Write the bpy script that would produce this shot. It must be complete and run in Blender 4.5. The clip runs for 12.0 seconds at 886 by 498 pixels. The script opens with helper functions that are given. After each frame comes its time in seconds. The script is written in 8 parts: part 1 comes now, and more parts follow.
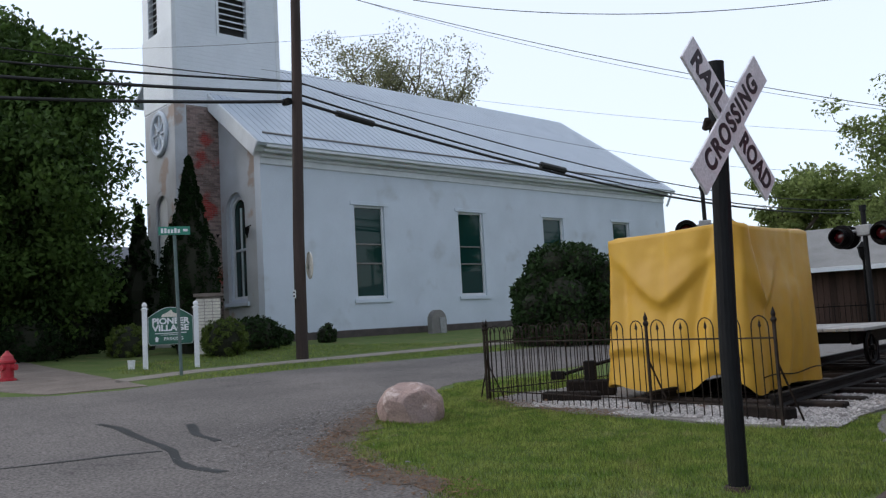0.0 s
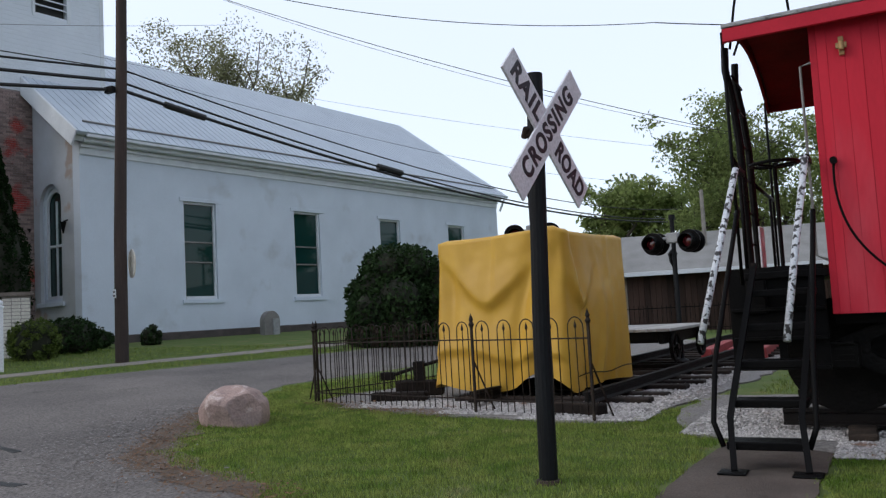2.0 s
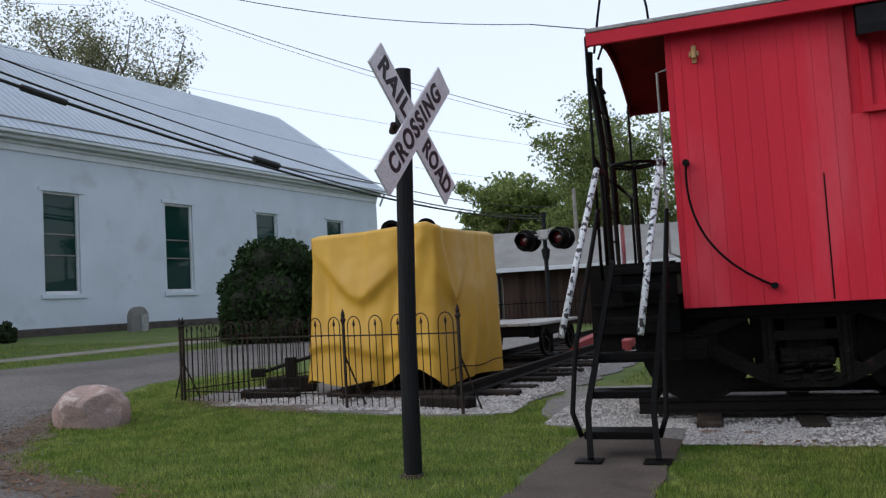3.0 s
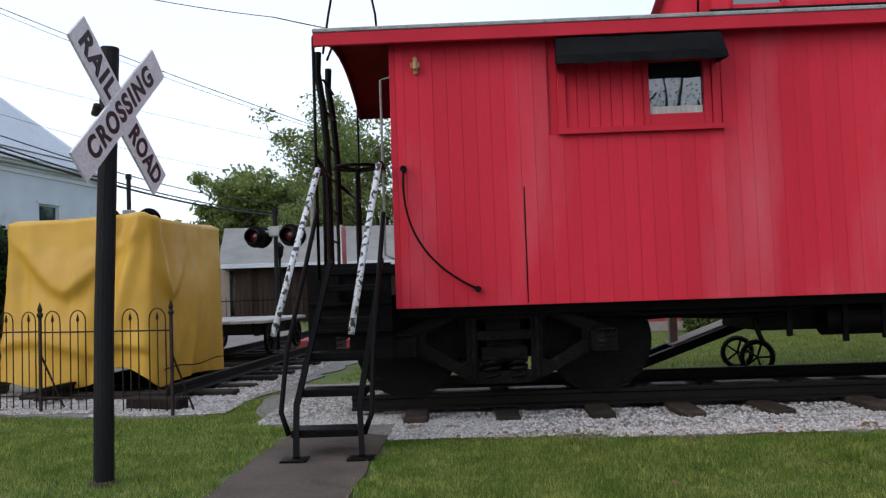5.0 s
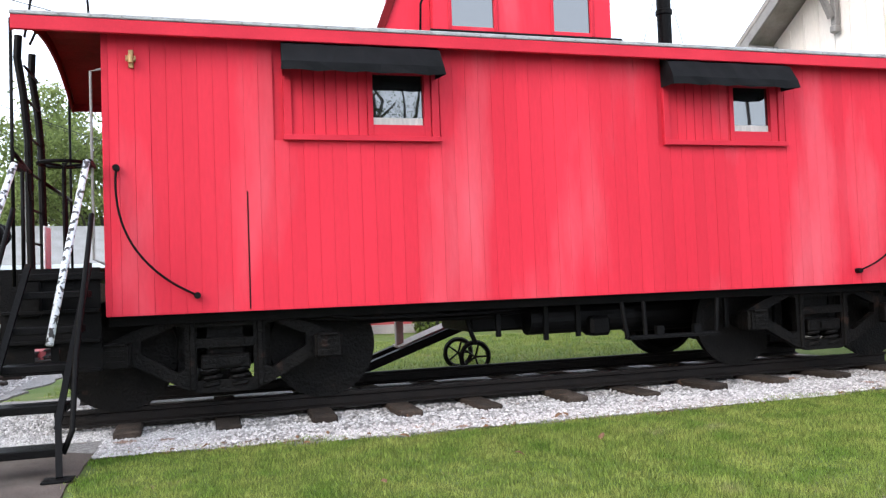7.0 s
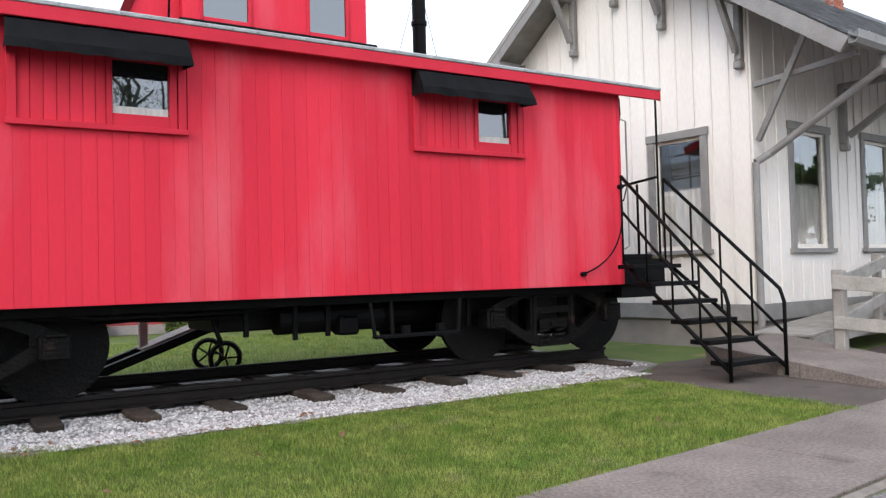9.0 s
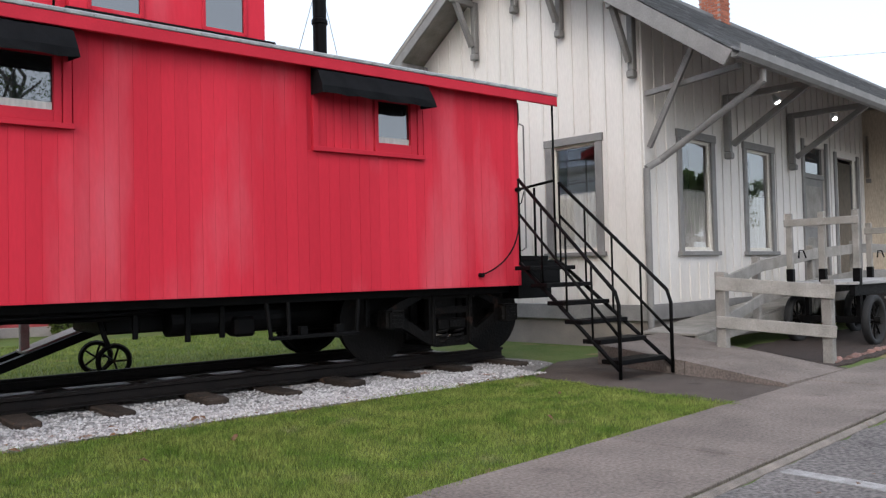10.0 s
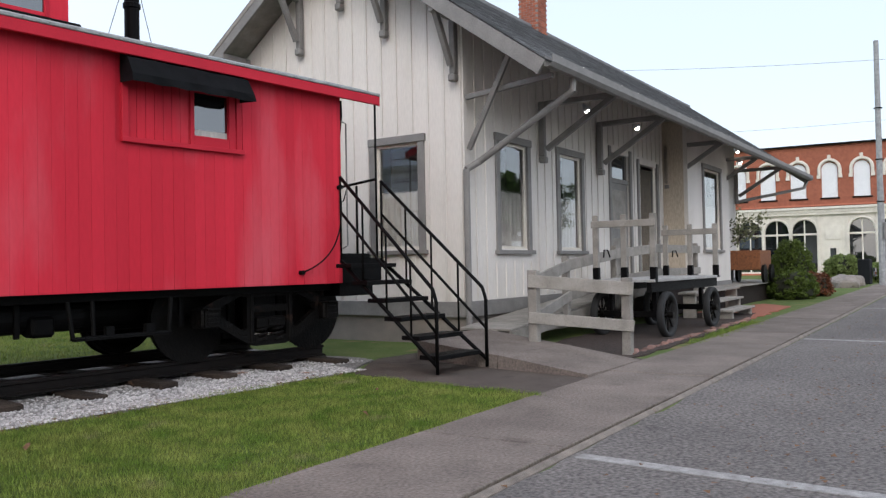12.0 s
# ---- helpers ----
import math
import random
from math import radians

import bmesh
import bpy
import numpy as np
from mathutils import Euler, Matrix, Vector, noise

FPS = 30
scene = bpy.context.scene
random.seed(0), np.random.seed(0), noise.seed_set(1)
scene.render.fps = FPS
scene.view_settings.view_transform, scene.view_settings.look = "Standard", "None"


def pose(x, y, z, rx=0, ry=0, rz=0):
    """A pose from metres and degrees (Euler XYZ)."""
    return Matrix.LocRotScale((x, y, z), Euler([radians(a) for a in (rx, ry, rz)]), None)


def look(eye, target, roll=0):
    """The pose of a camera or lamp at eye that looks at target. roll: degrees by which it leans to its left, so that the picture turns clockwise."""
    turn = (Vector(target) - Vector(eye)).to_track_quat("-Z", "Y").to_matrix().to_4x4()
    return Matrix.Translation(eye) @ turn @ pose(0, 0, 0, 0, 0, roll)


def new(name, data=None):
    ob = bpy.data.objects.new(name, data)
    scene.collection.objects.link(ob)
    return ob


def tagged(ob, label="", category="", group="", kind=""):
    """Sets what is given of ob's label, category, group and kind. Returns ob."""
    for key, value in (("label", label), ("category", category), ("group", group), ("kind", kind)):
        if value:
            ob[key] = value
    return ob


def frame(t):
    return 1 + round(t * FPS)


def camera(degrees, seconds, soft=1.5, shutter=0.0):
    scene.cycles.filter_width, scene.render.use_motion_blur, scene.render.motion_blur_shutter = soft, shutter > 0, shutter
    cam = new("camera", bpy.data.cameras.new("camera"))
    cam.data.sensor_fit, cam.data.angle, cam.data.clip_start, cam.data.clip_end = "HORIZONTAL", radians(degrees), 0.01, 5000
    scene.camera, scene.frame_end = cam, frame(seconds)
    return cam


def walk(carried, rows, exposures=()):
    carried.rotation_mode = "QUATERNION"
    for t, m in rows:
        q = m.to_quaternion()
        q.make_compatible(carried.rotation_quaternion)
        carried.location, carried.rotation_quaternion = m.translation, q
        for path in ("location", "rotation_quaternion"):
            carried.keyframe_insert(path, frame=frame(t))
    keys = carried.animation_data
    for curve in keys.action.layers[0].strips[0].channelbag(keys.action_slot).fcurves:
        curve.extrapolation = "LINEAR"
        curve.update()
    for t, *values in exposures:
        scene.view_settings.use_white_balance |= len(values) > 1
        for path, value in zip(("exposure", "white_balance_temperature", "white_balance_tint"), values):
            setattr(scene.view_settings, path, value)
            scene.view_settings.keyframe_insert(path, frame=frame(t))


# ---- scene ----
cam = camera(56.98, 12.0, 1.3)
ROWS = [
    (0.0, 0.000, 0.000, 1.220, 39.46, 5.00, 3.21),
    (0.5, 0.013, 0.007, 1.215, 37.45, 4.78, 3.02),
    (1.0, 0.028, 0.034, 1.218, 34.26, 4.75, 3.17),
    (1.5, 0.051, 0.043, 1.219, 31.19, 4.69, 3.28),
    (2.0, 0.081, 0.067, 1.212, 28.13, 4.46, 3.16),
    (2.5, 0.125, 0.094, 1.208, 24.13, 4.05, 3.28),
    (4.5, 0.306, 0.144, 1.216, 6.24, 2.80, 2.30),
    (5.0, 0.354, 0.144, 1.209, 1.60, 2.65, 1.95),
    (5.5, 0.401, 0.147, 1.210, -3.07, 2.52, 2.07),
    (6.0, 0.446, 0.134, 1.213, -7.54, 2.45, 2.22),
    (6.5, 0.484, 0.114, 1.213, -11.78, 2.43, 2.42),
    (7.0, 0.517, 0.094, 1.218, -16.27, 2.28, 2.14),
    (9.0, 0.646, -0.016, 1.220, -32.51, 1.72, 1.51),
    (9.5, 0.668, -0.046, 1.214, -35.99, 1.66, 1.36),
    (10.0, 0.683, -0.066, 1.219, -39.22, 1.61, 1.32),
    (10.5, 0.697, -0.089, 1.215, -42.21, 1.49, 1.40),
    (11.0, 0.707, -0.114, 1.217, -45.35, 1.35, 1.31),
    (11.5, 0.713, -0.140, 1.222, -48.30, 1.26, 1.25),
    (12.0, 0.713, -0.169, 1.223, -51.19, 1.16, 1.11),
]
EXPOSURES = [(0.0, -0.1), (2.5, -0.12), (4.5, -0.06), (5.0, 0.1), (5.5, 0.43), (6.0, 0.85), (6.5, 1.18), (7.0, 1.35), (9.0, 0.94), (9.5, 0.66), (10.0, 0.52), (11.0, 0.30), (12.0, 0.30)]
walk(cam, [(t, pose(x, y, z, 90 + pitch, roll, yaw)) for t, x, y, z, yaw, pitch, roll in ROWS], EXPOSURES)

# ---- world and sun: a bright, veiled evening sky ----
SUN_AZ, SUN_EL = 215.0, 34.0   # degrees, azimuth from +x
world = bpy.data.worlds.new("sky")
scene.world = world
world.use_nodes = True
wn, wl = world.node_tree.nodes, world.node_tree.links
wn.clear()
sky = wn.new("ShaderNodeTexSky")
sky.sky_type = 'NISHITA'
sky.sun_disc = False
sky.sun_elevation = radians(SUN_EL)
sky.sun_rotation = radians(90 - SUN_AZ)
sky.air_density, sky.dust_density, sky.ozone_density = 1.0, 2.0, 1.0
bg_sky = wn.new("ShaderNodeBackground")
bg_sky.inputs[1].default_value = 0.06
wl.new(sky.outputs[0], bg_sky.inputs[0])
bg_veil = wn.new("ShaderNodeBackground")
bg_veil.inputs[0].default_value = (0.86, 0.94, 1.065, 1)
sky_co = wn.new("ShaderNodeTexCoord")
away = wn.new("ShaderNodeVectorMath")
away.operation = 'DOT_PRODUCT'
away.inputs[1].default_value = (0.96, 0.28, 0.0)
wl.new(sky_co.outputs["Generated"], away.inputs[0])
fade = wn.new("ShaderNodeMapRange")
fade.interpolation_type = 'SMOOTHSTEP'
fade.inputs[1].default_value, fade.inputs[2].default_value = 0.1, 1.0
fade.inputs[3].default_value, fade.inputs[4].default_value = 0.95, 0.64
wl.new(away.outputs["Value"], fade.inputs[0])
wl.new(fade.outputs[0], bg_veil.inputs[1])
add_sky = wn.new("ShaderNodeAddShader")
w_out = wn.new("ShaderNodeOutputWorld")
wl.new(bg_sky.outputs[0], add_sky.inputs[0])
wl.new(bg_veil.outputs[0], add_sky.inputs[1])
wl.new(add_sky.outputs[0], w_out.inputs[0])
sun_data = bpy.data.lights.new("sun", 'SUN')
sun_data.energy, sun_data.angle, sun_data.color = 0.7, radians(25), (1.0, 0.95, 0.88)
sun = new("sun", sun_data)
sun_dir = Vector((math.cos(radians(SUN_AZ)) * math.cos(radians(SUN_EL)), math.sin(radians(SUN_AZ)) * math.cos(radians(SUN_EL)), math.sin(radians(SUN_EL))))
sun.matrix_world = look(sun_dir * 50, (0, 0, 0))


# ---- materials ----
def mat(name, col, col2=None, rough=0.7, metal=0.0, scale=4.0, fine=60.0, bump=0.15, stretch=(1, 1, 1), col3=None, thresh=0.6, patch=3.0, island=0.0, objvar=0.0, soft=0.08, spec=0.5, gvar=0.2, thin=0.0):
    """A surface with broad stains, fine grain and relief; col3 shows as patches of wear."""
    m = bpy.data.materials.new(name)
    m.use_nodes = True
    n, l = m.node_tree.nodes, m.node_tree.links
    b = n["Principled BSDF"]
    b.inputs["Roughness"].default_value = rough
    b.inputs["Metallic"].default_value = metal
    b.inputs["Specular IOR Level"].default_value = spec
    geo = n.new("ShaderNodeNewGeometry")
    mp = n.new("ShaderNodeMapping")
    mp.inputs["Scale"].default_value = stretch
    l.new(geo.outputs["Position"], mp.inputs[0])

    def noise_node(sc, det, vec):
        t = n.new("ShaderNodeTexNoise")
        t.inputs["Scale"].default_value = sc
        t.inputs["Detail"].default_value = det
        l.new(vec, t.inputs["Vector"])
        return t

    broad = noise_node(scale, 5, mp.outputs[0])
    grain = noise_node(fine, 3, mp.outputs[0])
    if col2 is None:
        col2 = tuple(c * 0.72 for c in col)
    mix = n.new("ShaderNodeMix")
    mix.data_type = 'RGBA'
    ramp = n.new("ShaderNodeMapRange")
    ramp.inputs[1].default_value, ramp.inputs[2].default_value = 0.3, 0.7
    l.new(broad.outputs[0], ramp.inputs[0])
    l.new(ramp.outputs[0], mix.inputs[0])
    mix.inputs[6].default_value = (*col, 1)
    mix.inputs[7].default_value = (*col2, 1)
    out = mix.outputs[2]
    if col3 is not None:
        worn = noise_node(patch, 6, mp.outputs[0])
        r3 = n.new("ShaderNodeMapRange")
        r3.inputs[1].default_value, r3.inputs[2].default_value = thresh, thresh + soft
        l.new(worn.outputs[0], r3.inputs[0])
        m3 = n.new("ShaderNodeMix")
        m3.data_type = 'RGBA'
        l.new(r3.outputs[0], m3.inputs[0])
        l.new(out, m3.inputs[6])
        m3.inputs[7].default_value = (*col3, 1)
        out = m3.outputs[2]
    hsv = n.new("ShaderNodeHueSaturation")
    l.new(out, hsv.inputs["Color"])
    val = n.new("ShaderNodeMapRange")
    val.inputs[1].default_value, val.inputs[2].default_value = 0.25, 0.75
    val.inputs[3].default_value, val.inputs[4].default_value = 1 - gvar, 1 + gvar
    l.new(grain.outputs[0], val.inputs[0])
    vout = val.outputs[0]
    for amount, node, sock in ((island, "ShaderNodeNewGeometry", "Random Per Island"), (objvar, "ShaderNodeObjectInfo", "Random")):
        if amount:
            src = n.new(node)
            mr = n.new("ShaderNodeMapRange")
            mr.inputs[3].default_value, mr.inputs[4].default_value = 1 - amount, 1 + amount
            l.new(src.outputs[sock], mr.inputs[0])
            mu = n.new("ShaderNodeMath")
            mu.operation = 'MULTIPLY'
            l.new(vout, mu.inputs[0])
            l.new(mr.outputs[0], mu.inputs[1])
            vout = mu.outputs[0]
    l.new(vout, hsv.inputs["Value"])
    l.new(hsv.outputs[0], b.inputs["Base Color"])
    if bump:
        bp = n.new("ShaderNodeBump")
        bp.inputs["Strength"].default_value = bump
        bp.inputs["Distance"].default_value = 0.02
        l.new(grain.outputs[0], bp.inputs["Height"])
        l.new(bp.outputs[0], b.inputs["Normal"])
    if thin:
        # leaves let some light through
        tr = n.new("ShaderNodeBsdfTranslucent")
        l.new(hsv.outputs[0], tr.inputs["Color"])
        ms = n.new("ShaderNodeMixShader")
        ms.inputs[0].default_value = thin
        l.new(b.outputs[0], ms.inputs[1])
        l.new(tr.outputs[0], ms.inputs[2])
        l.new(ms.outputs[0], n["Material Output"].inputs[0])
    return m


def glass_mat(name, tint, rough=0.03, spec=0.9, ior=1.5, clear=0.0):
    m = bpy.data.materials.new(name)
    m.use_nodes = True
    b = m.node_tree.nodes["Principled BSDF"]
    b.inputs["Base Color"].default_value = (*tint, 1)
    b.inputs["Roughness"].default_value = rough
    b.inputs["Specular IOR Level"].default_value = spec if not clear else 0.5
    b.inputs["IOR"].default_value = ior
    b.inputs["Transmission Weight"].default_value = clear
    return m


M_GRASS = mat("grass_ground", (0.078, 0.125, 0.032), (0.125, 0.150, 0.050), 0.95, spec=0.2, scale=1.6, fine=90, bump=0.6, col3=(0.20, 0.16, 0.08), thresh=0.62, patch=1.4)
M_BLADE = mat("grass_blade", (0.105, 0.182, 0.028), (0.265, 0.300, 0.082), 0.75, spec=0.15, scale=3.0, fine=16, bump=0, island=0.60, col3=(0.33, 0.29, 0.16), thresh=0.63, patch=1.7, soft=0.14, gvar=0.3, thin=0.35)
M_ASPHALT = mat("old_asphalt", (0.172, 0.154, 0.146), (0.112, 0.101, 0.097), 0.92, spec=0.25, scale=0.55, fine=36, bump=0.8, col3=(0.085, 0.077, 0.073), thresh=0.64, patch=2.6, soft=0.15, gvar=0.6)
M_TAR = mat("tar_seal", (0.012, 0.012, 0.013), rough=0.6, fine=40)
M_DIRT = mat("bare_dirt", (0.150, 0.115, 0.092), (0.105, 0.084, 0.070), 0.95, scale=3, fine=120, bump=0.6)
M_CONC = mat("weathered_concrete", (0.202, 0.168, 0.148), (0.135, 0.112, 0.099), 0.9, spec=0.25, scale=1.6, fine=42, bump=0.55, col3=(0.105, 0.086, 0.075), thresh=0.60, patch=2.2, soft=0.2, objvar=0.10, gvar=0.35)
M_WALK = mat("dark_stained_concrete", (0.105, 0.084, 0.072), (0.066, 0.053, 0.046), 0.9, spec=0.25, scale=2.2, fine=85, bump=0.45, col3=(0.045, 0.037, 0.032), thresh=0.6, patch=2.6, soft=0.14, gvar=0.3)
M_CONC_LIGHT = mat("pale_concrete", (0.27, 0.235, 0.205), (0.19, 0.165, 0.148), 0.9, scale=2, fine=120, bump=0.3)
M_KERB = mat("worn_kerb_edge", (0.25, 0.21, 0.18), (0.13, 0.108, 0.095), 0.9, scale=5, fine=110, bump=0.4)
M_LINE = mat("worn_road_paint", (0.36, 0.345, 0.335), (0.19, 0.18, 0.175), 0.8, scale=14, fine=90, bump=0.2)
# Bed toned darker than the loose stones, as shade in their gaps.
M_GRAVEL = mat("gap_shaded_gravel_bed", (0.30, 0.28, 0.272), (0.12, 0.11, 0.106), 0.95, scale=34, fine=90, bump=1.0, col3=(0.20, 0.12, 0.08), thresh=0.66, patch=2.5)
M_STONE_CHIP = mat("white_gravel_stone", (0.42, 0.40, 0.393), (0.29, 0.272, 0.266), 0.9, scale=12, fine=60, bump=0.2, island=0.45, col3=(0.20, 0.125, 0.095), thresh=0.655, patch=2.2, soft=0.04)
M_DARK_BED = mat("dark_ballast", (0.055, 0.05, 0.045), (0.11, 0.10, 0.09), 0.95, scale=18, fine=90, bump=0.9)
M_TIE = mat("weathered_tie_wood", (0.050, 0.036, 0.028), (0.022, 0.017, 0.014), 0.9, spec=0.2, scale=7, fine=80, bump=0.6, col3=(0.15, 0.085, 0.055), thresh=0.66, patch=6, objvar=0.3)
M_RAIL = mat("rusty_rail", (0.012, 0.009, 0.008), (0.007, 0.006, 0.006), 0.7, spec=0.15, scale=6, fine=60, bump=0.3)
M_RED = mat("red_siding_paint", (0.59, 0.026, 0.049), (0.51, 0.018, 0.037), 0.6, spec=0.18, scale=1.3, fine=40, bump=0.08, stretch=(1, 1, 0.22), col3=(0.575, 0.088, 0.115), thresh=0.545, patch=1.5, soft=0.22, objvar=0.06, gvar=0.05)
M_RED_TRIM = mat("red_trim_paint", (0.53, 0.022, 0.042), (0.44, 0.016, 0.034), 0.6, spec=0.18, scale=2, fine=60, bump=0.08, gvar=0.06)
# Dark red; on soffit and fascias it carries the overhang's shade as colour.
M_RED_DARK_SHADE = mat("dark_red_and_soffit_shade", (0.15, 0.006, 0.009), (0.09, 0.004, 0.006), 0.8, spec=0.15, scale=3, fine=40)
M_BLACK = mat("black_steel_paint", (0.0022, 0.0022, 0.0026), (0.005, 0.0045, 0.0045), 0.50, spec=0.08, scale=5, fine=70, bump=0.3, col3=(0.014, 0.010, 0.008), thresh=0.68, patch=6)
M_IRON = mat("grimy_cast_iron", (0.003, 0.0028, 0.0028), (0.007, 0.006, 0.0055), 0.50, spec=0.09, scale=6, fine=34, bump=0.6, col3=(0.028, 0.016, 0.012), thresh=0.64, patch=5)
M_CHIPPED = mat("chipped_white_rail_paint", (0.62, 0.64, 0.68), (0.5, 0.52, 0.56), 0.6, scale=20, fine=70, bump=0.3, col3=(0.03, 0.028, 0.03), thresh=0.53, patch=26, soft=0.03)
M_AWNING = mat("black_awning_cloth", (0.009, 0.0095, 0.011), (0.016, 0.0165, 0.019), 0.7, spec=0.15, scale=5, fine=120, bump=0.15)
M_ROOF_EDGE = mat("grey_roof_felt", (0.35, 0.36, 0.36), (0.22, 0.22, 0.23), 0.8, scale=7, fine=80, bump=0.3)
M_GLASS = glass_mat("dark_window_glass", (0.02, 0.025, 0.03), 0.02, 0.9, 2.3)
M_CLEAR = glass_mat("clear_window_glass", (1.0, 1.0, 1.0), 0.0, 0.9, 1.75, 1.0)
M_GLASS_GREEN = glass_mat("green_dark_window_glass", (0.006, 0.034, 0.031), 0.03, 0.35)
M_CURTAIN = mat("pale_curtain", (0.52, 0.50, 0.475), rough=0.9, scale=9, stretch=(1, 1, 0.1), fine=40)
M_PLINTH = mat("dark_stone_plinth", (0.085, 0.070, 0.064), (0.050, 0.043, 0.041), 0.9, scale=3, fine=40, bump=0.4)
M_EDGE_BRICK = mat("weathered_edging_brick", (0.24, 0.125, 0.10), (0.15, 0.095, 0.082), 0.95, scale=6, fine=50, bump=0.4, objvar=0.35)
M_STUCCO = mat("pale_blue_grey_stucco", (0.59, 0.65, 0.735), (0.52, 0.575, 0.65), 0.85, gvar=0.08, scale=0.7, fine=40, bump=0.12, col3=(0.43, 0.46, 0.50), thresh=0.60, patch=0.9, soft=0.2)
M_STUCCO_OLD = mat("flaking_stucco", (0.48, 0.51, 0.555), (0.38, 0.395, 0.42), 0.88, scale=0.8, fine=30, bump=0.2, col3=(0.36, 0.295, 0.265), thresh=0.565, patch=0.7, soft=0.05, gvar=0.08)
M_TRIM_WHITE = mat("white_cornice_paint", (0.66, 0.69, 0.73), (0.56, 0.59, 0.63), 0.6, scale=2, fine=60, bump=0.08)
M_SIDING_WHITE = mat("white_lap_siding", (0.68, 0.72, 0.78), (0.62, 0.66, 0.72), 0.5, scale=1, fine=60, bump=0.05)
M_METAL_ROOF = mat("pale_standing_seam_roof", (0.46, 0.51, 0.58), (0.40, 0.45, 0.52), 0.45, metal=0.1, scale=1, fine=50, bump=0.05)
M_OLD_BRICK = mat("soft_red_brick", (0.27, 0.205, 0.19), (0.20, 0.145, 0.135), 0.9, scale=2.2, fine=60, bump=0.3, col3=(0.30, 0.055, 0.045), thresh=0.56, patch=0.8, soft=0.06, island=0.35)
M_MORTAR = mat("mortar", (0.30, 0.27, 0.26), (0.22, 0.20, 0.19), 0.95, scale=4, fine=80, bump=0.3)
M_BRICK = mat("orange_red_brick", (0.36, 0.12, 0.07), (0.28, 0.09, 0.055), 0.9, scale=4, fine=40, bump=0.3, island=0.25, objvar=0.25)
M_CREAM = mat("cream_stone", (0.68, 0.64, 0.57), (0.58, 0.54, 0.48), 0.8, scale=2, fine=40, bump=0.15)
M_DEPOT = mat("off_white_board_paint", (0.69, 0.65, 0.615), (0.61, 0.57, 0.53), 0.7, gvar=0.06, scale=1.6, fine=50, bump=0.15, stretch=(1, 1, 0.18), col3=(0.44, 0.40, 0.36), thresh=0.63, patch=1.6, soft=0.15, objvar=0.05)
M_DEPOT_TAN = mat("tan_board", (0.52, 0.44, 0.35), (0.44, 0.37, 0.29), 0.7, scale=2, fine=50, bump=0.15, stretch=(1, 1, 0.2))
M_GREY_TRIM = mat("grey_trim_paint", (0.225, 0.215, 0.205), (0.17, 0.16, 0.155), 0.65, scale=4, fine=60, bump=0.2)
M_GREY_WOOD = mat("weathered_grey_lumber", (0.30, 0.275, 0.25), (0.20, 0.185, 0.165), 0.85, scale=5, fine=70, bump=0.5, objvar=0.12)
M_SHINGLE = mat("grey_asphalt_shingle", (0.19, 0.19, 0.195), (0.135, 0.135, 0.14), 0.9, scale=2, fine=120, bump=0.4, island=0.28, objvar=0.15)
M_YELLOW = mat("yellow_tarpaulin", (0.57, 0.335, 0.042), (0.48, 0.27, 0.034), 0.45, spec=0.35, scale=1.6, fine=150, bump=0.06, gvar=0.06)
M_POLE = mat("utility_pole_wood", (0.056, 0.036, 0.030), (0.026, 0.018, 0.016), 0.9, scale=4, fine=60, bump=0.5, stretch=(1, 1, 0.1))
M_POST_BLACK = mat("black_painted_post", (0.005, 0.0055, 0.007), (0.010, 0.011, 0.013), 0.65, spec=0.2, scale=7, fine=50, bump=0.35, stretch=(1, 1, 0.2), col3=(0.035, 0.04, 0.047), thresh=0.66, patch=5)
M_SIGN_WHITE = mat("white_sign_enamel", (0.70, 0.69, 0.73), (0.60, 0.585, 0.63), 0.4, scale=5, fine=60, bump=0.08, col3=(0.45, 0.36, 0.33), thresh=0.70, patch=8)
M_FENCE = mat("rusty_black_iron", (0.012, 0.009, 0.008), (0.035, 0.024, 0.019), 0.7, spec=0.2, scale=6, fine=60, bump=0.3)
# Creosoted timber; on platform faces the dark tone stands for shade.
M_TIE_AND_DECK_SHADE = mat("creosote_and_deck_shade", (0.028, 0.021, 0.018), (0.014, 0.011, 0.010), 0.9, spec=0.15, scale=7, fine=80, bump=0.6, objvar=0.3)
M_PANE_OLD = glass_mat("old_window_glass", (0.012, 0.014, 0.016), 0.015, 0.9, 1.9)
M_LETTER = mat("black_letter_paint", (0.018, 0.018, 0.026), rough=0.5, fine=60)
M_RUST = mat("rust", (0.24, 0.09, 0.035), (0.12, 0.045, 0.02), 0.9, scale=20, fine=90)
M_SIGN_GREEN = mat("green_sign_paint", (0.018, 0.11, 0.075), (0.014, 0.09, 0.06), 0.45, scale=5, fine=60, bump=0.05)
M_STREET_GREEN = mat("green_street_sign", (0.02, 0.24, 0.16), rough=0.4, fine=60, bump=0)
M_STEEL_GREEN = mat("green_grey_post", (0.11, 0.16, 0.16), rough=0.55, metal=0.3)
M_WHITE = mat("white_paint", (0.72, 0.73, 0.76), (0.66, 0.67, 0.70), 0.5, scale=6, fine=60, bump=0.05)
M_HYDRANT = mat("red_hydrant_enamel", (0.42, 0.016, 0.03), (0.34, 0.012, 0.024), 0.4, scale=8)
M_BOULDER = mat("pink_grey_granite", (0.36, 0.25, 0.22), (0.25, 0.185, 0.175), 0.85, scale=3, fine=45, bump=0.7, col3=(0.50, 0.40, 0.37), thresh=0.58, patch=5)
M_BARK = mat("bark", (0.075, 0.06, 0.05), (0.045, 0.036, 0.03), 0.95, scale=9, fine=50, bump=0.7, stretch=(1, 1, 0.25))
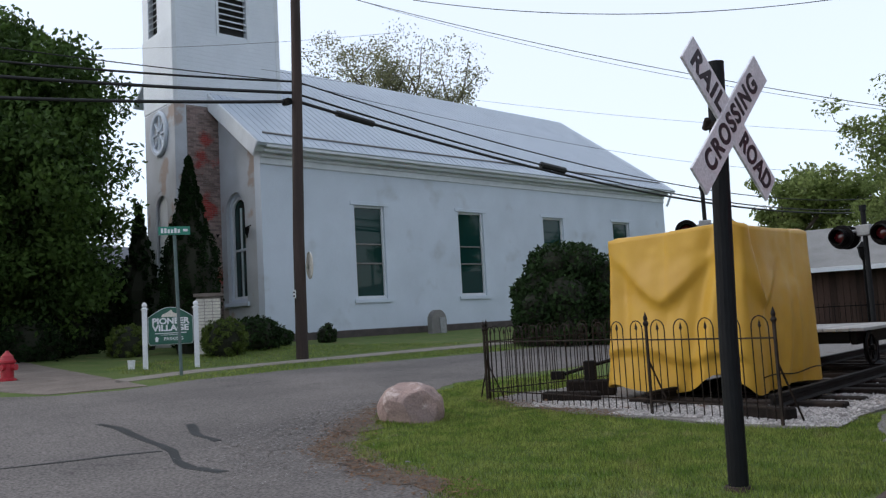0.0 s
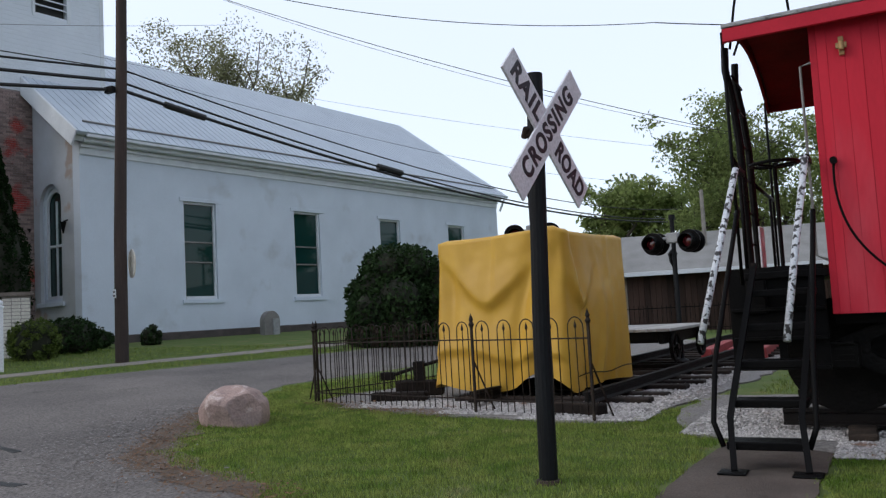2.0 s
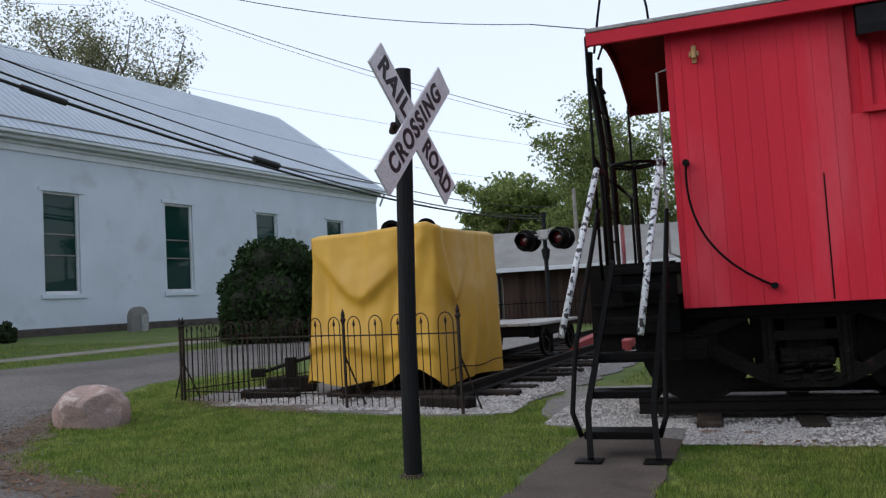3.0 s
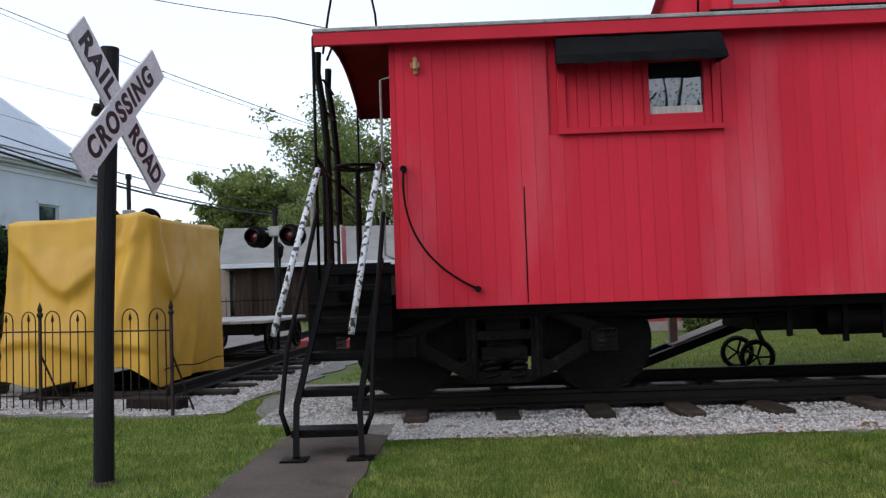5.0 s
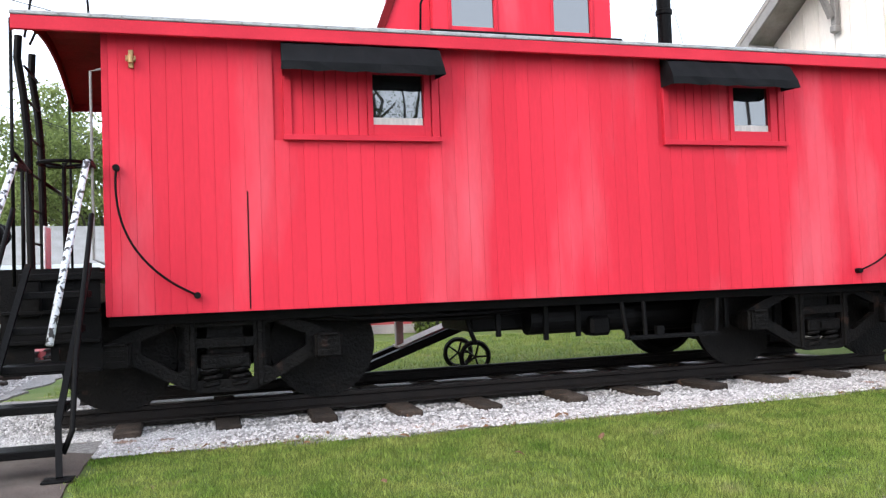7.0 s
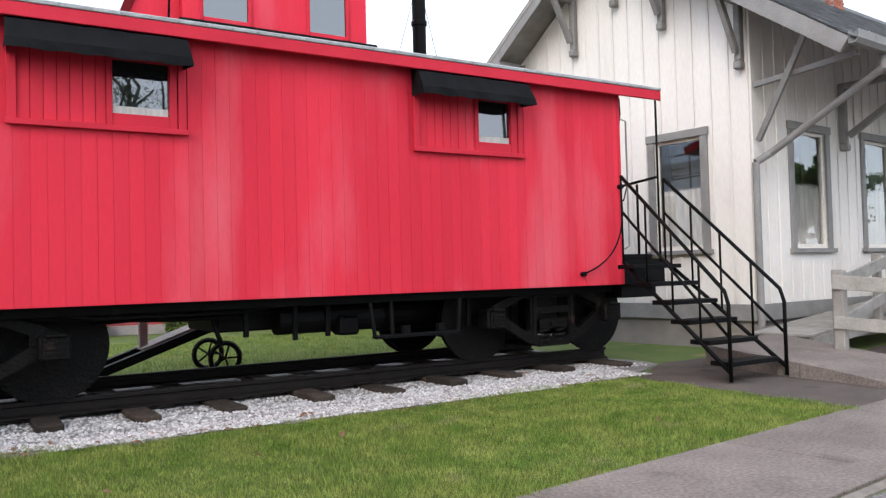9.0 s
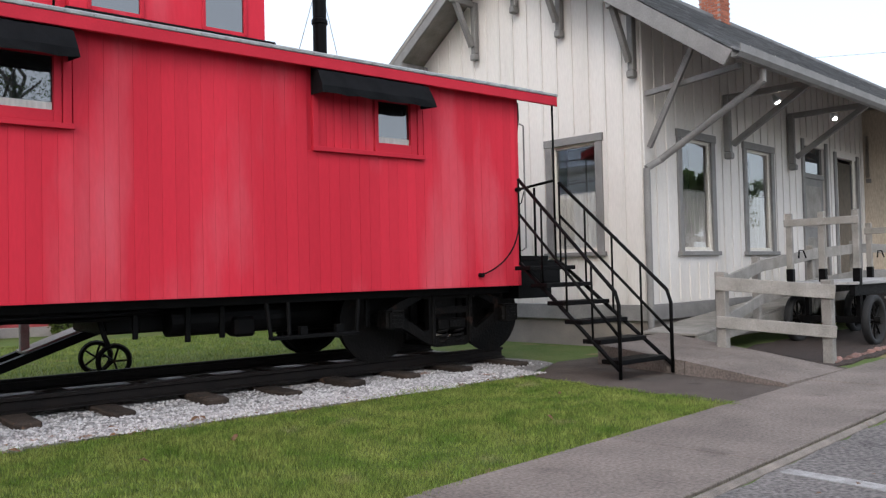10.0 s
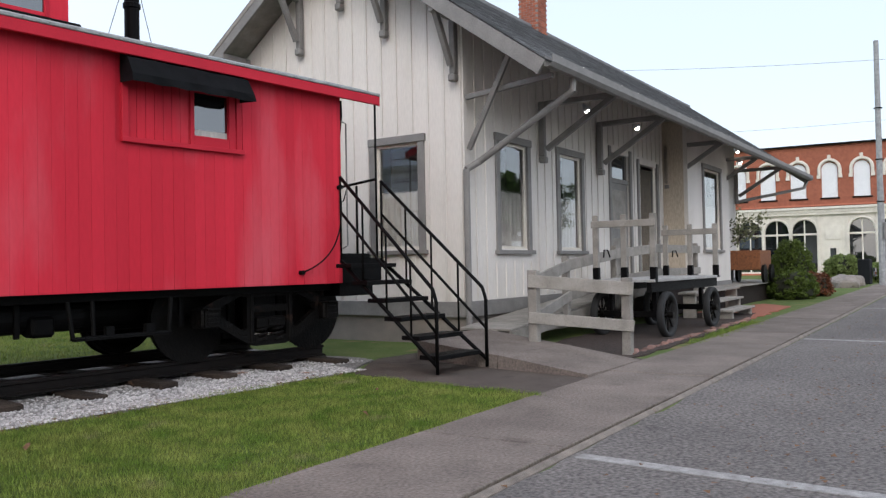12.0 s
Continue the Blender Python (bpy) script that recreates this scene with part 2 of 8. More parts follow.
M_LEAF_DARK = mat("dark_maple_leaf", (0.080, 0.135, 0.030), (0.030, 0.062, 0.015), 0.6, spec=0.15, scale=0.7, fine=5, bump=0, island=0.35, thin=0.3)
M_LEAF_SPRING = mat("spring_leaf", (0.22, 0.22, 0.12), (0.13, 0.135, 0.07), 0.65, scale=0.5, fine=5, bump=0, island=0.4, thin=0.4)
M_LEAF_MID = mat("mid_green_leaf", (0.23, 0.275, 0.095), (0.13, 0.175, 0.055), 0.65, spec=0.2, scale=0.5, fine=5, bump=0, island=0.4, thin=0.52)
M_LEAF_CEDAR = mat("cedar_foliage", (0.014, 0.028, 0.009), (0.007, 0.015, 0.005), 0.9, spec=0.06, scale=2, fine=20, bump=0, island=0.4)
M_LEAF_BUSH = mat("shrub_leaf", (0.030, 0.056, 0.018), (0.014, 0.029, 0.010), 0.7, spec=0.10, scale=2, fine=12, bump=0, island=0.45, thin=0.2)
M_LEAF_BOX = mat("clipped_boxwood_leaf", (0.10, 0.135, 0.028), (0.06, 0.09, 0.018), 0.6, spec=0.2, scale=3, fine=12, bump=0, island=0.4, thin=0.25)
M_LEAF_RED = mat("rust_red_shrub_leaf", (0.16, 0.05, 0.02), (0.10, 0.035, 0.015), 0.7, scale=3, fine=12, bump=0, island=0.4, thin=0.25)
# Near-black tone that stands for the shade inside shrubs.
M_CORE = mat("foliage_shade_core", (0.018, 0.02, 0.010), rough=0.95)
M_BARN = mat("dark_stained_barn_board", (0.050, 0.030, 0.023), (0.026, 0.017, 0.014), 0.85, spec=0.2, scale=3, fine=50, bump=0.4, stretch=(1, 1, 0.15), objvar=0.35)
M_BARN_ROOF = mat("grey_barn_roof", (0.26, 0.255, 0.25), (0.20, 0.195, 0.19), 0.8, scale=2, fine=60)
M_DOOR_WOOD = mat("orange_wood_door", (0.36, 0.16, 0.06), (0.28, 0.12, 0.045), 0.5, scale=5, fine=50, stretch=(1, 1, 0.2))
M_WIRE = mat("black_cable", (0.010, 0.010, 0.011), rough=0.6, bump=0)
M_LENS = glass_mat("dark_red_lens", (0.10, 0.012, 0.016), 0.1)
M_MULCH = mat("dark_mulch", (0.060, 0.038, 0.030), (0.028, 0.019, 0.015), 0.95, scale=12, fine=70, bump=0.9)
M_DECK = mat("bleached_deck_board", (0.38, 0.37, 0.36), (0.28, 0.27, 0.265), 0.85, scale=3, fine=60, bump=0.4, objvar=0.15)
M_RED_OXIDE = mat("red_oxide_paint", (0.30, 0.035, 0.04), (0.22, 0.028, 0.03), 0.65, scale=5, fine=60, bump=0.3)
M_TYRE = mat("black_rubber", (0.014, 0.014, 0.015), rough=0.8, scale=8)
M_BRASS = mat("weathered_brass", (0.42, 0.27, 0.12), (0.3, 0.18, 0.08), 0.5, metal=0.4, scale=20)
M_LEAF_DRY = mat("dry_leaf", (0.17, 0.085, 0.04), (0.11, 0.06, 0.03), 0.9, scale=9, island=0.3)
# Dark tone painted on backings of openings in place of unlit space.
M_UNLIT_INSIDE = mat("unlit_interior_tone", (0.05, 0.05, 0.05), rough=0.95)
M_SLATE_ROOF = mat("blue_grey_far_roof", (0.16, 0.17, 0.19), rough=0.8)
lampglow = bpy.data.materials.new("lit_bulb")
lampglow.use_nodes = True
lampglow.node_tree.nodes["Principled BSDF"].inputs["Emission Color"].default_value = (1.0, 0.93, 0.82, 1)
lampglow.node_tree.nodes["Principled BSDF"].inputs["Emission Strength"].default_value = 9.0


# ---- mesh helpers ----
def bm_box(bm, x0, x1, y0, y1, z0, z1, m=None):
    vs = [bm.verts.new((x, y, z)) for z in (z0, z1) for y in (y0, y1) for x in (x0, x1)]
    for f in ((0, 2, 3, 1), (4, 5, 7, 6), (0, 1, 5, 4), (2, 6, 7, 3), (0, 4, 6, 2), (1, 3, 7, 5)):
        bm.faces.new([vs[i] for i in f])
    if m is not None:
        for v in vs:
            v.co = m @ v.co
    return vs


def bm_cyl(bm, p0, p1, r0, r1=None, n=12):
    p0, p1 = Vector(p0), Vector(p1)
    r1 = r0 if r1 is None else r1
    d = (p1 - p0).normalized()
    a = d.orthogonal().normalized()
    b = d.cross(a)
    rings = []
    for p, r in ((p0, r0), (p1, r1)):
        rings.append([bm.verts.new(p + r * (math.cos(2 * math.pi * i / n) * a + math.sin(2 * math.pi * i / n) * b)) for i in range(n)])
    for i in range(n):
        bm.faces.new((rings[0][i], rings[0][(i + 1) % n], rings[1][(i + 1) % n], rings[1][i]))
    bm.faces.new(rings[0][::-1])
    bm.faces.new(rings[1])


def bm_tube(bm, pts, r, n=7, taper=None):
    pts = [Vector(p) for p in pts]
    rings = []
    a = None
    for i, p in enumerate(pts):
        d = (pts[min(i + 1, len(pts) - 1)] - pts[max(i - 1, 0)]).normalized()
        a = d.orthogonal().normalized() if a is None else (a - d * a.dot(d)).normalized()
        b = d.cross(a)
        rr = r if taper is None else r + (taper - r) * i / (len(pts) - 1)
        rings.append([bm.verts.new(p + rr * (math.cos(2 * math.pi * k / n) * a + math.sin(2 * math.pi * k / n) * b)) for k in range(n)])
    for q0, q1 in zip(rings, rings[1:]):
        for k in range(n):
            bm.faces.new((q0[k], q0[(k + 1) % n], q1[(k + 1) % n], q1[k]))
    bm.faces.new(rings[0][::-1])
    bm.faces.new(rings[-1])


def bm_lathe(bm, prof, n=16, m=None, cap=True):
    """Turns (radius, height) pairs about z."""
    rings = []
    for r, z in prof:
        ring = [bm.verts.new((max(r, 1e-4) * math.cos(2 * math.pi * k / n), max(r, 1e-4) * math.sin(2 * math.pi * k / n), z)) for k in range(n)]
        if m is not None:
            for v in ring:
                v.co = m @ v.co
        rings.append(ring)
    for q0, q1 in zip(rings, rings[1:]):
        for k in range(n):
            bm.faces.new((q0[k], q0[(k + 1) % n], q1[(k + 1) % n], q1[k]))
    if cap:
        bm.faces.new(rings[0][::-1])
        bm.faces.new(rings[-1])


def bm_plate(bm, outer, holes, t, m):
    """A flat plate in local x-z with holes, t thick towards +y, then moved by m."""
    edges, vs = [], []
    for loop in (outer, *holes):
        lv = [bm.verts.new((x, 0, z)) for x, z in loop]
        vs += lv
        edges += [bm.edges.new((lv[i], lv[(i + 1) % len(lv)])) for i in range(len(lv))]
    faces = [g for g in bmesh.ops.triangle_fill(bm, use_beauty=True, use_dissolve=False, edges=edges)["geom"] if isinstance(g, bmesh.types.BMFace)]
    ext = bmesh.ops.extrude_face_region(bm, geom=faces)["geom"]
    nv = [g for g in ext if isinstance(g, bmesh.types.BMVert)]
    for v in nv:
        v.co.y += t
    for v in set(vs) | set(nv):
        v.co = m @ v.co


def arch(x0, x1, z0, z1, n=10):
    """The outline of a round-headed opening, z1 being its crown."""
    r = (x1 - x0) / 2
    c = (x0 + x1) / 2
    pts = [(x0, z0), (x1, z0)]
    return pts + [(c + r * math.cos(math.pi * i / n), z1 - r + r * math.sin(math.pi * i / n)) for i in range(n + 1)]


def rect(x0, x1, z0, z1):
    return [(x0, z0), (x1, z0), (x1, z1), (x0, z1)]


def part(name, bm, material, parent=None, label="", bevel=0.0, smooth=False):
    if bevel:
        bmesh.ops.bevel(bm, geom=list(bm.edges), offset=bevel, segments=1, affect='EDGES', clamp_overlap=True)
    bmesh.ops.recalc_face_normals(bm, faces=bm.faces)
    me = bpy.data.meshes.new(name)
    bm.to_mesh(me)
    bm.free()
    me.materials.append(material)
    if smooth:
        for p in me.polygons:
            p.use_smooth = True
    ob = new(name, me)
    if parent is not None:
        ob.parent = parent
    if label:
        ob["label"] = label
    return ob


def piece(name, me, parent, m):
    ob = new(name, me)
    ob.parent = parent
    ob.matrix_local = m
    return ob


def thing(name, m, label, category, group="", kind=""):
    ob = new(name)
    ob.empty_display_size = 0.2
    ob.matrix_world = m
    return tagged(ob, label, category, group, kind)


def box_part(name, x0, x1, y0, y1, z0, z1, material, parent, label="", bevel=0.006):
    bm = bmesh.new()
    bm_box(bm, x0, x1, y0, y1, z0, z1)
    return part(name, bm, material, parent, label, bevel)


def tube_part(name, pts, r, material, parent, label="", n=8):
    bm = bmesh.new()
    bm_tube(bm, pts, r, n)
    return part(name, bm, material, parent, label, smooth=True)


def box_mesh(name, sx, sy, sz, material, bevel=0.004):
    """A shared mesh for pieces: a bevelled box from the origin."""
    bm = bmesh.new()
    bm_box(bm, 0, sx, 0, sy, 0, sz)
    if bevel:
        bmesh.ops.bevel(bm, geom=list(bm.edges), offset=bevel, segments=1, affect='EDGES', clamp_overlap=True)
    bmesh.ops.recalc_face_normals(bm, faces=bm.faces)
    me = bpy.data.meshes.new(name)
    bm.to_mesh(me)
    bm.free()
    me.materials.append(material)
    return me


def words(name, text, size, material, parent, m, label="", squeeze=1.0, spacing=1.0, depth=0.002, weight=0.012):
    cu = bpy.data.curves.new(name, 'FONT')
    cu.body, cu.size, cu.align_x, cu.align_y, cu.extrude, cu.space_character = text, size, 'CENTER', 'CENTER', depth, spacing
    cu.offset = weight * size
    tmp = new(name, cu)
    me = bpy.data.meshes.new_from_object(tmp)
    bpy.data.objects.remove(tmp)
    me.materials.clear()
    me.materials.append(material)
    ob = new(name, me)
    ob.parent = parent
    ob.matrix_local = m @ Matrix.Diagonal((squeeze, 1, 1, 1))
    if label:
        ob["label"] = label
    return ob


# ---- the lie of the land: level ground that rises across the street to the church ----
CH_AZ = radians(81.7)
CH_L = Vector((math.cos(CH_AZ), math.sin(CH_AZ), 0))
CH_W = Vector((-CH_L.y, CH_L.x, 0))
CH_C = Vector((-21.96, 17.37, 0))


def g(x, y):
    p = (x - CH_C.x) * CH_W.x + (y - CH_C.y) * CH_W.y
    return 0.80 * min(max((p + 17) / 17, 0), 1)


def on_ground(x, y, dz=0.0):
    return (x, y, g(x, y) + dz)


def overlay(name, poly, dz, thick, material, parent=None, label="", kind="structure", category="", wobble=0.0, seed=1):
    """A sheet with an outline in plan, laid on the land."""
    rnd = random.Random(seed)
    if wobble:
        fine = []
        for i, (x, y) in enumerate(poly):
            x2, y2 = poly[(i + 1) % len(poly)]
            k = max(1, int(math.hypot(x2 - x, y2 - y) / 0.3)) if math.hypot(x2 - x, y2 - y) < 30 else 1
            for j in range(k):
                fine.append((x + (x2 - x) * j / k + (rnd.uniform(-wobble, wobble) if j else 0), y + (y2 - y) * j / k + (rnd.uniform(-wobble, wobble) if j else 0)))
        poly = fine
    bm = bmesh.new()
    bm.faces.new([bm.verts.new((x, y, 0)) for x, y in poly])
    for k in (-17.0, 0.0):
        co = CH_C + CH_W * k
        bmesh.ops.bisect_plane(bm, geom=list(bm.verts) + list(bm.edges) + list(bm.faces), plane_co=(co.x, co.y, 0), plane_no=CH_W)
    bmesh.ops.triangulate(bm, faces=bm.faces)
    for v in bm.verts:
        v.co.z = g(v.co.x, v.co.y) + dz
    if dz:
        # the rim goes down into the soil
        rim = [e for e in bm.edges if len(e.link_faces) == 1]
        low = {}
        for e in rim:
            for v in e.verts:
                if v not in low:
                    low[v] = bm.verts.new(v.co - Vector((0, 0, dz + 0.03)))
        for e in rim:
            a, b = e.verts
            bm.faces.new((a, b, low[b], low[a]))
    ob = part(name, bm, material, parent, label)
    if parent is None:
        tagged(ob, label, category or name, "", kind)
    return ob


R2 = 3000.0
overlay("ground", [(-R2, -R2), (R2, -R2), (R2, R2), (-R2, R2)], 0.0, 0, M_GRASS, label="grassy ground with mown spring lawn", category="ground")
STREET_NEAR = [(-3.4, 4.3), (-4.2, 4.75), (-5.1, 5.0), (-6.3, 5.75), (-7.15, 7.0), (-8.05, 8.7), (-8.85, 11.0), (-3.4, 58.0)]
STREET_FAR = [(-8.8, 58.0), (-12.32, 16.6), (-13.2, 12.4), (-13.5, 11.0), (-13.65, 9.2), (-13.3, 7.4), (-13.6, 6.4), (-14.3, 5.8), (-18.0, 4.9), (-60.0, -6.0)]
overlay("road", STREET_NEAR + STREET_FAR + [(-60.0, -40.0), (70.0, -40.0), (70.0, 9.4), (10.0, 2.98), (4.0, 2.33), (-2.4, 1.66), (-3.0, 3.2)], 0.006, 0, M_ASPHALT,
        label="patched grey asphalt street and parking lot", category="road", wobble=0.03)


def kerb_y(x):
    return 2.36 + 0.109 * (x - 4.22)


KERB_ROT = math.degrees(math.atan(0.109))
# sidewalk of concrete slabs beside the parking lot, with a pale worn kerb edge
sidewalk = thing("sidewalk", Matrix(), "weathered concrete sidewalk slabs beside the lawn", "sidewalk", kind="structure")
slab_me = box_mesh("slab", 1.84, 1.12, 0.10, M_CONC, 0.008)
for i in range(26):
    x = -2.0 + 1.84 * i
    piece("slab", slab_me, sidewalk, pose(x, kerb_y(x) + 0.10, -0.075 + 0.003 * math.sin(i * 2.3), 0, 0, KERB_ROT))
kerb_me = box_mesh("kerb_stone", 2.98, 0.065, 0.13, M_KERB, 0.02)
kerb = thing("kerb", Matrix(), "pale worn concrete kerb along the parking lot", "kerb", kind="structure")
for i in range(16):
    x = -2.0 + 2.98 * i
    piece("kerb_stone", kerb_me, kerb, pose(x, kerb_y(x), -0.10, 0, 0, KERB_ROT))
overlay("pavement", [(7.15, 3.86), (7.2, 5.3), (7.35, 6.5), (8.6, 7.3), (10.6, 7.3), (10.2, 4.15)], 0.012, 0, M_WALK, label="stained concrete landing below the metal stairs", category="pavement", wobble=0.02)
overlay("pavement", [(-1.30, 3.0), (-0.40, 3.1), (-0.33, 6.4), (-0.26, 7.35), (-1.1, 7.4), (-1.22, 6.0)], 0.018, 0, M_WALK, label="short concrete walk leading to the caboose steps", category="pavement", wobble=0.015)
overlay("pavement", [(-13.5, 8.0), (-13.9, 6.4), (-15.5, 6.1), (-30.0, 9.2), (-44.0, 13.5), (-44.0, 15.0), (-30.0, 10.9), (-16.2, 8.5)], 0.012, 0, M_CONC,
        label="pale concrete sidewalk past the church lawn", category="pavement", wobble=0.02)
overlay("pavement", [(-14.5, 7.95), (-15.2, 8.3), (-15.5, 10.3), (-15.35, 12.6), (-14.6, 20.0), (-11.0, 45.0), (-10.3, 45.0), (-13.8, 19.0), (-14.75, 12.1), (-14.9, 10.0)], 0.012, 0, M_CONC_LIGHT,
        label="narrow pale sidewalk between street and church lawn", category="pavement", wobble=0.02)
overlay("verge_dirt", [(-3.8, 4.45), (-5.05, 4.82), (-6.35, 5.5), (-7.3, 6.8), (-8.2, 8.7), (-7.9, 8.6), (-7.0, 7.1), (-6.15, 6.0), (-5.0, 5.25), (-4.0, 4.85)], 0.010, 0, M_DIRT,
        label="strip of bare dirt where lawn meets asphalt", category="dirt", wobble=0.13)
for i, (x, y) in enumerate(((5.2, 2.42), (13.7, 3.35), (22.2, 4.3))):
    overlay("parking_line", [(x, y), (x + 0.12, y), (x + 0.30, y - 5.0), (x + 0.18, y - 5.0)], 0.011, 0, M_LINE, label="worn white parking bay line", category="road marking", wobble=0.008, seed=i)
# tar seams in the asphalt
for i, pts in enumerate(([(-9.99, 5.24), (-9.53, 5.21), (-8.81, 5.02), (-7.95, 4.85), (-7.55, 4.73), (-7.05, 4.47), (-6.75, 4.37), (-6.18, 4.35)], [(-8.4, 2.9), (-8.18, 3.33), (-7.99, 3.87), (-7.87, 4.27), (-7.66, 4.67)], [(-8.95, 5.85), (-8.24, 5.46), (-7.64, 5.34)])):
    w = 0.05 if i != 1 else 0.025
    dx, dy = (0, w) if i != 1 else (w, 0)
    top = [(x + dx + 0.02 * math.sin(7 * x), y + dy + 0.02 * math.sin(9 * x)) for x, y in pts]
    low = [(x - dx, y - dy) for x, y in reversed(pts)]
    overlay("tar_seam", top + low, 0.010, 0, M_TAR, label="black tar crack seal in the asphalt", category="road marking", wobble=0.02, seed=i)
overlay("gravel_bed", [(-1.45, 7.5), (-1.1, 7.38), (-0.25, 6.78), (0.6, 6.58), (2.3, 6.44), (3.8, 6.46), (5.6, 6.52), (7.3, 6.60), (8.4, 7.2), (8.6, 10.6), (-1.9, 10.6), (-1.85, 8.6)], 0.02, 0, M_GRAVEL, label="white crushed stone along the track", category="gravel", wobble=0.08)
overlay("track_bed", [(-0.6, 7.98), (8.3, 7.98), (8.3, 9.3), (-0.6, 9.3)], 0.05, 0, M_DARK_BED, label="dark ballast between the rails", category="gravel", wobble=0.06)
overlay("gravel_bed", [(-7.0, 9.55), (-5.4, 8.85), (-3.4, 8.28), (-2.3, 8.2), (-1.95, 10.0), (-1.45, 14.0), (-1.1, 24.0), (-6.0, 24.0), (-6.6, 14.0)], 0.02, 0, M_GRAVEL, label="white crushed stone under the side track", category="gravel", wobble=0.10)


# ---- tracks ----
def track(name, m, x0, x1, label, tie_from, tie_to, step, rail_z, mat_rail, gauge=1.435, mat_tie=M_TIE):
    tr = thing(name, m, label, "railway track")
    rnd = random.Random(5)
    me = box_mesh("tie", 0.215, 2.62, 0.17, mat_tie, 0.014)
    x = tie_from
    while x < tie_to:
        piece("tie", me, tr, pose(x + rnd.uniform(-0.04, 0.04), -1.34 + rnd.uniform(-0.06, 0.06), -0.095 + rnd.uniform(-0.015, 0.015), 0, 0, rnd.uniform(-2, 2)))
        x += step
    for y in (-gauge / 2 - 0.035, gauge / 2 + 0.035):
        bm = bmesh.new()
        prof = [(-0.065, 0), (0.065, 0), (0.065, 0.012), (0.012, 0.03), (0.012, 0.095), (0.036, 0.105), (0.036, 0.137), (-0.036, 0.137), (-0.036, 0.105), (-0.012, 0.095), (-0.012, 0.03), (-0.065, 0.012)]
        a = [bm.verts.new((x0, y + p, rail_z - 0.137 + q)) for p, q in prof]
        b = [bm.verts.new((x1, y + p, rail_z - 0.137 + q)) for p, q in prof]
        for i in range(len(prof)):
            j = (i + 1) % len(prof)
            bm.faces.new((a[i], a[j], b[j], b[i]))
        bm.faces.new(a)
        bm.faces.new(b[::-1])
        part("rail", bm, mat_rail, tr)
    return tr


track("railway_track", pose(0, 8.6, 0), -0.75, 8.1, "short display track with dark steel rails", -0.24, 8.0, 0.80, 0.215, M_RAIL)
TR2 = pose(-3.75, 9.0, 0, 0, 0, 86.0)
track("railway_track", TR2, 0.2, 14.5, "side track with rusty rails on white stone", 0.75, 14.0, 0.72, 0.215, M_RAIL, 1.435, M_TIE_AND_DECK_SHADE)


# loose white stones on the gravel
def scatter_stones(name, polys, count, size, seed, material, label, zbase=0.02):
    rnd = np.random.default_rng(seed)
    base = np.array([(1, 0, 0), (-1, 0, 0), (0, 1, 0), (0, -1, 0), (0, 0, 1), (0, 0, -1)], float)
    tri = np.array([(0, 2, 4), (2, 1, 4), (1, 3, 4), (3, 0, 4), (2, 0, 5), (1, 2, 5), (3, 1, 5), (0, 3, 5)])
    verts, faces = [], []
    n = 0
    for _ in range(count):
        x0, x1, y0, y1 = polys[rnd.integers(len(polys))]
        x, y = rnd.uniform(x0, x1), rnd.uniform(y0, y1)
        s = size * rnd.uniform(0.6, 1.5)
        v = base * rnd.uniform(0.6, 1.2, (6, 3)) * s * np.array([1.2, 1.0, 0.7])
        a = rnd.uniform(0, 6.28)
        c, d = math.cos(a), math.sin(a)
        v = np.stack([v[:, 0] * c - v[:, 1] * d + x, v[:, 0] * d + v[:, 1] * c + y, v[:, 2] + zbase + s * 0.25], 1)
        verts.append(v)
        faces.append(tri + n)
        n += 6
    me = bpy.data.meshes.new(name)
    me.from_pydata(np.concatenate(verts).tolist(), [], np.concatenate(faces).tolist())
    me.materials.append(material)
    tagged(new(name, me), label, "gravel", "", "stuff")


scatter_stones("gravel_stones", [(0.4, 7.6, 6.55, 7.35), (0.4, 7.6, 6.55, 7.35), (1.4, 6.2, 6.44, 6.8), (-0.2, 8.2, 7.2, 7.85), (-1.6, -0.2, 7.5, 9.5), (-1.2, -0.3, 7.35, 7.8), (-0.3, 0.6, 6.6, 7.5)], 25000, 0.0155, 3, M_STONE_CHIP, "loose white crushed stone beside the caboose track")
scatter_stones("gravel_stones", [(-3.4, -2.1, 8.5, 12.0), (-6.2, -2.2, 9.2, 10.4), (-4.6, -2.3, 8.75, 9.6), (-2.9, -1.9, 10, 16), (-3.5, -2.1, 8.27, 8.9), (-4.7, -3.4, 8.62, 9.2), (-6.4, -4.7, 9.1, 9.9)], 15000, 0.018, 4, M_STONE_CHIP, "loose white crushed stone on the side track")


# grass blades on the near lawns
def inside(x, y, poly):
    r = np.zeros(len(x), bool)
    for i in range(len(poly)):
        (x0, y0), (x1, y1) = poly[i], poly[i - 1]
        c = ((y0 > y) != (y1 > y)) & (x < (x1 - x0) * (y - y0) / (y1 - y0 + 1e-9) + x0)
        r ^= c
    return r


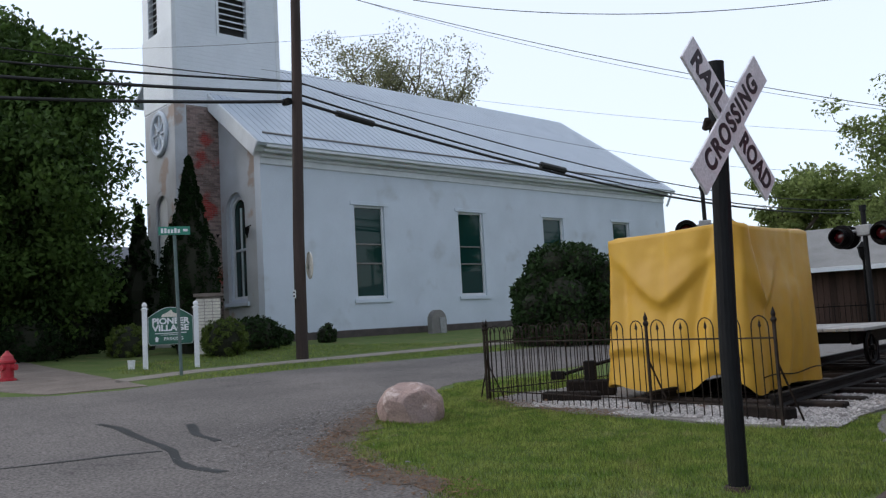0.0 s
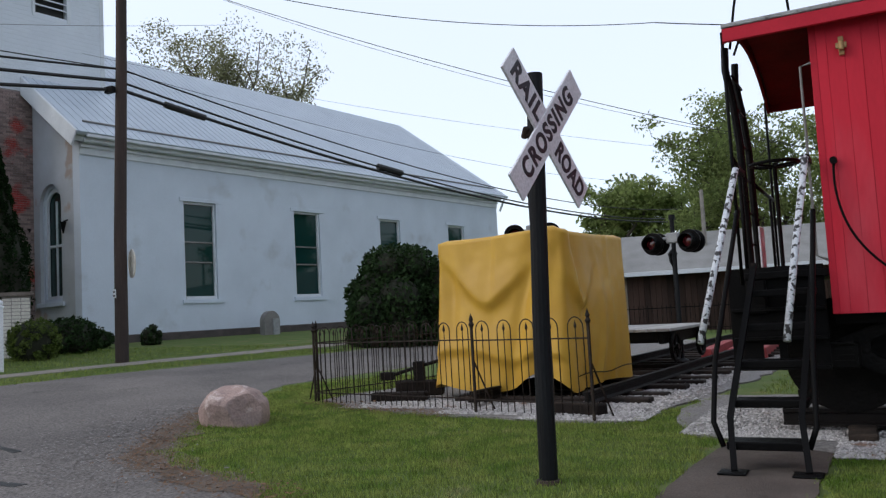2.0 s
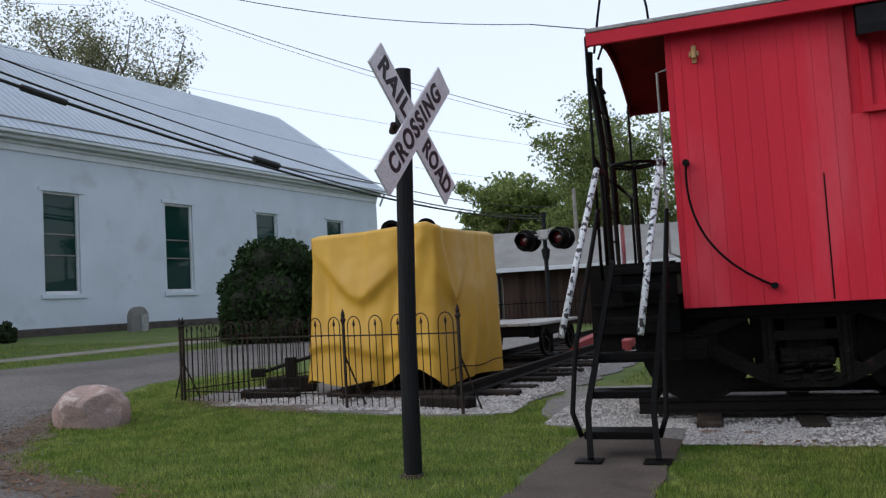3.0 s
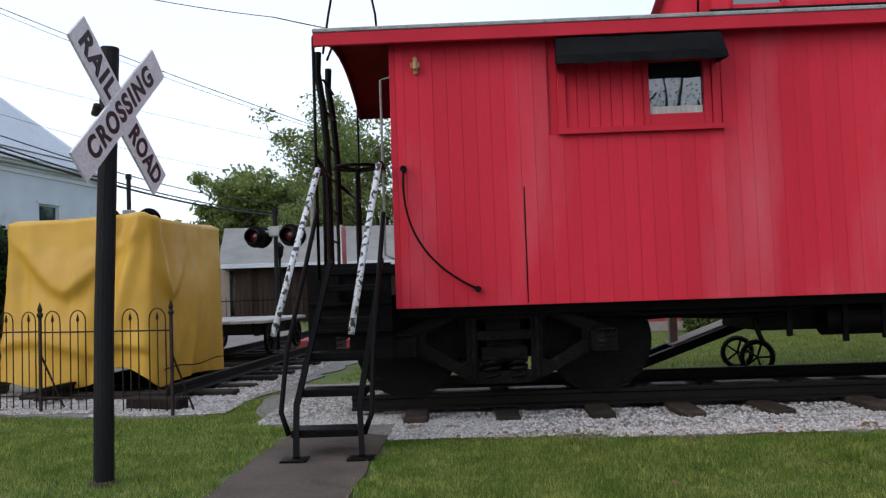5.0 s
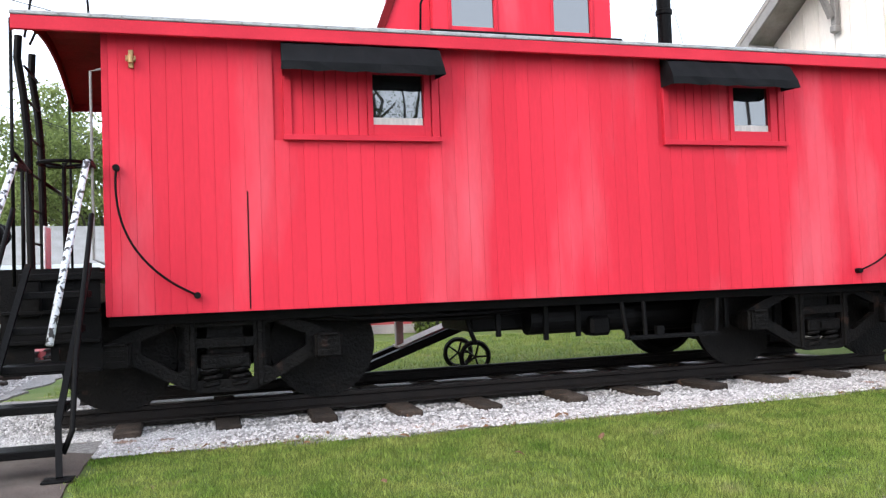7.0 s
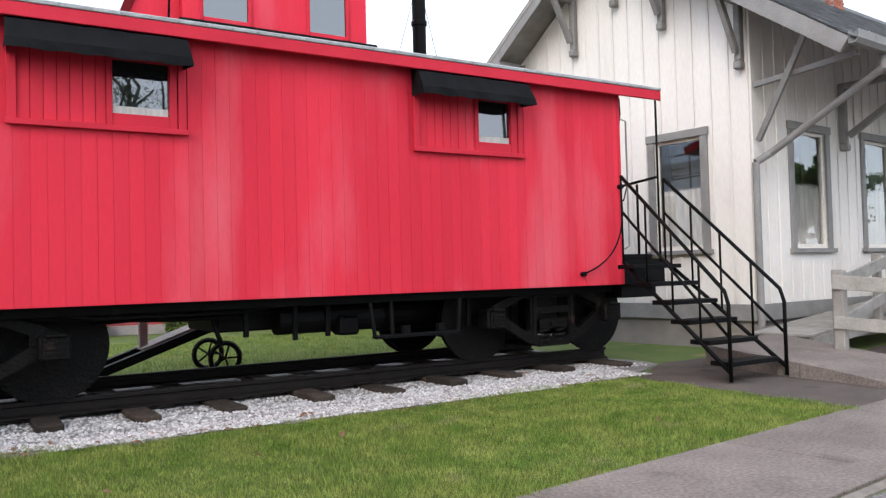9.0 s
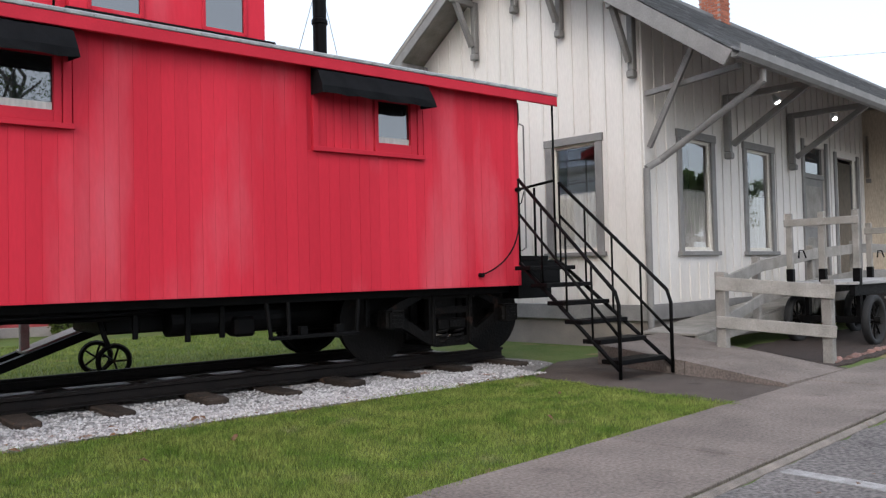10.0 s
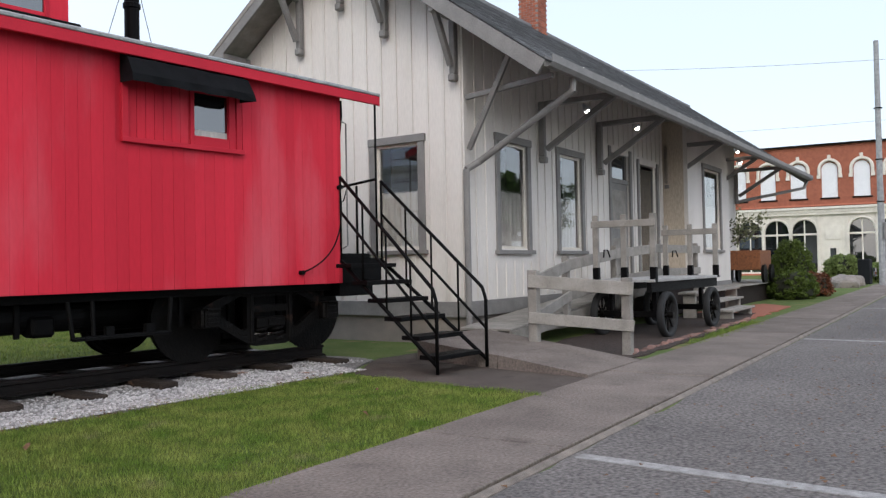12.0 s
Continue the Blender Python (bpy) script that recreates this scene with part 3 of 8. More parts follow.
def grass(name, poly, count, h, seed, label):
    rnd = np.random.default_rng(seed)
    xs, ys = [p[0] for p in poly], [p[1] for p in poly]
    x, y = rnd.uniform(min(xs), max(xs), count), rnd.uniform(min(ys), max(ys), count)
    k = inside(x + 0.07 * np.sin(9 * y + 3 * x) + rnd.normal(0, 0.035, count), y + 0.05 * np.sin(7 * x + 2) + 0.03 * np.sin(19 * x) + rnd.normal(0, 0.03, count), poly)
    x, y = x[k], y[k]
    n = len(x)
    patch = 0.7 + 0.5 * np.sin(2.1 * x + 1.3 * y) * np.sin(1.7 * y - 0.8 * x + 1)
    hh = h * rnd.uniform(0.4, 1.3, n) * (0.6 + 0.5 * patch)
    a = rnd.uniform(0, 6.283, n)
    w = rnd.uniform(0.002, 0.0042, n)
    lean = rnd.uniform(0.1, 0.75, n) * hh
    b = rnd.uniform(0, 6.283, n)
    z = np.array([g(p, q) for p, q in zip(x, y)])
    v = np.empty((n, 3, 3))
    v[:, 0] = np.stack([x - w * np.cos(a), y - w * np.sin(a), z], 1)
    v[:, 1] = np.stack([x + w * np.cos(a), y + w * np.sin(a), z], 1)
    v[:, 2] = np.stack([x + lean * np.cos(b), y + lean * np.sin(b), z + hh], 1)
    me = bpy.data.meshes.new(name)
    me.from_pydata(v.reshape(-1, 3).tolist(), [], np.arange(3 * n).reshape(n, 3).tolist())
    me.materials.append(M_BLADE)
    tagged(new(name, me), label, "grass", "", "stuff")


LAWN_A = [(-1.27, 3.3), (-3.0, 3.5), (-4.15, 4.85), (-5.1, 5.15), (-6.15, 5.8), (-7.0, 7.0), (-7.85, 8.6), (-8.65, 11.0), (-7.9, 13.0), (-6.7, 13.0), (-7.05, 9.5), (-5.4, 8.82), (-3.4, 8.22), (-2.3, 8.12), (-1.9, 9.8), (-1.7, 11.0), (-1.85, 9.0), (-1.5, 7.6), (-1.2, 7.3)]
LAWN_B = [(-0.4, 3.2), (3.5, kerb_y(3.5) + 1.22), (7.2, kerb_y(7.2) + 1.22), (7.25, 6.66), (5.6, 6.60), (3.8, 6.54), (2.3, 6.52), (0.6, 6.66), (-0.2, 6.86), (-0.3, 6.2)]
grass("grass", LAWN_A, 330000, 0.042, 1, "mown spring lawn with a few dry leaves")
grass("grass", LAWN_B, 240000, 0.038, 2, "mown lawn between sidewalk and track")
grass("grass", [(-1.4, 10.8), (8.5, 10.8), (9.5, 17.0), (-1.0, 17.0)], 70000, 0.05, 7, "lawn behind the caboose")
grass("grass", [(12.3, 4.35), (12.2, 4.62), (17.0, 5.25), (17.2, 4.9)], 9000, 0.06, 8, "grass strip along the sidewalk")
grass("grass", [(-13.6, 8.7), (-14.5, 8.7), (-14.7, 12.0), (-13.8, 18.0), (-12.2, 18.0), (-13.4, 12.0)], 18000, 0.07, 9, "grass verge beside the street")
grass("grass", [(-15.5, 8.9), (-17.6, 9.3), (-20.5, 16.0), (-14.9, 20.0), (-15.6, 12.0)], 26000, 0.07, 10, "church lawn")
def litter(name, line, count, width, seed, material, label):
    """Small flat crumbs strewn beside a line in plan."""
    rng = np.random.default_rng(seed)
    verts, faces = [], []
    for i in range(count):
        k = rng.integers(len(line) - 1)
        f, off = rng.uniform(0, 1), rng.normal(0, width)
        (ax, ay), (bx_, by_) = line[k], line[k + 1]
        L = math.hypot(bx_ - ax, by_ - ay)
        x, y = ax + (bx_ - ax) * f - (by_ - ay) / L * off, ay + (by_ - ay) * f + (bx_ - ax) / L * off
        a, r = rng.uniform(0, 6.28), rng.uniform(0.008, 0.026)
        z = g(x, y) + 0.016 + rng.uniform(0, 0.012)
        for q in range(3):
            b = a + q * 2.09 + rng.uniform(-0.4, 0.4)
            verts.append((x + r * math.cos(b), y + r * math.sin(b), z + rng.uniform(0, 0.012)))
        faces.append((3 * i, 3 * i + 1, 3 * i + 2))
    me = bpy.data.meshes.new(name)
    me.from_pydata(verts, [], faces)
    me.materials.append(material)
    tagged(new(name, me), label, "litter", "", "stuff")


litter("leaf_litter", [(-3.5, 4.45), (-5.05, 4.95), (-6.3, 5.65), (-7.2, 6.95), (-8.1, 8.7)], 2600, 0.16, 21, M_LEAF_DRY, "brown crumbs of dead leaf along the lawn edge")
litter("leaf_litter", [(-7.0, 9.35), (-5.6, 9.0), (-4.4, 8.6)], 1100, 0.14, 22, M_LEAF_DRY, "dead leaves lying along the fence foot")
litter("leaf_litter", [(-0.3, 6.8), (1.2, 6.55), (3.8, 6.5), (7.2, 6.62)], 700, 0.10, 23, M_LEAF_DRY, "dead leaves between lawn and crushed stone")
litter("asphalt_crumbs", [(-5.0, 4.4), (-6.8, 5.3), (-7.7, 6.7), (-8.4, 8.4)], 2200, 0.35, 24, M_GRAVEL, "grey stone crumbs on the worn asphalt edge")
litter("leaf_litter", [(4.0, 1.0), (12.0, 1.9), (22.0, 3.2)], 1100, 0.55, 25, M_LEAF_DRY, "scattered brown leaf crumbs on the parking lot")
rnd = random.Random(8)
for i in range(26):
    x, y = (rnd.uniform(-0.2, 7.0), rnd.uniform(6.25, 6.7)) if i < 14 else (rnd.uniform(0.0, 6.5), rnd.uniform(4.0, 6.2)) if i < 20 else (rnd.uniform(-7.0, -5.8), rnd.uniform(9.2, 9.7))
    bm = bmesh.new()
    s = rnd.uniform(0.03, 0.055)
    pts = [(-s, 0, 0), (-0.3 * s, 0.5 * s, 0.25 * s), (s, 0, 0), (-0.3 * s, -0.5 * s, 0.25 * s)]
    vs = [bm.verts.new(p) for p in pts]
    mid = bm.verts.new((0, 0, 0.5 * s))
    for k in range(4):
        bm.faces.new((vs[k], vs[(k + 1) % 4], mid))
    ob = part("dry_leaf", bm, M_LEAF_DRY)
    ob.matrix_world = pose(x, y, g(x, y) + 0.045, rnd.uniform(-20, 20), rnd.uniform(-20, 20), rnd.uniform(0, 360))
    tagged(ob, "curled dry brown leaf lying on the lawn edge", "leaf", "fallen leaves")


# ---- the caboose ----
caboose = thing("caboose", pose(3.8, 8.6, 0), "bright red wooden caboose with faded paint, standing on display track", "caboose")
CX0, CX1, CYN, CYF, CZ0, CZ1 = -4.05, 4.07, -1.40, 1.40, 1.03, 3.36
BAYS = [(-2.59, -1.19, -1.80, -1.33), (1.13, 2.55, 1.95, 2.39)]
PZ0, PZ1, WZ0, WZ1 = 2.49, 3.30, 2.64, 3.10
side_wall = box_part("side_wall", CX0, CX1, CYF - 0.05, CYF, CZ0, CZ1, M_RED, caboose)
bm = bmesh.new()
bm_plate(bm, rect(CX0, CX1, CZ0, CZ1), [rect(b[2], b[3], WZ0, WZ1) for b in BAYS], 0.05, pose(0, CYN + 0.024, 0))
side_wall = part("side_wall", bm, M_RED_TRIM, caboose)
full_me = box_mesh("siding_board", 0.1244, 0.022, CZ1 - CZ0, M_RED, 0.0026)
low_me = box_mesh("siding_board", 0.1244, 0.022, PZ0 - CZ0, M_RED, 0.0026)
nb = 65
step = (CX1 - CX0) / nb
for i in range(nb):
    x = CX0 + i * step
    inbay = any(b[0] - 0.06 < x + step / 2 < b[1] + 0.06 for b in BAYS)
    rn = math.sin(i * 12.9) * 0.0022 + (0.003 if i % 7 == 3 else 0)
    piece("siding_board", low_me if inbay else full_me, side_wall, pose(x, CYN + rn, CZ0))
for b in BAYS:
    wp = new("window_panel")
    wp.parent = caboose
    bm = bmesh.new()
    bm_box(bm, b[0], b[0] + 0.07, CYN - 0.022, CYN + 0.022, PZ0, PZ1)
    bm_box(bm, b[1] - 0.07, b[1], CYN - 0.022, CYN + 0.022, PZ0, PZ1)
    bm_box(bm, b[0] - 0.015, b[1] + 0.015, CYN - 0.052, CYN - 0.023, PZ0 - 0.005, PZ0 + 0.045)
    bm_box(bm, b[0] + 0.071, b[1] - 0.071, CYN - 0.0225, CYN + 0.022, PZ0, PZ0 + 0.05)
    bm_box(bm, b[2] - 0.05, b[2], CYN - 0.012, CYN + 0.022, PZ0 + 0.05, PZ1)
    bm_box(bm, b[3], b[1] - 0.075, CYN - 0.008, CYN + 0.022, PZ0 + 0.05, PZ1)
    bm_box(bm, b[2], b[3], CYN - 0.008, CYN + 0.022, PZ0 + 0.05, WZ0)
    bmesh.ops.bevel(bm, geom=list(bm.edges), offset=0.004, segments=1, affect='EDGES')
    part("panel_frame", bm, M_RED_TRIM, wp)
    x = b[0] + 0.072
    while x < b[2] - 0.06:
        box_part("panel_board", x, min(x + 0.094, b[2] - 0.052), CYN + 0.006, CYN + 0.022, PZ0 + 0.052, PZ1, M_RED, wp, "", 0.003)
        x += 0.098
    box_part("pane", b[2], b[3], CYN + 0.035, CYN + 0.041, WZ0, WZ1, M_PANE_OLD, wp, "dark reflecting window glass", 0)
    box_part("curtain", b[2] + 0.005, b[3] - 0.005, CYN + 0.030, CYN + 0.034, WZ0, WZ0 + 0.07, M_CURTAIN, wp, "pale strip along the bottom of the glass", 0)
    # cloth awning over the window
    bm = bmesh.new()
    a0, a1 = b[0] - 0.01, b[1] - 0.03
    prof = [(CYN - 0.005, 3.355), (CYN - 0.175, 3.285), (CYN - 0.275, 3.115), (CYN - 0.285, 3.035)]
    xs = [a0 + (a1 - a0) * k / 10 for k in range(11)]
    rows = [[bm.verts.new((x + (0.03 * (j / 3) * (1 if k == 10 else -1 if k == 0 else 0)), y + 0.008 * math.sin(k * 1.9 + j), z + (0.008 * math.sin(k * 2.7) if j == 3 else 0))) for k, x in enumerate(xs)] for j, (y, z) in enumerate(prof)]
    for r0, r1 in zip(rows, rows[1:]):
        for k in range(10):
            bm.faces.new((r0[k], r0[k + 1], r1[k + 1], r1[k]))
    for k in (0, 10):
        c = bm.verts.new((xs[k], CYN - 0.005, 3.06))
        for j in range(3):
            bm.faces.new((rows[j][k], rows[j + 1][k], c))
    bmesh.ops.solidify(bm, geom=list(bm.faces), thickness=0.006)
    part("awning", bm, M_AWNING, caboose, "black cloth awning over the window")
# vertical rot seam and pale batten on the boards
box_part("door_seam", 0.882 - 3.8, 0.893 - 3.8, CYN - 0.005, CYN + 0.01, CZ0 + 0.02, 2.05, M_BLACK, caboose, "dark open seam in the siding", 0.002)
for x0, x1 in ((CX0, CX0 + 0.05), (CX1 - 0.05, CX1)):
    box_part("end_wall", x0, x1, CYN + 0.08, CYF - 0.052, CZ0, CZ1 + 0.1, M_RED_TRIM, caboose)
    box_part("corner_post", x0 - 0.003, x1 + 0.003, CYN - 0.004, CYN + 0.02, CZ0, CZ1, M_RED_TRIM, caboose)
box_part("floor", CX0, CX1, CYN + 0.22, CYF - 0.02, CZ0 - 0.09, CZ0 - 0.002, M_BLACK, caboose, "black side sill and floor")
# arched roof with red fascia and a pale felt edge
RX0, RX1, RY = -4.68, 4.63, 1.55


def roof_z(y):
    return 3.45 + 0.33 * (1 - (y / RY) ** 2)


bm = bmesh.new()
ys = [-RY + 2 * RY * k / 16 for k in range(17)]
for dz, flip in ((0.0, False),):
    top0 = [bm.verts.new((RX0, y, roof_z(y))) for y in ys]
    top1 = [bm.verts.new((RX1, y, roof_z(y))) for y in ys]
    bot0 = [bm.verts.new((RX0, y, roof_z(y) - 0.03)) for y in ys]
    bot1 = [bm.verts.new((RX1, y, roof_z(y) - 0.03)) for y in ys]
    for k in range(16):
        bm.faces.new((top0[k], top0[k + 1], top1[k + 1], top1[k]))
        bm.faces.new((bot0[k + 1], bot0[k], bot1[k], bot1[k + 1]))
        bm.faces.new((top0[k], bot0[k], bot0[k + 1], top0[k + 1]))
        bm.faces.new((top1[k + 1], bot1[k + 1], bot1[k], top1[k]))
    for k in (0, 16):
        bm.faces.new((top0[k], top1[k], bot1[k], bot0[k]))
part("roof", bm, M_ROOF_EDGE, caboose, "grey felt on a shallow arched roof")
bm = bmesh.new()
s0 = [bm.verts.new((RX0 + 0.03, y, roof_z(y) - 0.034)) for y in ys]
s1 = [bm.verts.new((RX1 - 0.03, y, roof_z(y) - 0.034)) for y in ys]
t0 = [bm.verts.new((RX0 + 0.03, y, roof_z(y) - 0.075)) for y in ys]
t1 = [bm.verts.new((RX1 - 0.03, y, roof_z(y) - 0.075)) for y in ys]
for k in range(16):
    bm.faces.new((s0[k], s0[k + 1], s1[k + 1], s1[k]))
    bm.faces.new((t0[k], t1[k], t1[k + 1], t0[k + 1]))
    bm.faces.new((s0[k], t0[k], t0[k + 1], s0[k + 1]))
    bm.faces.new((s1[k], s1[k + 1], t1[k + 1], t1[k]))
part("soffit", bm, M_RED_DARK_SHADE, caboose, "red boards under the roof overhang, shade painted into their colour")
# The far fascia is painted darker to stand for its shaded inner face.
for y in (-RY, RY - 0.03):
    bm = bmesh.new()
    bm_box(bm, RX0 - 0.005, RX1 + 0.005, y - 0.012, y + 0.03, 3.312, 3.425)
    part("fascia", bm, M_RED_TRIM if y < 0 else M_RED_DARK_SHADE, caboose, bevel=0.005)
    bm = bmesh.new()
    bm_box(bm, RX0 - 0.012, RX1 + 0.012, y - 0.02, y + 0.035, 3.428, 3.462)
    part("drip_edge", bm, M_ROOF_EDGE, caboose, "pale nailed felt edge", bevel=0.006)
me = box_mesh("nail_head", 0.014, 0.008, 0.014, M_GREY_TRIM, 0.003)
for k in range(40):
    piece("nail_head", me, caboose, pose(RX0 + 0.1 + k * 0.235, -RY - 0.026, 3.438))
# Left end fascia has shade put into its colour, the right one has not.
for x in (RX0 - 0.01, RX1 - 0.015):
    bm = bmesh.new()
    for k in range(16):
        v = [bm.verts.new((x, ys[k], roof_z(ys[k]) - 0.03)), bm.verts.new((x, ys[k + 1], roof_z(ys[k + 1]) - 0.03)), bm.verts.new((x, ys[k + 1], roof_z(ys[k + 1]) - 0.15)), bm.verts.new((x, ys[k], roof_z(ys[k]) - 0.15))]
        bm.faces.new(v)
    bmesh.ops.remove_doubles(bm, verts=bm.verts, dist=1e-4)
    bmesh.ops.solidify(bm, geom=list(bm.faces), thickness=0.025)
    part("end_fascia", bm, M_RED_TRIM if x > 0 else M_RED_DARK_SHADE, caboose)
box_part("frieze", CX0, CX1, CYN - 0.008, CYN + 0.02, 3.362, 3.42, M_RED_TRIM, caboose)
# cupola
cup = new("cupola")
cup.parent = caboose
bm = bmesh.new()
KX0, KX1, KY = -1.10, 0.81, 1.02
bm_plate(bm, rect(KX0, KX1, 3.55, 4.95), [rect(-0.91, -0.47, 3.70, 4.45), rect(0.17, 0.58, 3.70, 4.45)], 0.05, pose(0, -KY, 0))
bm_plate(bm, rect(-KY + 0.052, KY, 3.55, 4.95), [rect(-0.75, -0.2, 3.95, 4.5), rect(0.2, 0.75, 3.95, 4.5)], 0.05, pose(KX0 + 0.05, 0, 0, 0, 0, 90))
bm_plate(bm, rect(-KY + 0.052, KY, 3.55, 4.95), [rect(-0.75, -0.2, 3.95, 4.5), rect(0.2, 0.75, 3.95, 4.5)], 0.05, pose(KX1, 0, 0, 0, 0, 90))
bm_box(bm, KX0 + 0.06, KX1 - 0.06, KY - 0.05, KY, 3.55, 4.95)
part("cupola_wall", bm, M_RED, cup)
for x0, x1 in ((-0.91, -0.47), (0.17, 0.58)):
    box_part("pane", x0, x1, -KY + 0.02, -KY + 0.026, 3.70, 4.45, M_PANE_OLD, cup, "reflecting cupola window", 0)
    for xx in (x0 - 0.04, x1):
        box_part("window_trim", xx, xx + 0.04, -KY - 0.012, -KY - 0.001, 3.66, 4.5, M_RED_TRIM, cup)
box_part("flashing", KX0 - 0.06, KX1 + 0.08, -KY - 0.10, -KY + 0.02, 3.56, 3.635, M_BLACK, cup, "black tar flashing at the cupola foot", 0.012)
box_part("cupola_roof", KX0 - 0.3, KX1 + 0.3, -KY - 0.15, KY + 0.15, 4.95, 5.05, M_ROOF_EDGE, cup)
# raking end panel of the cupola with a dark edge
bm = bmesh.new()
bm_plate(bm, [(-1.56, 3.66), (KX0 - 0.005, 3.66), (KX0 - 0.005, 4.75), (-1.18, 4.60), (-1.36, 4.15)], [], 0.04, pose(0, -0.93, 0))
part("raking_panel", bm, M_RED, cup)
bm = bmesh.new()
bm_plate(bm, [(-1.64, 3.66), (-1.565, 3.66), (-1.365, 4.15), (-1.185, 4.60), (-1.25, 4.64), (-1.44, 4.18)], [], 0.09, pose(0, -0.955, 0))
part("raking_edge", bm, M_RED_DARK_SHADE, cup, "dark red edge board")
tube_part("grab_iron", [(-1.22, -0.98, 3.64), (-1.22, -1.02, 3.9), (-1.13, -1.06, 4.1), (-1.13, -1.03, 4.5)], 0.011, M_BLACK, cup)
# smoke stack with guy wires
stack = new("smoke_stack")
stack.parent = caboose
bm = bmesh.new()
bm_lathe(bm, [(0.16, 3.72), (0.16, 3.78), (0.10, 3.80), (0.085, 3.86), (0.085, 4.3), (0.10, 4.31), (0.10, 4.36), (0.085, 4.37), (0.085, 5.0), (0.11, 5.02), (0.11, 5.1)], 16, pose(2.08, 0.0, 0))
part("pipe", bm, M_BLACK, stack, "black stove pipe", smooth=False)
for dx in (-0.35, 0.3):
    tube_part("guy_wire", [(2.08, 0, 4.9), (2.08 + dx, 0.0, 3.76)], 0.004, M_WIRE, stack)
# air hoses painted over on the side, lamp bracket, grab irons
for (ax, az), (mx, mz), (ex, ez) in (((-3.95, 2.24), (-4.02, 1.50), (-3.34, 1.18)), ((4.02, 2.22), (4.10, 1.36), (3.38, 1.17))):
    pts = [((1 - f) ** 2 * ax + 2 * f * (1 - f) * mx + f * f * ex, -1.425 - 0.04 * math.sin(math.pi * f), (1 - f) ** 2 * az + 2 * f * (1 - f) * mz + f * f * ez) for f in (k / 18 for k in range(19))]
    h = tube_part("signal_hose", pts, 0.0095, M_BLACK, caboose, "black hanging signal hose")
    for p in (pts[0], pts[-1]):
        bm = bmesh.new()
        bm_cyl(bm, (p[0], -1.46, p[2]), (p[0], -1.40, p[2]), 0.028)
        part("hose_fitting", bm, M_BLACK, h)
bm = bmesh.new()
bm_box(bm, -3.84, -3.80, -1.425, -1.40, 3.07, 3.22)
bm_box(bm, -3.86, -3.78, -1.45, -1.425, 3.12, 3.165)
bm_cyl(bm, (-3.82, -1.46, 3.10), (-3.82, -1.46, 3.17), 0.022)
part("lamp_bracket", bm, M_BRASS, caboose, "weathered brass marker lamp bracket", bevel=0.004)


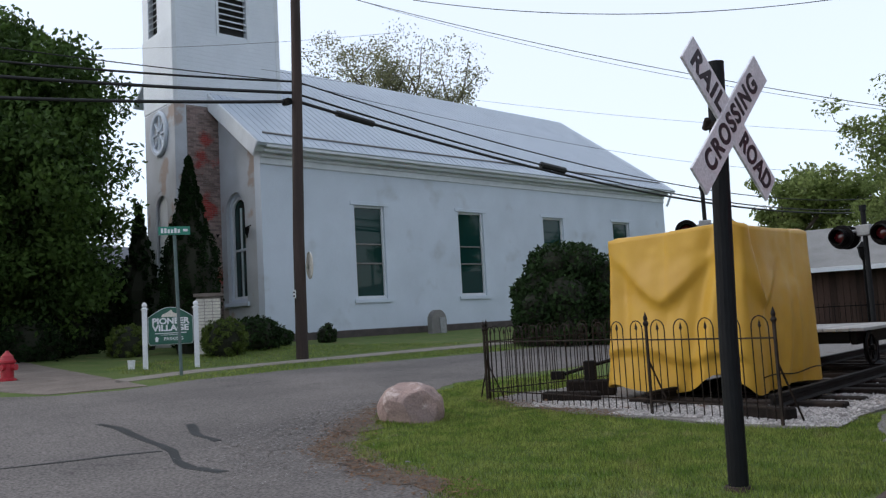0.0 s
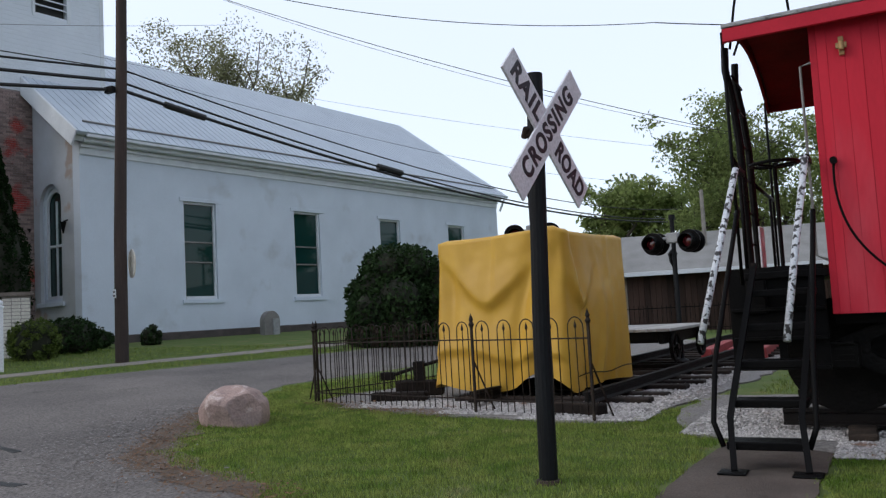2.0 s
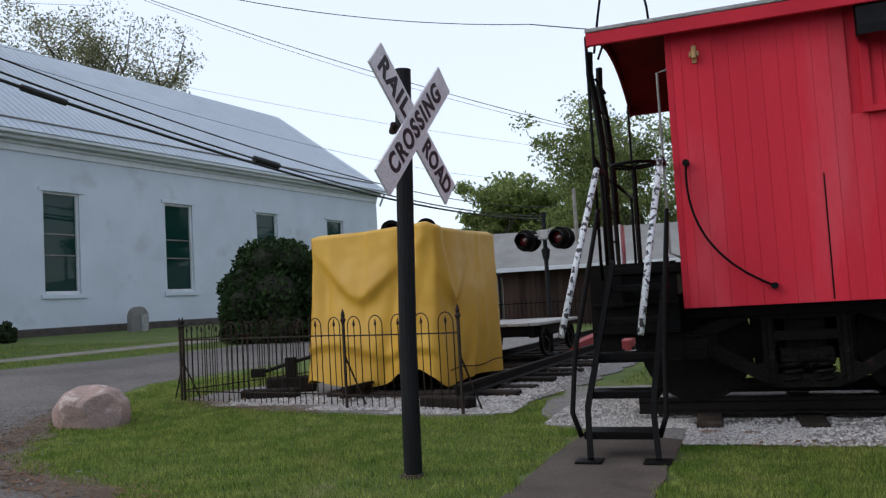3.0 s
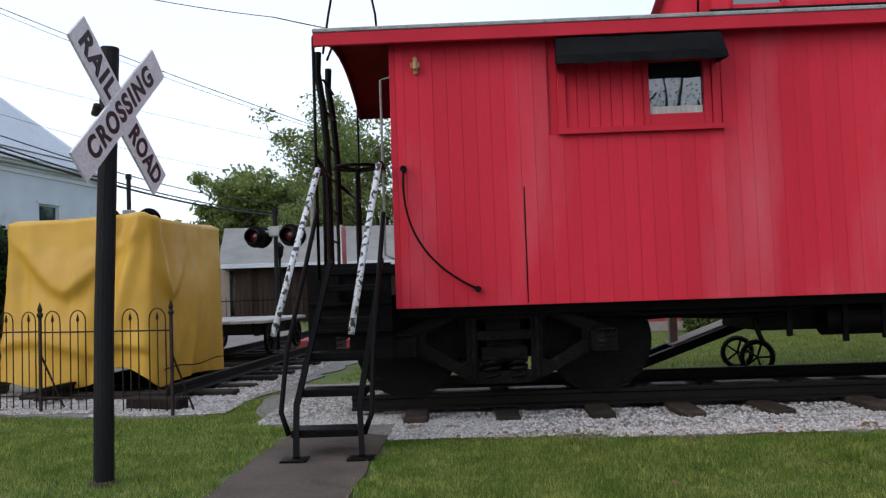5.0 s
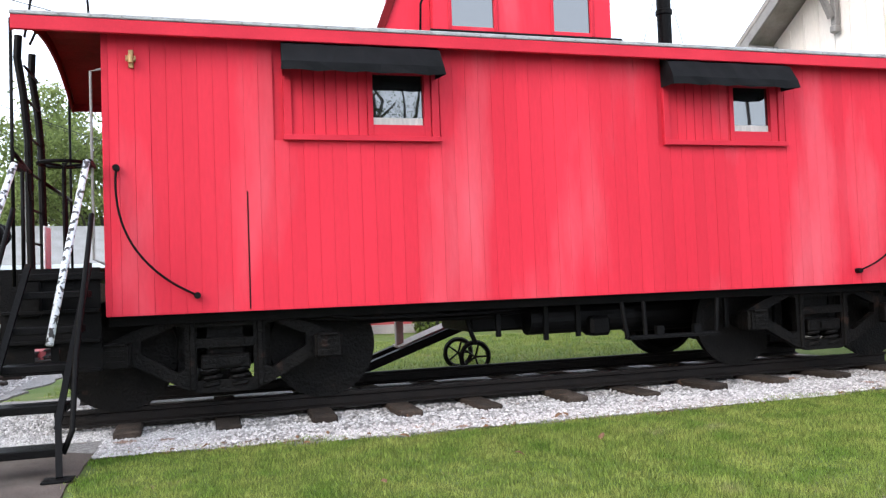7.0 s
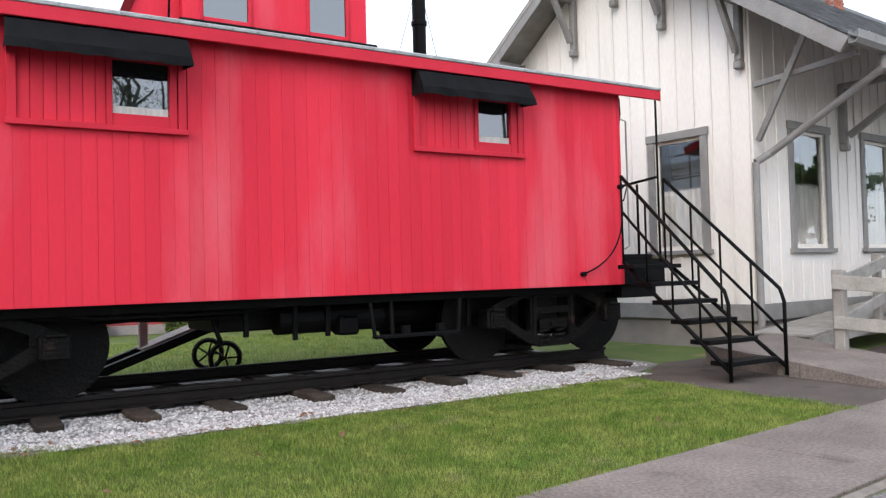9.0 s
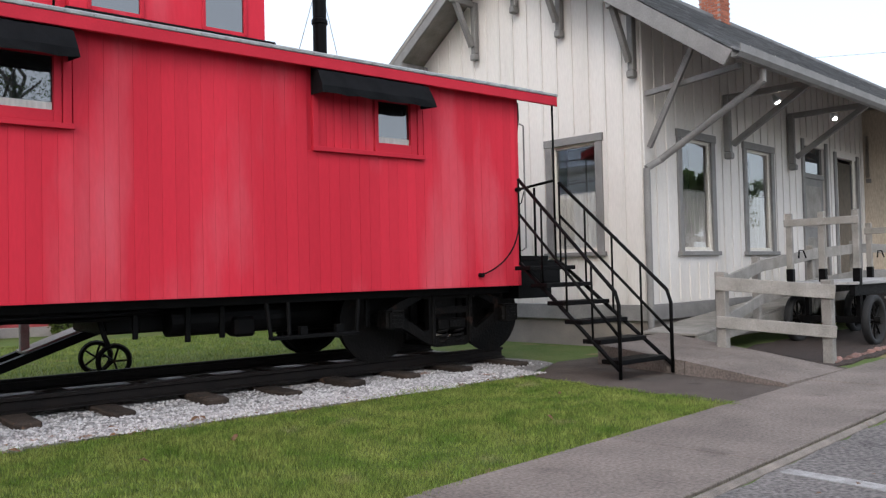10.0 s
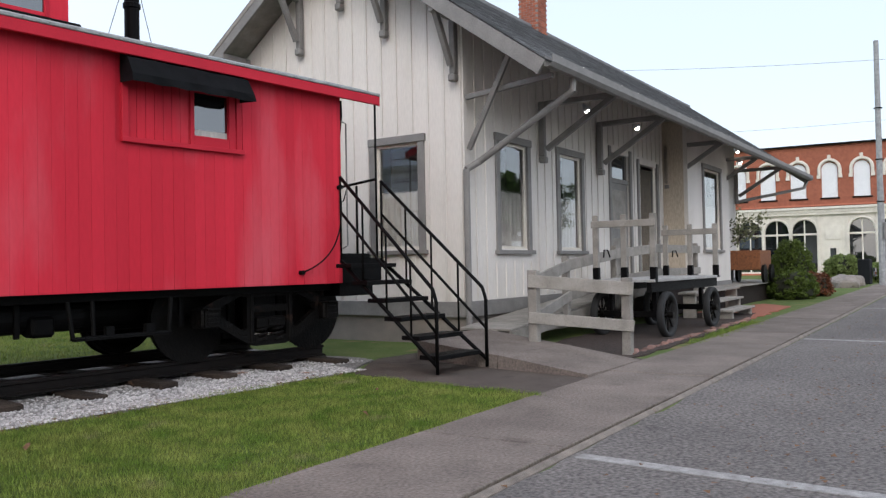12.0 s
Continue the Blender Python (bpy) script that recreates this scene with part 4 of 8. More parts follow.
# trucks
def truck(cx):
    tk = new("truck")
    tk.parent = caboose
    for wx in (cx - 0.89, cx + 0.89):
        for sy in (-1, 1):
            bm = bmesh.new()
            m = pose(wx, sy * 0.715, 0.675, 90, 0, 0)
            bm_lathe(bm, [(0.05, 0.10 * sy), (0.12, 0.10 * sy), (0.16, 0.045 * sy), (0.37, 0.02 * sy), (0.40, 0.055 * sy), (0.455, 0.05 * sy), (0.462, -0.05 * sy), (0.49, -0.055 * sy), (0.49, -0.085 * sy), (0.1, -0.085 * sy)], 36, m)
            part("wheel", bm, M_IRON, tk, "grimy cast iron wheel", smooth=False)
        bm = bmesh.new()
        bm_cyl(bm, (wx, -1.0, 0.675), (wx, 1.0, 0.675), 0.075, n=14)
        part("axle", bm, M_IRON, tk)
    for sy in (-1, 1):
        y0, y1 = (sy * 1.02, sy * 1.10) if sy > 0 else (-1.10, -1.02)
        fr = new("side_frame")
        fr.parent = tk
        out = [(-1.00, 0.78), (-0.78, 0.88), (-0.42, 1.00), (0.42, 1.00), (0.78, 0.88), (1.00, 0.78), (1.00, 0.66), (0.72, 0.58), (0.36, 0.38), (0.22, 0.33), (-0.22, 0.33), (-0.36, 0.38), (-0.72, 0.58), (-1.00, 0.66)]
        hole1 = [(-0.70, 0.70), (-0.40, 0.52), (-0.34, 0.54), (-0.34, 0.90), (-0.42, 0.92), (-0.70, 0.80)]
        hole2 = [(-x, z) for x, z in hole1][::-1]
        hole3 = rect(-0.24, 0.24, 0.44, 0.72)
        hole4 = rect(-0.24, 0.24, 0.80, 0.90)
        bm = bmesh.new()
        bm_plate(bm, out, [hole1, hole2, hole3, hole4], y1 - y0, pose(cx, y0, 0))
        part("truss", bm, M_IRON, fr, bevel=0.0)
        yb0, yb1 = (-1.20, -0.98) if sy < 0 else (0.98, 1.20)
        for wx in (cx - 0.89, cx + 0.89):
            bm = bmesh.new()
            bm_box(bm, wx - 0.125, wx + 0.125, yb0, yb1, 0.585, 0.80)
            bmesh.ops.bevel(bm, geom=list(bm.edges), offset=0.02, segments=1, affect='EDGES')
            yl = yb0 if sy < 0 else yb1
            bm_box(bm, wx - 0.10, wx + 0.10, min(yl, yl + sy * 0.02), max(yl, yl + sy * 0.02), 0.60, 0.78)
            for q in range(3):
                bm_box(bm, wx - 0.07, wx + 0.07, min(yl + sy * 0.02, yl + sy * 0.032), max(yl + sy * 0.02, yl + sy * 0.032), 0.635 + q * 0.045, 0.655 + q * 0.045)
            bm_cyl(bm, (wx - 0.08, yl + sy * 0.03, 0.79), (wx + 0.08, yl + sy * 0.03, 0.79), 0.016, n=8)
            part("journal_box", bm, M_IRON, fr, "rusty journal box with a lid")
        for k in (-0.12, 0.12):
            bm = bmesh.new()
            pts = [(cx + k + 0.075 * math.cos(a * 0.6), (y0 + y1) / 2 + 0.06 * math.sin(a * 0.6), 0.36 + 0.0055 * a) for a in range(0, 32)]
            bm_tube(bm, pts, 0.020, 6)
            part("spring", bm, M_IRON, fr)
        bm = bmesh.new()
        bm_box(bm, cx - 0.21, cx + 0.21, y0 - 0.03, y1 + 0.03, 0.53, 0.66)
        bmesh.ops.bevel(bm, geom=list(bm.edges), offset=0.015, segments=1, affect='EDGES')
        bm_box(bm, cx - 0.06, cx + 0.14, y0 - 0.05 if sy < 0 else y0, y1 if sy < 0 else y1 + 0.05, 0.56, 0.63)
        part("bolster_end", bm, M_IRON, fr, "rust-stained bolster end")
        for k in (-0.30, 0.27):
            bm = bmesh.new()
            bm_box(bm, cx + k, cx + k + 0.05, y0 - 0.02, y1 + 0.02, 0.36, 0.97)
            part("column", bm, M_IRON, fr, bevel=0.008)
    box_part("bolster", cx - 0.16, cx + 0.16, -1.0, 1.0, 0.60, 0.92, M_IRON, tk)
    # Plank, block and hangers added to close the frame's openings with darkness.
    box_part("spring_plank", cx - 0.27, cx + 0.27, -1.0, 1.0, 0.335, 0.365, M_IRON, tk)
    box_part("transom", cx - 0.40, cx + 0.40, -0.62, 0.62, 0.52, 0.90, M_IRON, tk, "dark backing block added behind the side frame gaps")
    for sy in (-1, 1):
        for k in (-0.36, 0.36):
            box_part("brake_hanger", cx + k - 0.05, cx + k + 0.05, sy * 0.80 - 0.04, sy * 0.80 + 0.04, 0.42, 0.93, M_IRON, tk)
    for k in (-0.45, 0.45):
        box_part("brake_beam", cx + k - 0.04, cx + k + 0.04, -0.85, 0.85, 0.42, 0.50, M_IRON, tk)


truck(-3.12)
truck(3.17)
# under the floor
box_part("centre_sill", CX0 - 0.5, CX1 + 0.5, -0.28, 0.28, 0.885, 0.938, M_BLACK, caboose)
box_part("equipment_box", -0.75, 0.45, -0.75, 0.3, 0.70, 0.95, M_BLACK, caboose, "black box slung under the floor", 0.02)
bm = bmesh.new()
bm_cyl(bm, (-0.2, -0.85, 0.80), (0.95, -0.85, 0.80), 0.15, n=20)
part("air_tank", bm, M_BLACK, caboose, "black air reservoir", bevel=0)
bm = bmesh.new()
bm_cyl(bm, (1.2, -0.3, 0.78), (2.2, -0.3, 0.78), 0.2, n=20)
part("brake_cylinder", bm, M_BLACK, caboose)
for x in (-1.9, -1.3, -0.9):
    tube_part("brake_rod", [(x - 0.5, -1.15, 0.93), (x, -1.15, 0.90), (x + 0.5, -1.15, 0.93)], 0.012, M_BLACK, caboose)
tube_part("truss_rod", [(-2.2, -1.2, 0.95), (-1.9, -1.2, 0.91), (-0.7, -1.2, 0.91)], 0.014, M_BLACK, caboose)
tube_part("train_pipe", [(-2.0, -0.95, 0.90), (-1.2, -0.95, 0.86), (-0.75, -0.95, 0.86), (-0.2, -0.9, 0.90)], 0.022, M_BLACK, caboose)
tube_part("train_pipe", [(-1.95, -1.05, 0.86), (-1.1, -1.05, 0.90), (-0.4, -1.05, 0.90)], 0.014, M_BLACK, caboose)
tube_part("brake_lever", [(-0.86, -0.9, 0.93), (-0.80, -0.92, 0.70), (-0.76, -0.92, 0.60)], 0.024, M_BLACK, caboose)
for hx_, hz_ in ((-0.55, 0.66), (-0.05, 0.60), (0.30, 0.62), (2.02, 0.62)):
    box_part("hanger_strap", hx_ - 0.025, hx_ + 0.025, -1.02, -0.98, hz_, 0.95, M_BLACK, caboose)
box_part("valve_body", 0.40, 0.62, -1.10, -0.86, 0.62, 0.82, M_BLACK, caboose, "black brake valve body", 0.03)
bm = bmesh.new()
for pts in ([(0.62, -1.32, 0.95), (0.66, -1.34, 0.60), (1.66, -1.34, 0.60), (1.70, -1.32, 0.95)], [(0.86, -1.32, 0.95), (0.86, -1.34, 0.62)]):
    for p, q in zip(pts, pts[1:]):
        bm_cyl(bm, p, q, 0.022, n=8)
bm_box(bm, 0.66, 1.66, -1.40, -1.28, 0.585, 0.61)
bm_box(bm, 0.98, 1.06, -1.36, -1.30, 0.60, 0.70)
bm_box(bm, 1.40, 1.48, -1.36, -1.30, 0.60, 0.70)
part("side_step", bm, M_BLACK, caboose, "black iron hanging step")


# end platforms with ladders, brake wheel and grab irons
def end_platform(s, x_body, x_tip):
    ep = new("end_platform")
    ep.parent = caboose
    a, b = sorted((x_body, x_tip))
    box_part("platform_floor", a, b, -1.35, 1.35, 1.34, 1.40, M_BLACK, ep)
    box_part("end_sill", min(x_tip, x_tip - s * 0.16), max(x_tip, x_tip - s * 0.16), -1.35, 1.35, 1.05, 1.34, M_BLACK, ep, bevel=0.015)
    box_part("buffer_block", min(x_tip, x_tip + s * 0.18), max(x_tip, x_tip + s * 0.18), -0.22, 0.22, 0.85, 1.15, M_IRON, ep, "iron coupler", 0.04)
    # steel step plates hanging below the floor, with cut-out treads
    bm = bmesh.new()
    xs0 = x_body + s * 0.05
    if s > 0:
        bm_box(bm, xs0, xs0 + 0.72, -1.34, -1.30, 1.02, 1.34)
        box_part("step_box", xs0, xs0 + 0.60, -1.298, -1.0, 0.86, 1.04, M_BLACK, ep)
    else:
        bm_plate(bm, rect(0, 0.74, 0.60, 1.44), [rect(0.24, 0.36, 0.66, 0.80), rect(0.42, 0.54, 0.66, 0.80)], 0.02, pose(xs0 - 0.74, -1.30, 0))
        for z in (0.62, 0.86, 1.10):
            box_part("well_tread", xs0 - 0.72, xs0, -1.36, -1.302, z - 0.025, z + 0.005, M_BLACK, ep, bevel=0.004)
    part("step_well", bm, M_BLACK, ep, "black iron step well")
    tube_part("corner_rod", [(x_tip + s * 0.0, -1.48, 1.30), (x_tip, -1.48, 3.42)], 0.014, M_BLACK, ep)
    tube_part("corner_rod", [(x_tip, 1.45, 1.30), (x_tip, 1.45, 3.42)], 0.014, M_BLACK, ep)
    for y in (-0.70, -0.10):
        pts = [(x_tip + s * 0.02, y, 1.36), (x_tip + s * 0.03, y, 2.6), (x_tip + s * 0.06, y - 0.02, 3.0), (x_tip + s * 0.10, y - 0.03, 3.3), (x_tip + s * 0.09, y - 0.03, 3.50)]
        bm = bmesh.new()
        for p, q in zip(pts, pts[1:]):
            bm_cyl(bm, p, q, 0.034, n=8)
        part("ladder_rail", bm, M_BLACK, ep)
    for z in (1.7, 2.0, 2.32, 2.64, 2.96, 3.24):
        tube_part("rung", [(x_tip + s * 0.05, -0.70, z), (x_tip + s * 0.05, -0.10, z)], 0.012, M_BLACK, ep)
    # curved hand holds above the roof
    for y, r, hgt in ((-0.68, 0.24, 0.75), (-0.45, 0.17, 0.28)) if s < 0 else ():
        pts = [(x_tip + s * 0.05, y, 3.50)] + [(x_tip - s * (r - r * math.cos(math.pi * k / 10)), y, 3.5 + hgt * math.sin(math.pi * k / 10) ** 0.6) for k in range(1, 10)] + [(x_tip - s * 2 * r, y, 3.70)]
        tube_part("roof_grab", pts, 0.012, M_BLACK, ep)
    # hand brake: wheel, staff and chain guard
    bw = new("hand_brake")
    bw.parent = ep
    bx, by = x_tip - s * 0.24, -0.62
    bm = bmesh.new()
    bm_tube(bm, [(bx + 0.21 * math.cos(2 * math.pi * k / 24), by + 0.21 * math.sin(2 * math.pi * k / 24), 2.39) for k in range(25)], 0.016, 7)
    for k in range(5):
        bm_cyl(bm, (bx, by, 2.37), (bx + 0.21 * math.cos(2 * math.pi * k / 5), by + 0.21 * math.sin(2 * math.pi * k / 5), 2.39), 0.012, n=6)
    bm_cyl(bm, (bx, by, 1.40), (bx, by, 2.40), 0.018, n=8)
    part("brake_wheel", bm, M_BLACK, bw, "black iron brake wheel on its staff")
    for y in (-1.25, 1.25):
        tube_part("railing_post", [(x_tip, y * 0.9, 1.38), (x_tip, y * 0.9, 2.30)], 0.016, M_BLACK, ep)
    tube_part("end_rail", [(x_tip, -1.47, 2.36), (x_tip + s * 0.02, -0.72, 2.30)], 0.018, M_BLACK, ep)
    tube_part("end_rail", [(x_tip, -0.10, 2.28), (x_tip, 1.45, 2.28)], 0.018, M_BLACK, ep)
    tube_part("grab_iron", [(x_body, -1.42, 3.05), (x_body + s * 0.08, -1.42, 3.03), (x_body + s * 0.08, -1.42, 1.50), (x_body, -1.42, 1.46)], 0.011, M_GREY_TRIM, ep, "slim grey grab iron")
    tube_part("chain", [(x_tip, -0.95, 2.3), (x_tip, -0.88, 2.12), (x_tip, -0.76, 2.06), (x_tip, -0.66, 2.2)], 0.008, M_BLACK, ep)


end_platform(-1, CX0, -4.70)
end_platform(1, CX1, 4.62)
box_part("board_sign", -4.66, -4.64, -0.50, -0.22, 1.45, 1.85, M_SIGN_WHITE, caboose, "small pale board behind the ladder")

# steep steel steps with flaking white handrails
steps = thing("boarding_steps", pose(0, 0, 0), "steep black steel boarding steps with chipped white handrails", "steps")
FT, TP = (6.00, 0.02), (7.16, 1.46)
for xa, xb in ((-0.93, -0.80), (-0.46, -0.36)):
    bm = bmesh.new()
    bm_tube(bm, [(xa + 0.04, 5.96, 0.03), (xa, 6.20, 0.36), (xb, 7.12, 1.46)], 0.030, 4)
    part("stringer", bm, M_BLACK, steps)
    box_part("foot_plate", xa - 0.06, xa + 0.13, 5.85, 6.02, 0.02, 0.034, M_BLACK, steps)
for k in range(5):
    f = 0.12 + 0.19 * k
    y, z = FT[0] + 0.05 + f * 1.15, 0.17 + k * 0.262
    xl, xr = -0.95 + 0.032 * k, -0.44 + 0.022 * k
    bm = bmesh.new()
    bm_box(bm, xl, xr, y - 0.11, y + 0.12, z - 0.02, z + 0.035)
    part("tread", bm, M_BLACK, steps, bevel=0.006)
for pts in ([(-0.98, 6.15, 0.16), (-1.05, 6.22, 0.32), (-1.04, 6.42, 0.75), (-0.93, 6.85, 1.55), (-0.88, 7.02, 1.9)], [(-0.42, 6.12, 0.16), (-0.37, 6.18, 0.30), (-0.37, 6.42, 0.80), (-0.34, 6.85, 1.50), (-0.32, 7.0, 1.85)]):
    tube_part("guard_rail", pts, 0.020, M_BLACK, steps)
for pts in ([(-1.12, 6.32, 0.88), (-1.02, 6.55, 1.40), (-0.86, 6.98, 2.24)], [(-0.52, 6.28, 0.88), (-0.45, 6.55, 1.45), (-0.34, 6.95, 2.26)]):
    h = tube_part("handrail", pts, 0.026, M_CHIPPED, steps, "white handrail paint flaking off black steel", 10)
    bm = bmesh.new()
    bm_box(bm, pts[-1][0] - 0.03, pts[-1][0] + 0.03, pts[-1][1], pts[-1][1] + 0.3, pts[-1][2] - 0.02, pts[-1][2] + 0.02)
    part("bracket", bm, M_BLACK, h)

# metal stairs to the depot end of the caboose
stair = thing("metal_stairs", pose(0, 0, 0), "black steel stairs with pipe railings beside the depot", "stairs")
NT = 6
for k in range(NT):
    f = k / (NT - 0.5)
    y, z, xc = 5.62 + 1.42 * f, 0.20 + 1.14 * f, 8.02 - 0.02 * f
    box_part("tread", xc - 0.39, xc + 0.41, y - 0.13, y + 0.14, z - 0.02, z + 0.03, M_BLACK, stair)
LOWL, LOWR, TOPL, TOPR = (7.63, 5.50), (8.50, 5.46), (7.66, 7.0), (8.38, 7.0)
for low, top in ((LOWL, TOPL), (LOWR, TOPR)):
    def along(f, z0, z1, low=low, top=top):
        return (low[0] + (top[0] - low[0]) * f, low[1] + (top[1] - low[1]) * f, z0 + (z1 - z0) * f)
    tube_part("stringer", [along(0, 0.12, 1.30), along(1, 0.12, 1.30)], 0.024, M_BLACK, stair, n=6)
    tube_part("top_rail", [along(0, 0.03, 1.3)[:2] + (0.03,), along(0, 0.86, 2.3)[:2] + (0.82,), along(0.03, 0.92, 2.3), along(1, 0.92, 2.32)], 0.021, M_BLACK, stair)
    tube_part("middle_rail", [along(0, 0.48, 1.9), along(1, 0.48, 1.9)], 0.017, M_BLACK, stair)
    for f in (0.25, 0.5, 0.75, 1.0):
        p, q = along(f, 0.12, 1.30), along(f, 0.92, 2.32)
        tube_part("baluster", [p, q], 0.014, M_BLACK, stair, n=6)


# ---- the depot ----
DEP = pose(10.67, 7.39, 0, 0, 0, 5.4)
depot = thing("depot", DEP, "old off-white board and batten railway depot with grey trim", "station building")
DL, DW, DZ0 = 16.6, 4.7, 0.66
EAVE_V, EAVE_Z, SLOPE, RIDGE_V = -1.75, 3.98, 0.72, 2.35


def under_roof(v):
    return EAVE_Z - 0.05 + SLOPE * ((v - EAVE_V) if v < RIDGE_V else (2 * RIDGE_V - v - EAVE_V))


gable_top = [(0, DZ0), (DW, DZ0), (DW, under_roof(DW) - 0.06), (RIDGE_V, under_roof(RIDGE_V) - 0.06), (0, under_roof(0) - 0.06)]
bm = bmesh.new()
GW = (0.85, 1.70, 1.50, 3.20)
bm_plate(bm, gable_top, [rect(*GW)], 0.12, pose(0.12, 0, 0, 0, 0, 90))
gable = part("gable_wall", bm, M_DEPOT, depot)
bm = bmesh.new()
bm_plate(bm, gable_top, [], 0.12, pose(DL, 0, 0, 0, 0, 90))
part("gable_wall", bm, M_DEPOT, depot)
F_WIN = [(1.08, 2.06, 1.48, 3.26), (3.37, 4.37, 1.48, 3.28)]
DOOR = (5.95, 7.05, 0.75, 3.60)
WIN3 = (7.67, 8.90, 0.80, 3.50)
bm = bmesh.new()
bm_plate(bm, rect(0.122, 9.45, DZ0, under_roof(0) - 0.05), [rect(*w) for w in F_WIN] + [rect(*DOOR), rect(*WIN3)], 0.12, pose(0, 0, 0))
front = part("front_wall", bm, M_DEPOT, depot)
bm = bmesh.new()
bm_box(bm, 13.25, DL - 0.122, 0, 0.12, DZ0, under_roof(0) - 0.05)
part("front_wall", bm, M_DEPOT, depot)
bm = bmesh.new()
bm_box(bm, 0.122, DL - 0.122, DW - 0.12, DW, DZ0, under_roof(DW) - 0.08)
part("rear_wall", bm, M_DEPOT, depot)
# bay that stands forward under the eaves
BV, B0, B1 = -0.62, 9.40, 13.30
bm = bmesh.new()
bm_plate(bm, rect(B0, B1, DZ0, under_roof(BV) - 0.05), [rect(10.75, 12.30, 1.52, 3.62)], 0.10, pose(0, BV, 0))
part("bay_front", bm, M_DEPOT, depot)
bm = bmesh.new()
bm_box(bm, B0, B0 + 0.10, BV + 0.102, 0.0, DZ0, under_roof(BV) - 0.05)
part("bay_side", bm, M_DEPOT_TAN, depot, "bay side in darker tan than its front")
bm = bmesh.new()
bm_box(bm, B1 - 0.10, B1, BV + 0.102, 0.0, DZ0, under_roof(BV) - 0.05)
part("bay_side", bm, M_DEPOT, depot)
box_part("bay_skirt", B0 - 0.02, B1 + 0.02, BV - 0.02, 0.0, 0.35, DZ0, M_GREY_TRIM, depot)
# battens
bat = {}


def batten(v0, z0, z1, along_gable, parent, off=-0.022):
    key = (round(z1 - z0, 1), along_gable)
    if key not in bat:
        bat[key] = box_mesh("batten", 0.02 if along_gable else 0.045, 0.045 if along_gable else 0.02, key[0], M_DEPOT, 0.004)
    piece("batten", bat[key], parent, pose(off if along_gable else v0, v0 if along_gable else off, z0))


v = 0.02
while v < DW:
    top = under_roof(min(v, 2 * RIDGE_V - v if v > RIDGE_V else v)) - 0.25
    if GW[0] - 0.15 < v < GW[1] + 0.12:
        batten(v, DZ0 + 0.02, 1.33, True, gable)
        batten(v, 3.36, top, True, gable)
    else:
        batten(v, DZ0 + 0.02, top, True, gable)
    v += 0.305
v = 0.02
while v < 9.3:
    blocked = [w for w in F_WIN + [DOOR, WIN3] if w[0] - 0.16 < v < w[1] + 0.12]
    if blocked:
        if blocked[0][2] > 1:
            batten(v, DZ0 + 0.02, blocked[0][2] - 0.17, False, front)
        batten(v, blocked[0][3] + 0.16, under_roof(0) - 0.15, False, front)
    else:
        batten(v, DZ0 + 0.02, under_roof(0) - 0.15, False, front)
    v += 0.305
box_part("skirt_board", -0.035, DL, -0.035, 0.0, 0.42, DZ0, M_GREY_TRIM, depot, "grey skirt board")
box_part("skirt_board", -0.035, 0.0, 0.0, DW, 0.42, DZ0, M_GREY_TRIM, depot, "grey skirt board")
box_part("foundation", 0.03, DL, 0.03, DW, -0.1, 0.42, M_CONC_LIGHT, depot, "tan concrete foundation")
box_part("corner_board", -0.03, 0.09, -0.032, -0.001, DZ0, under_roof(0) - 0.2, M_DEPOT, depot)


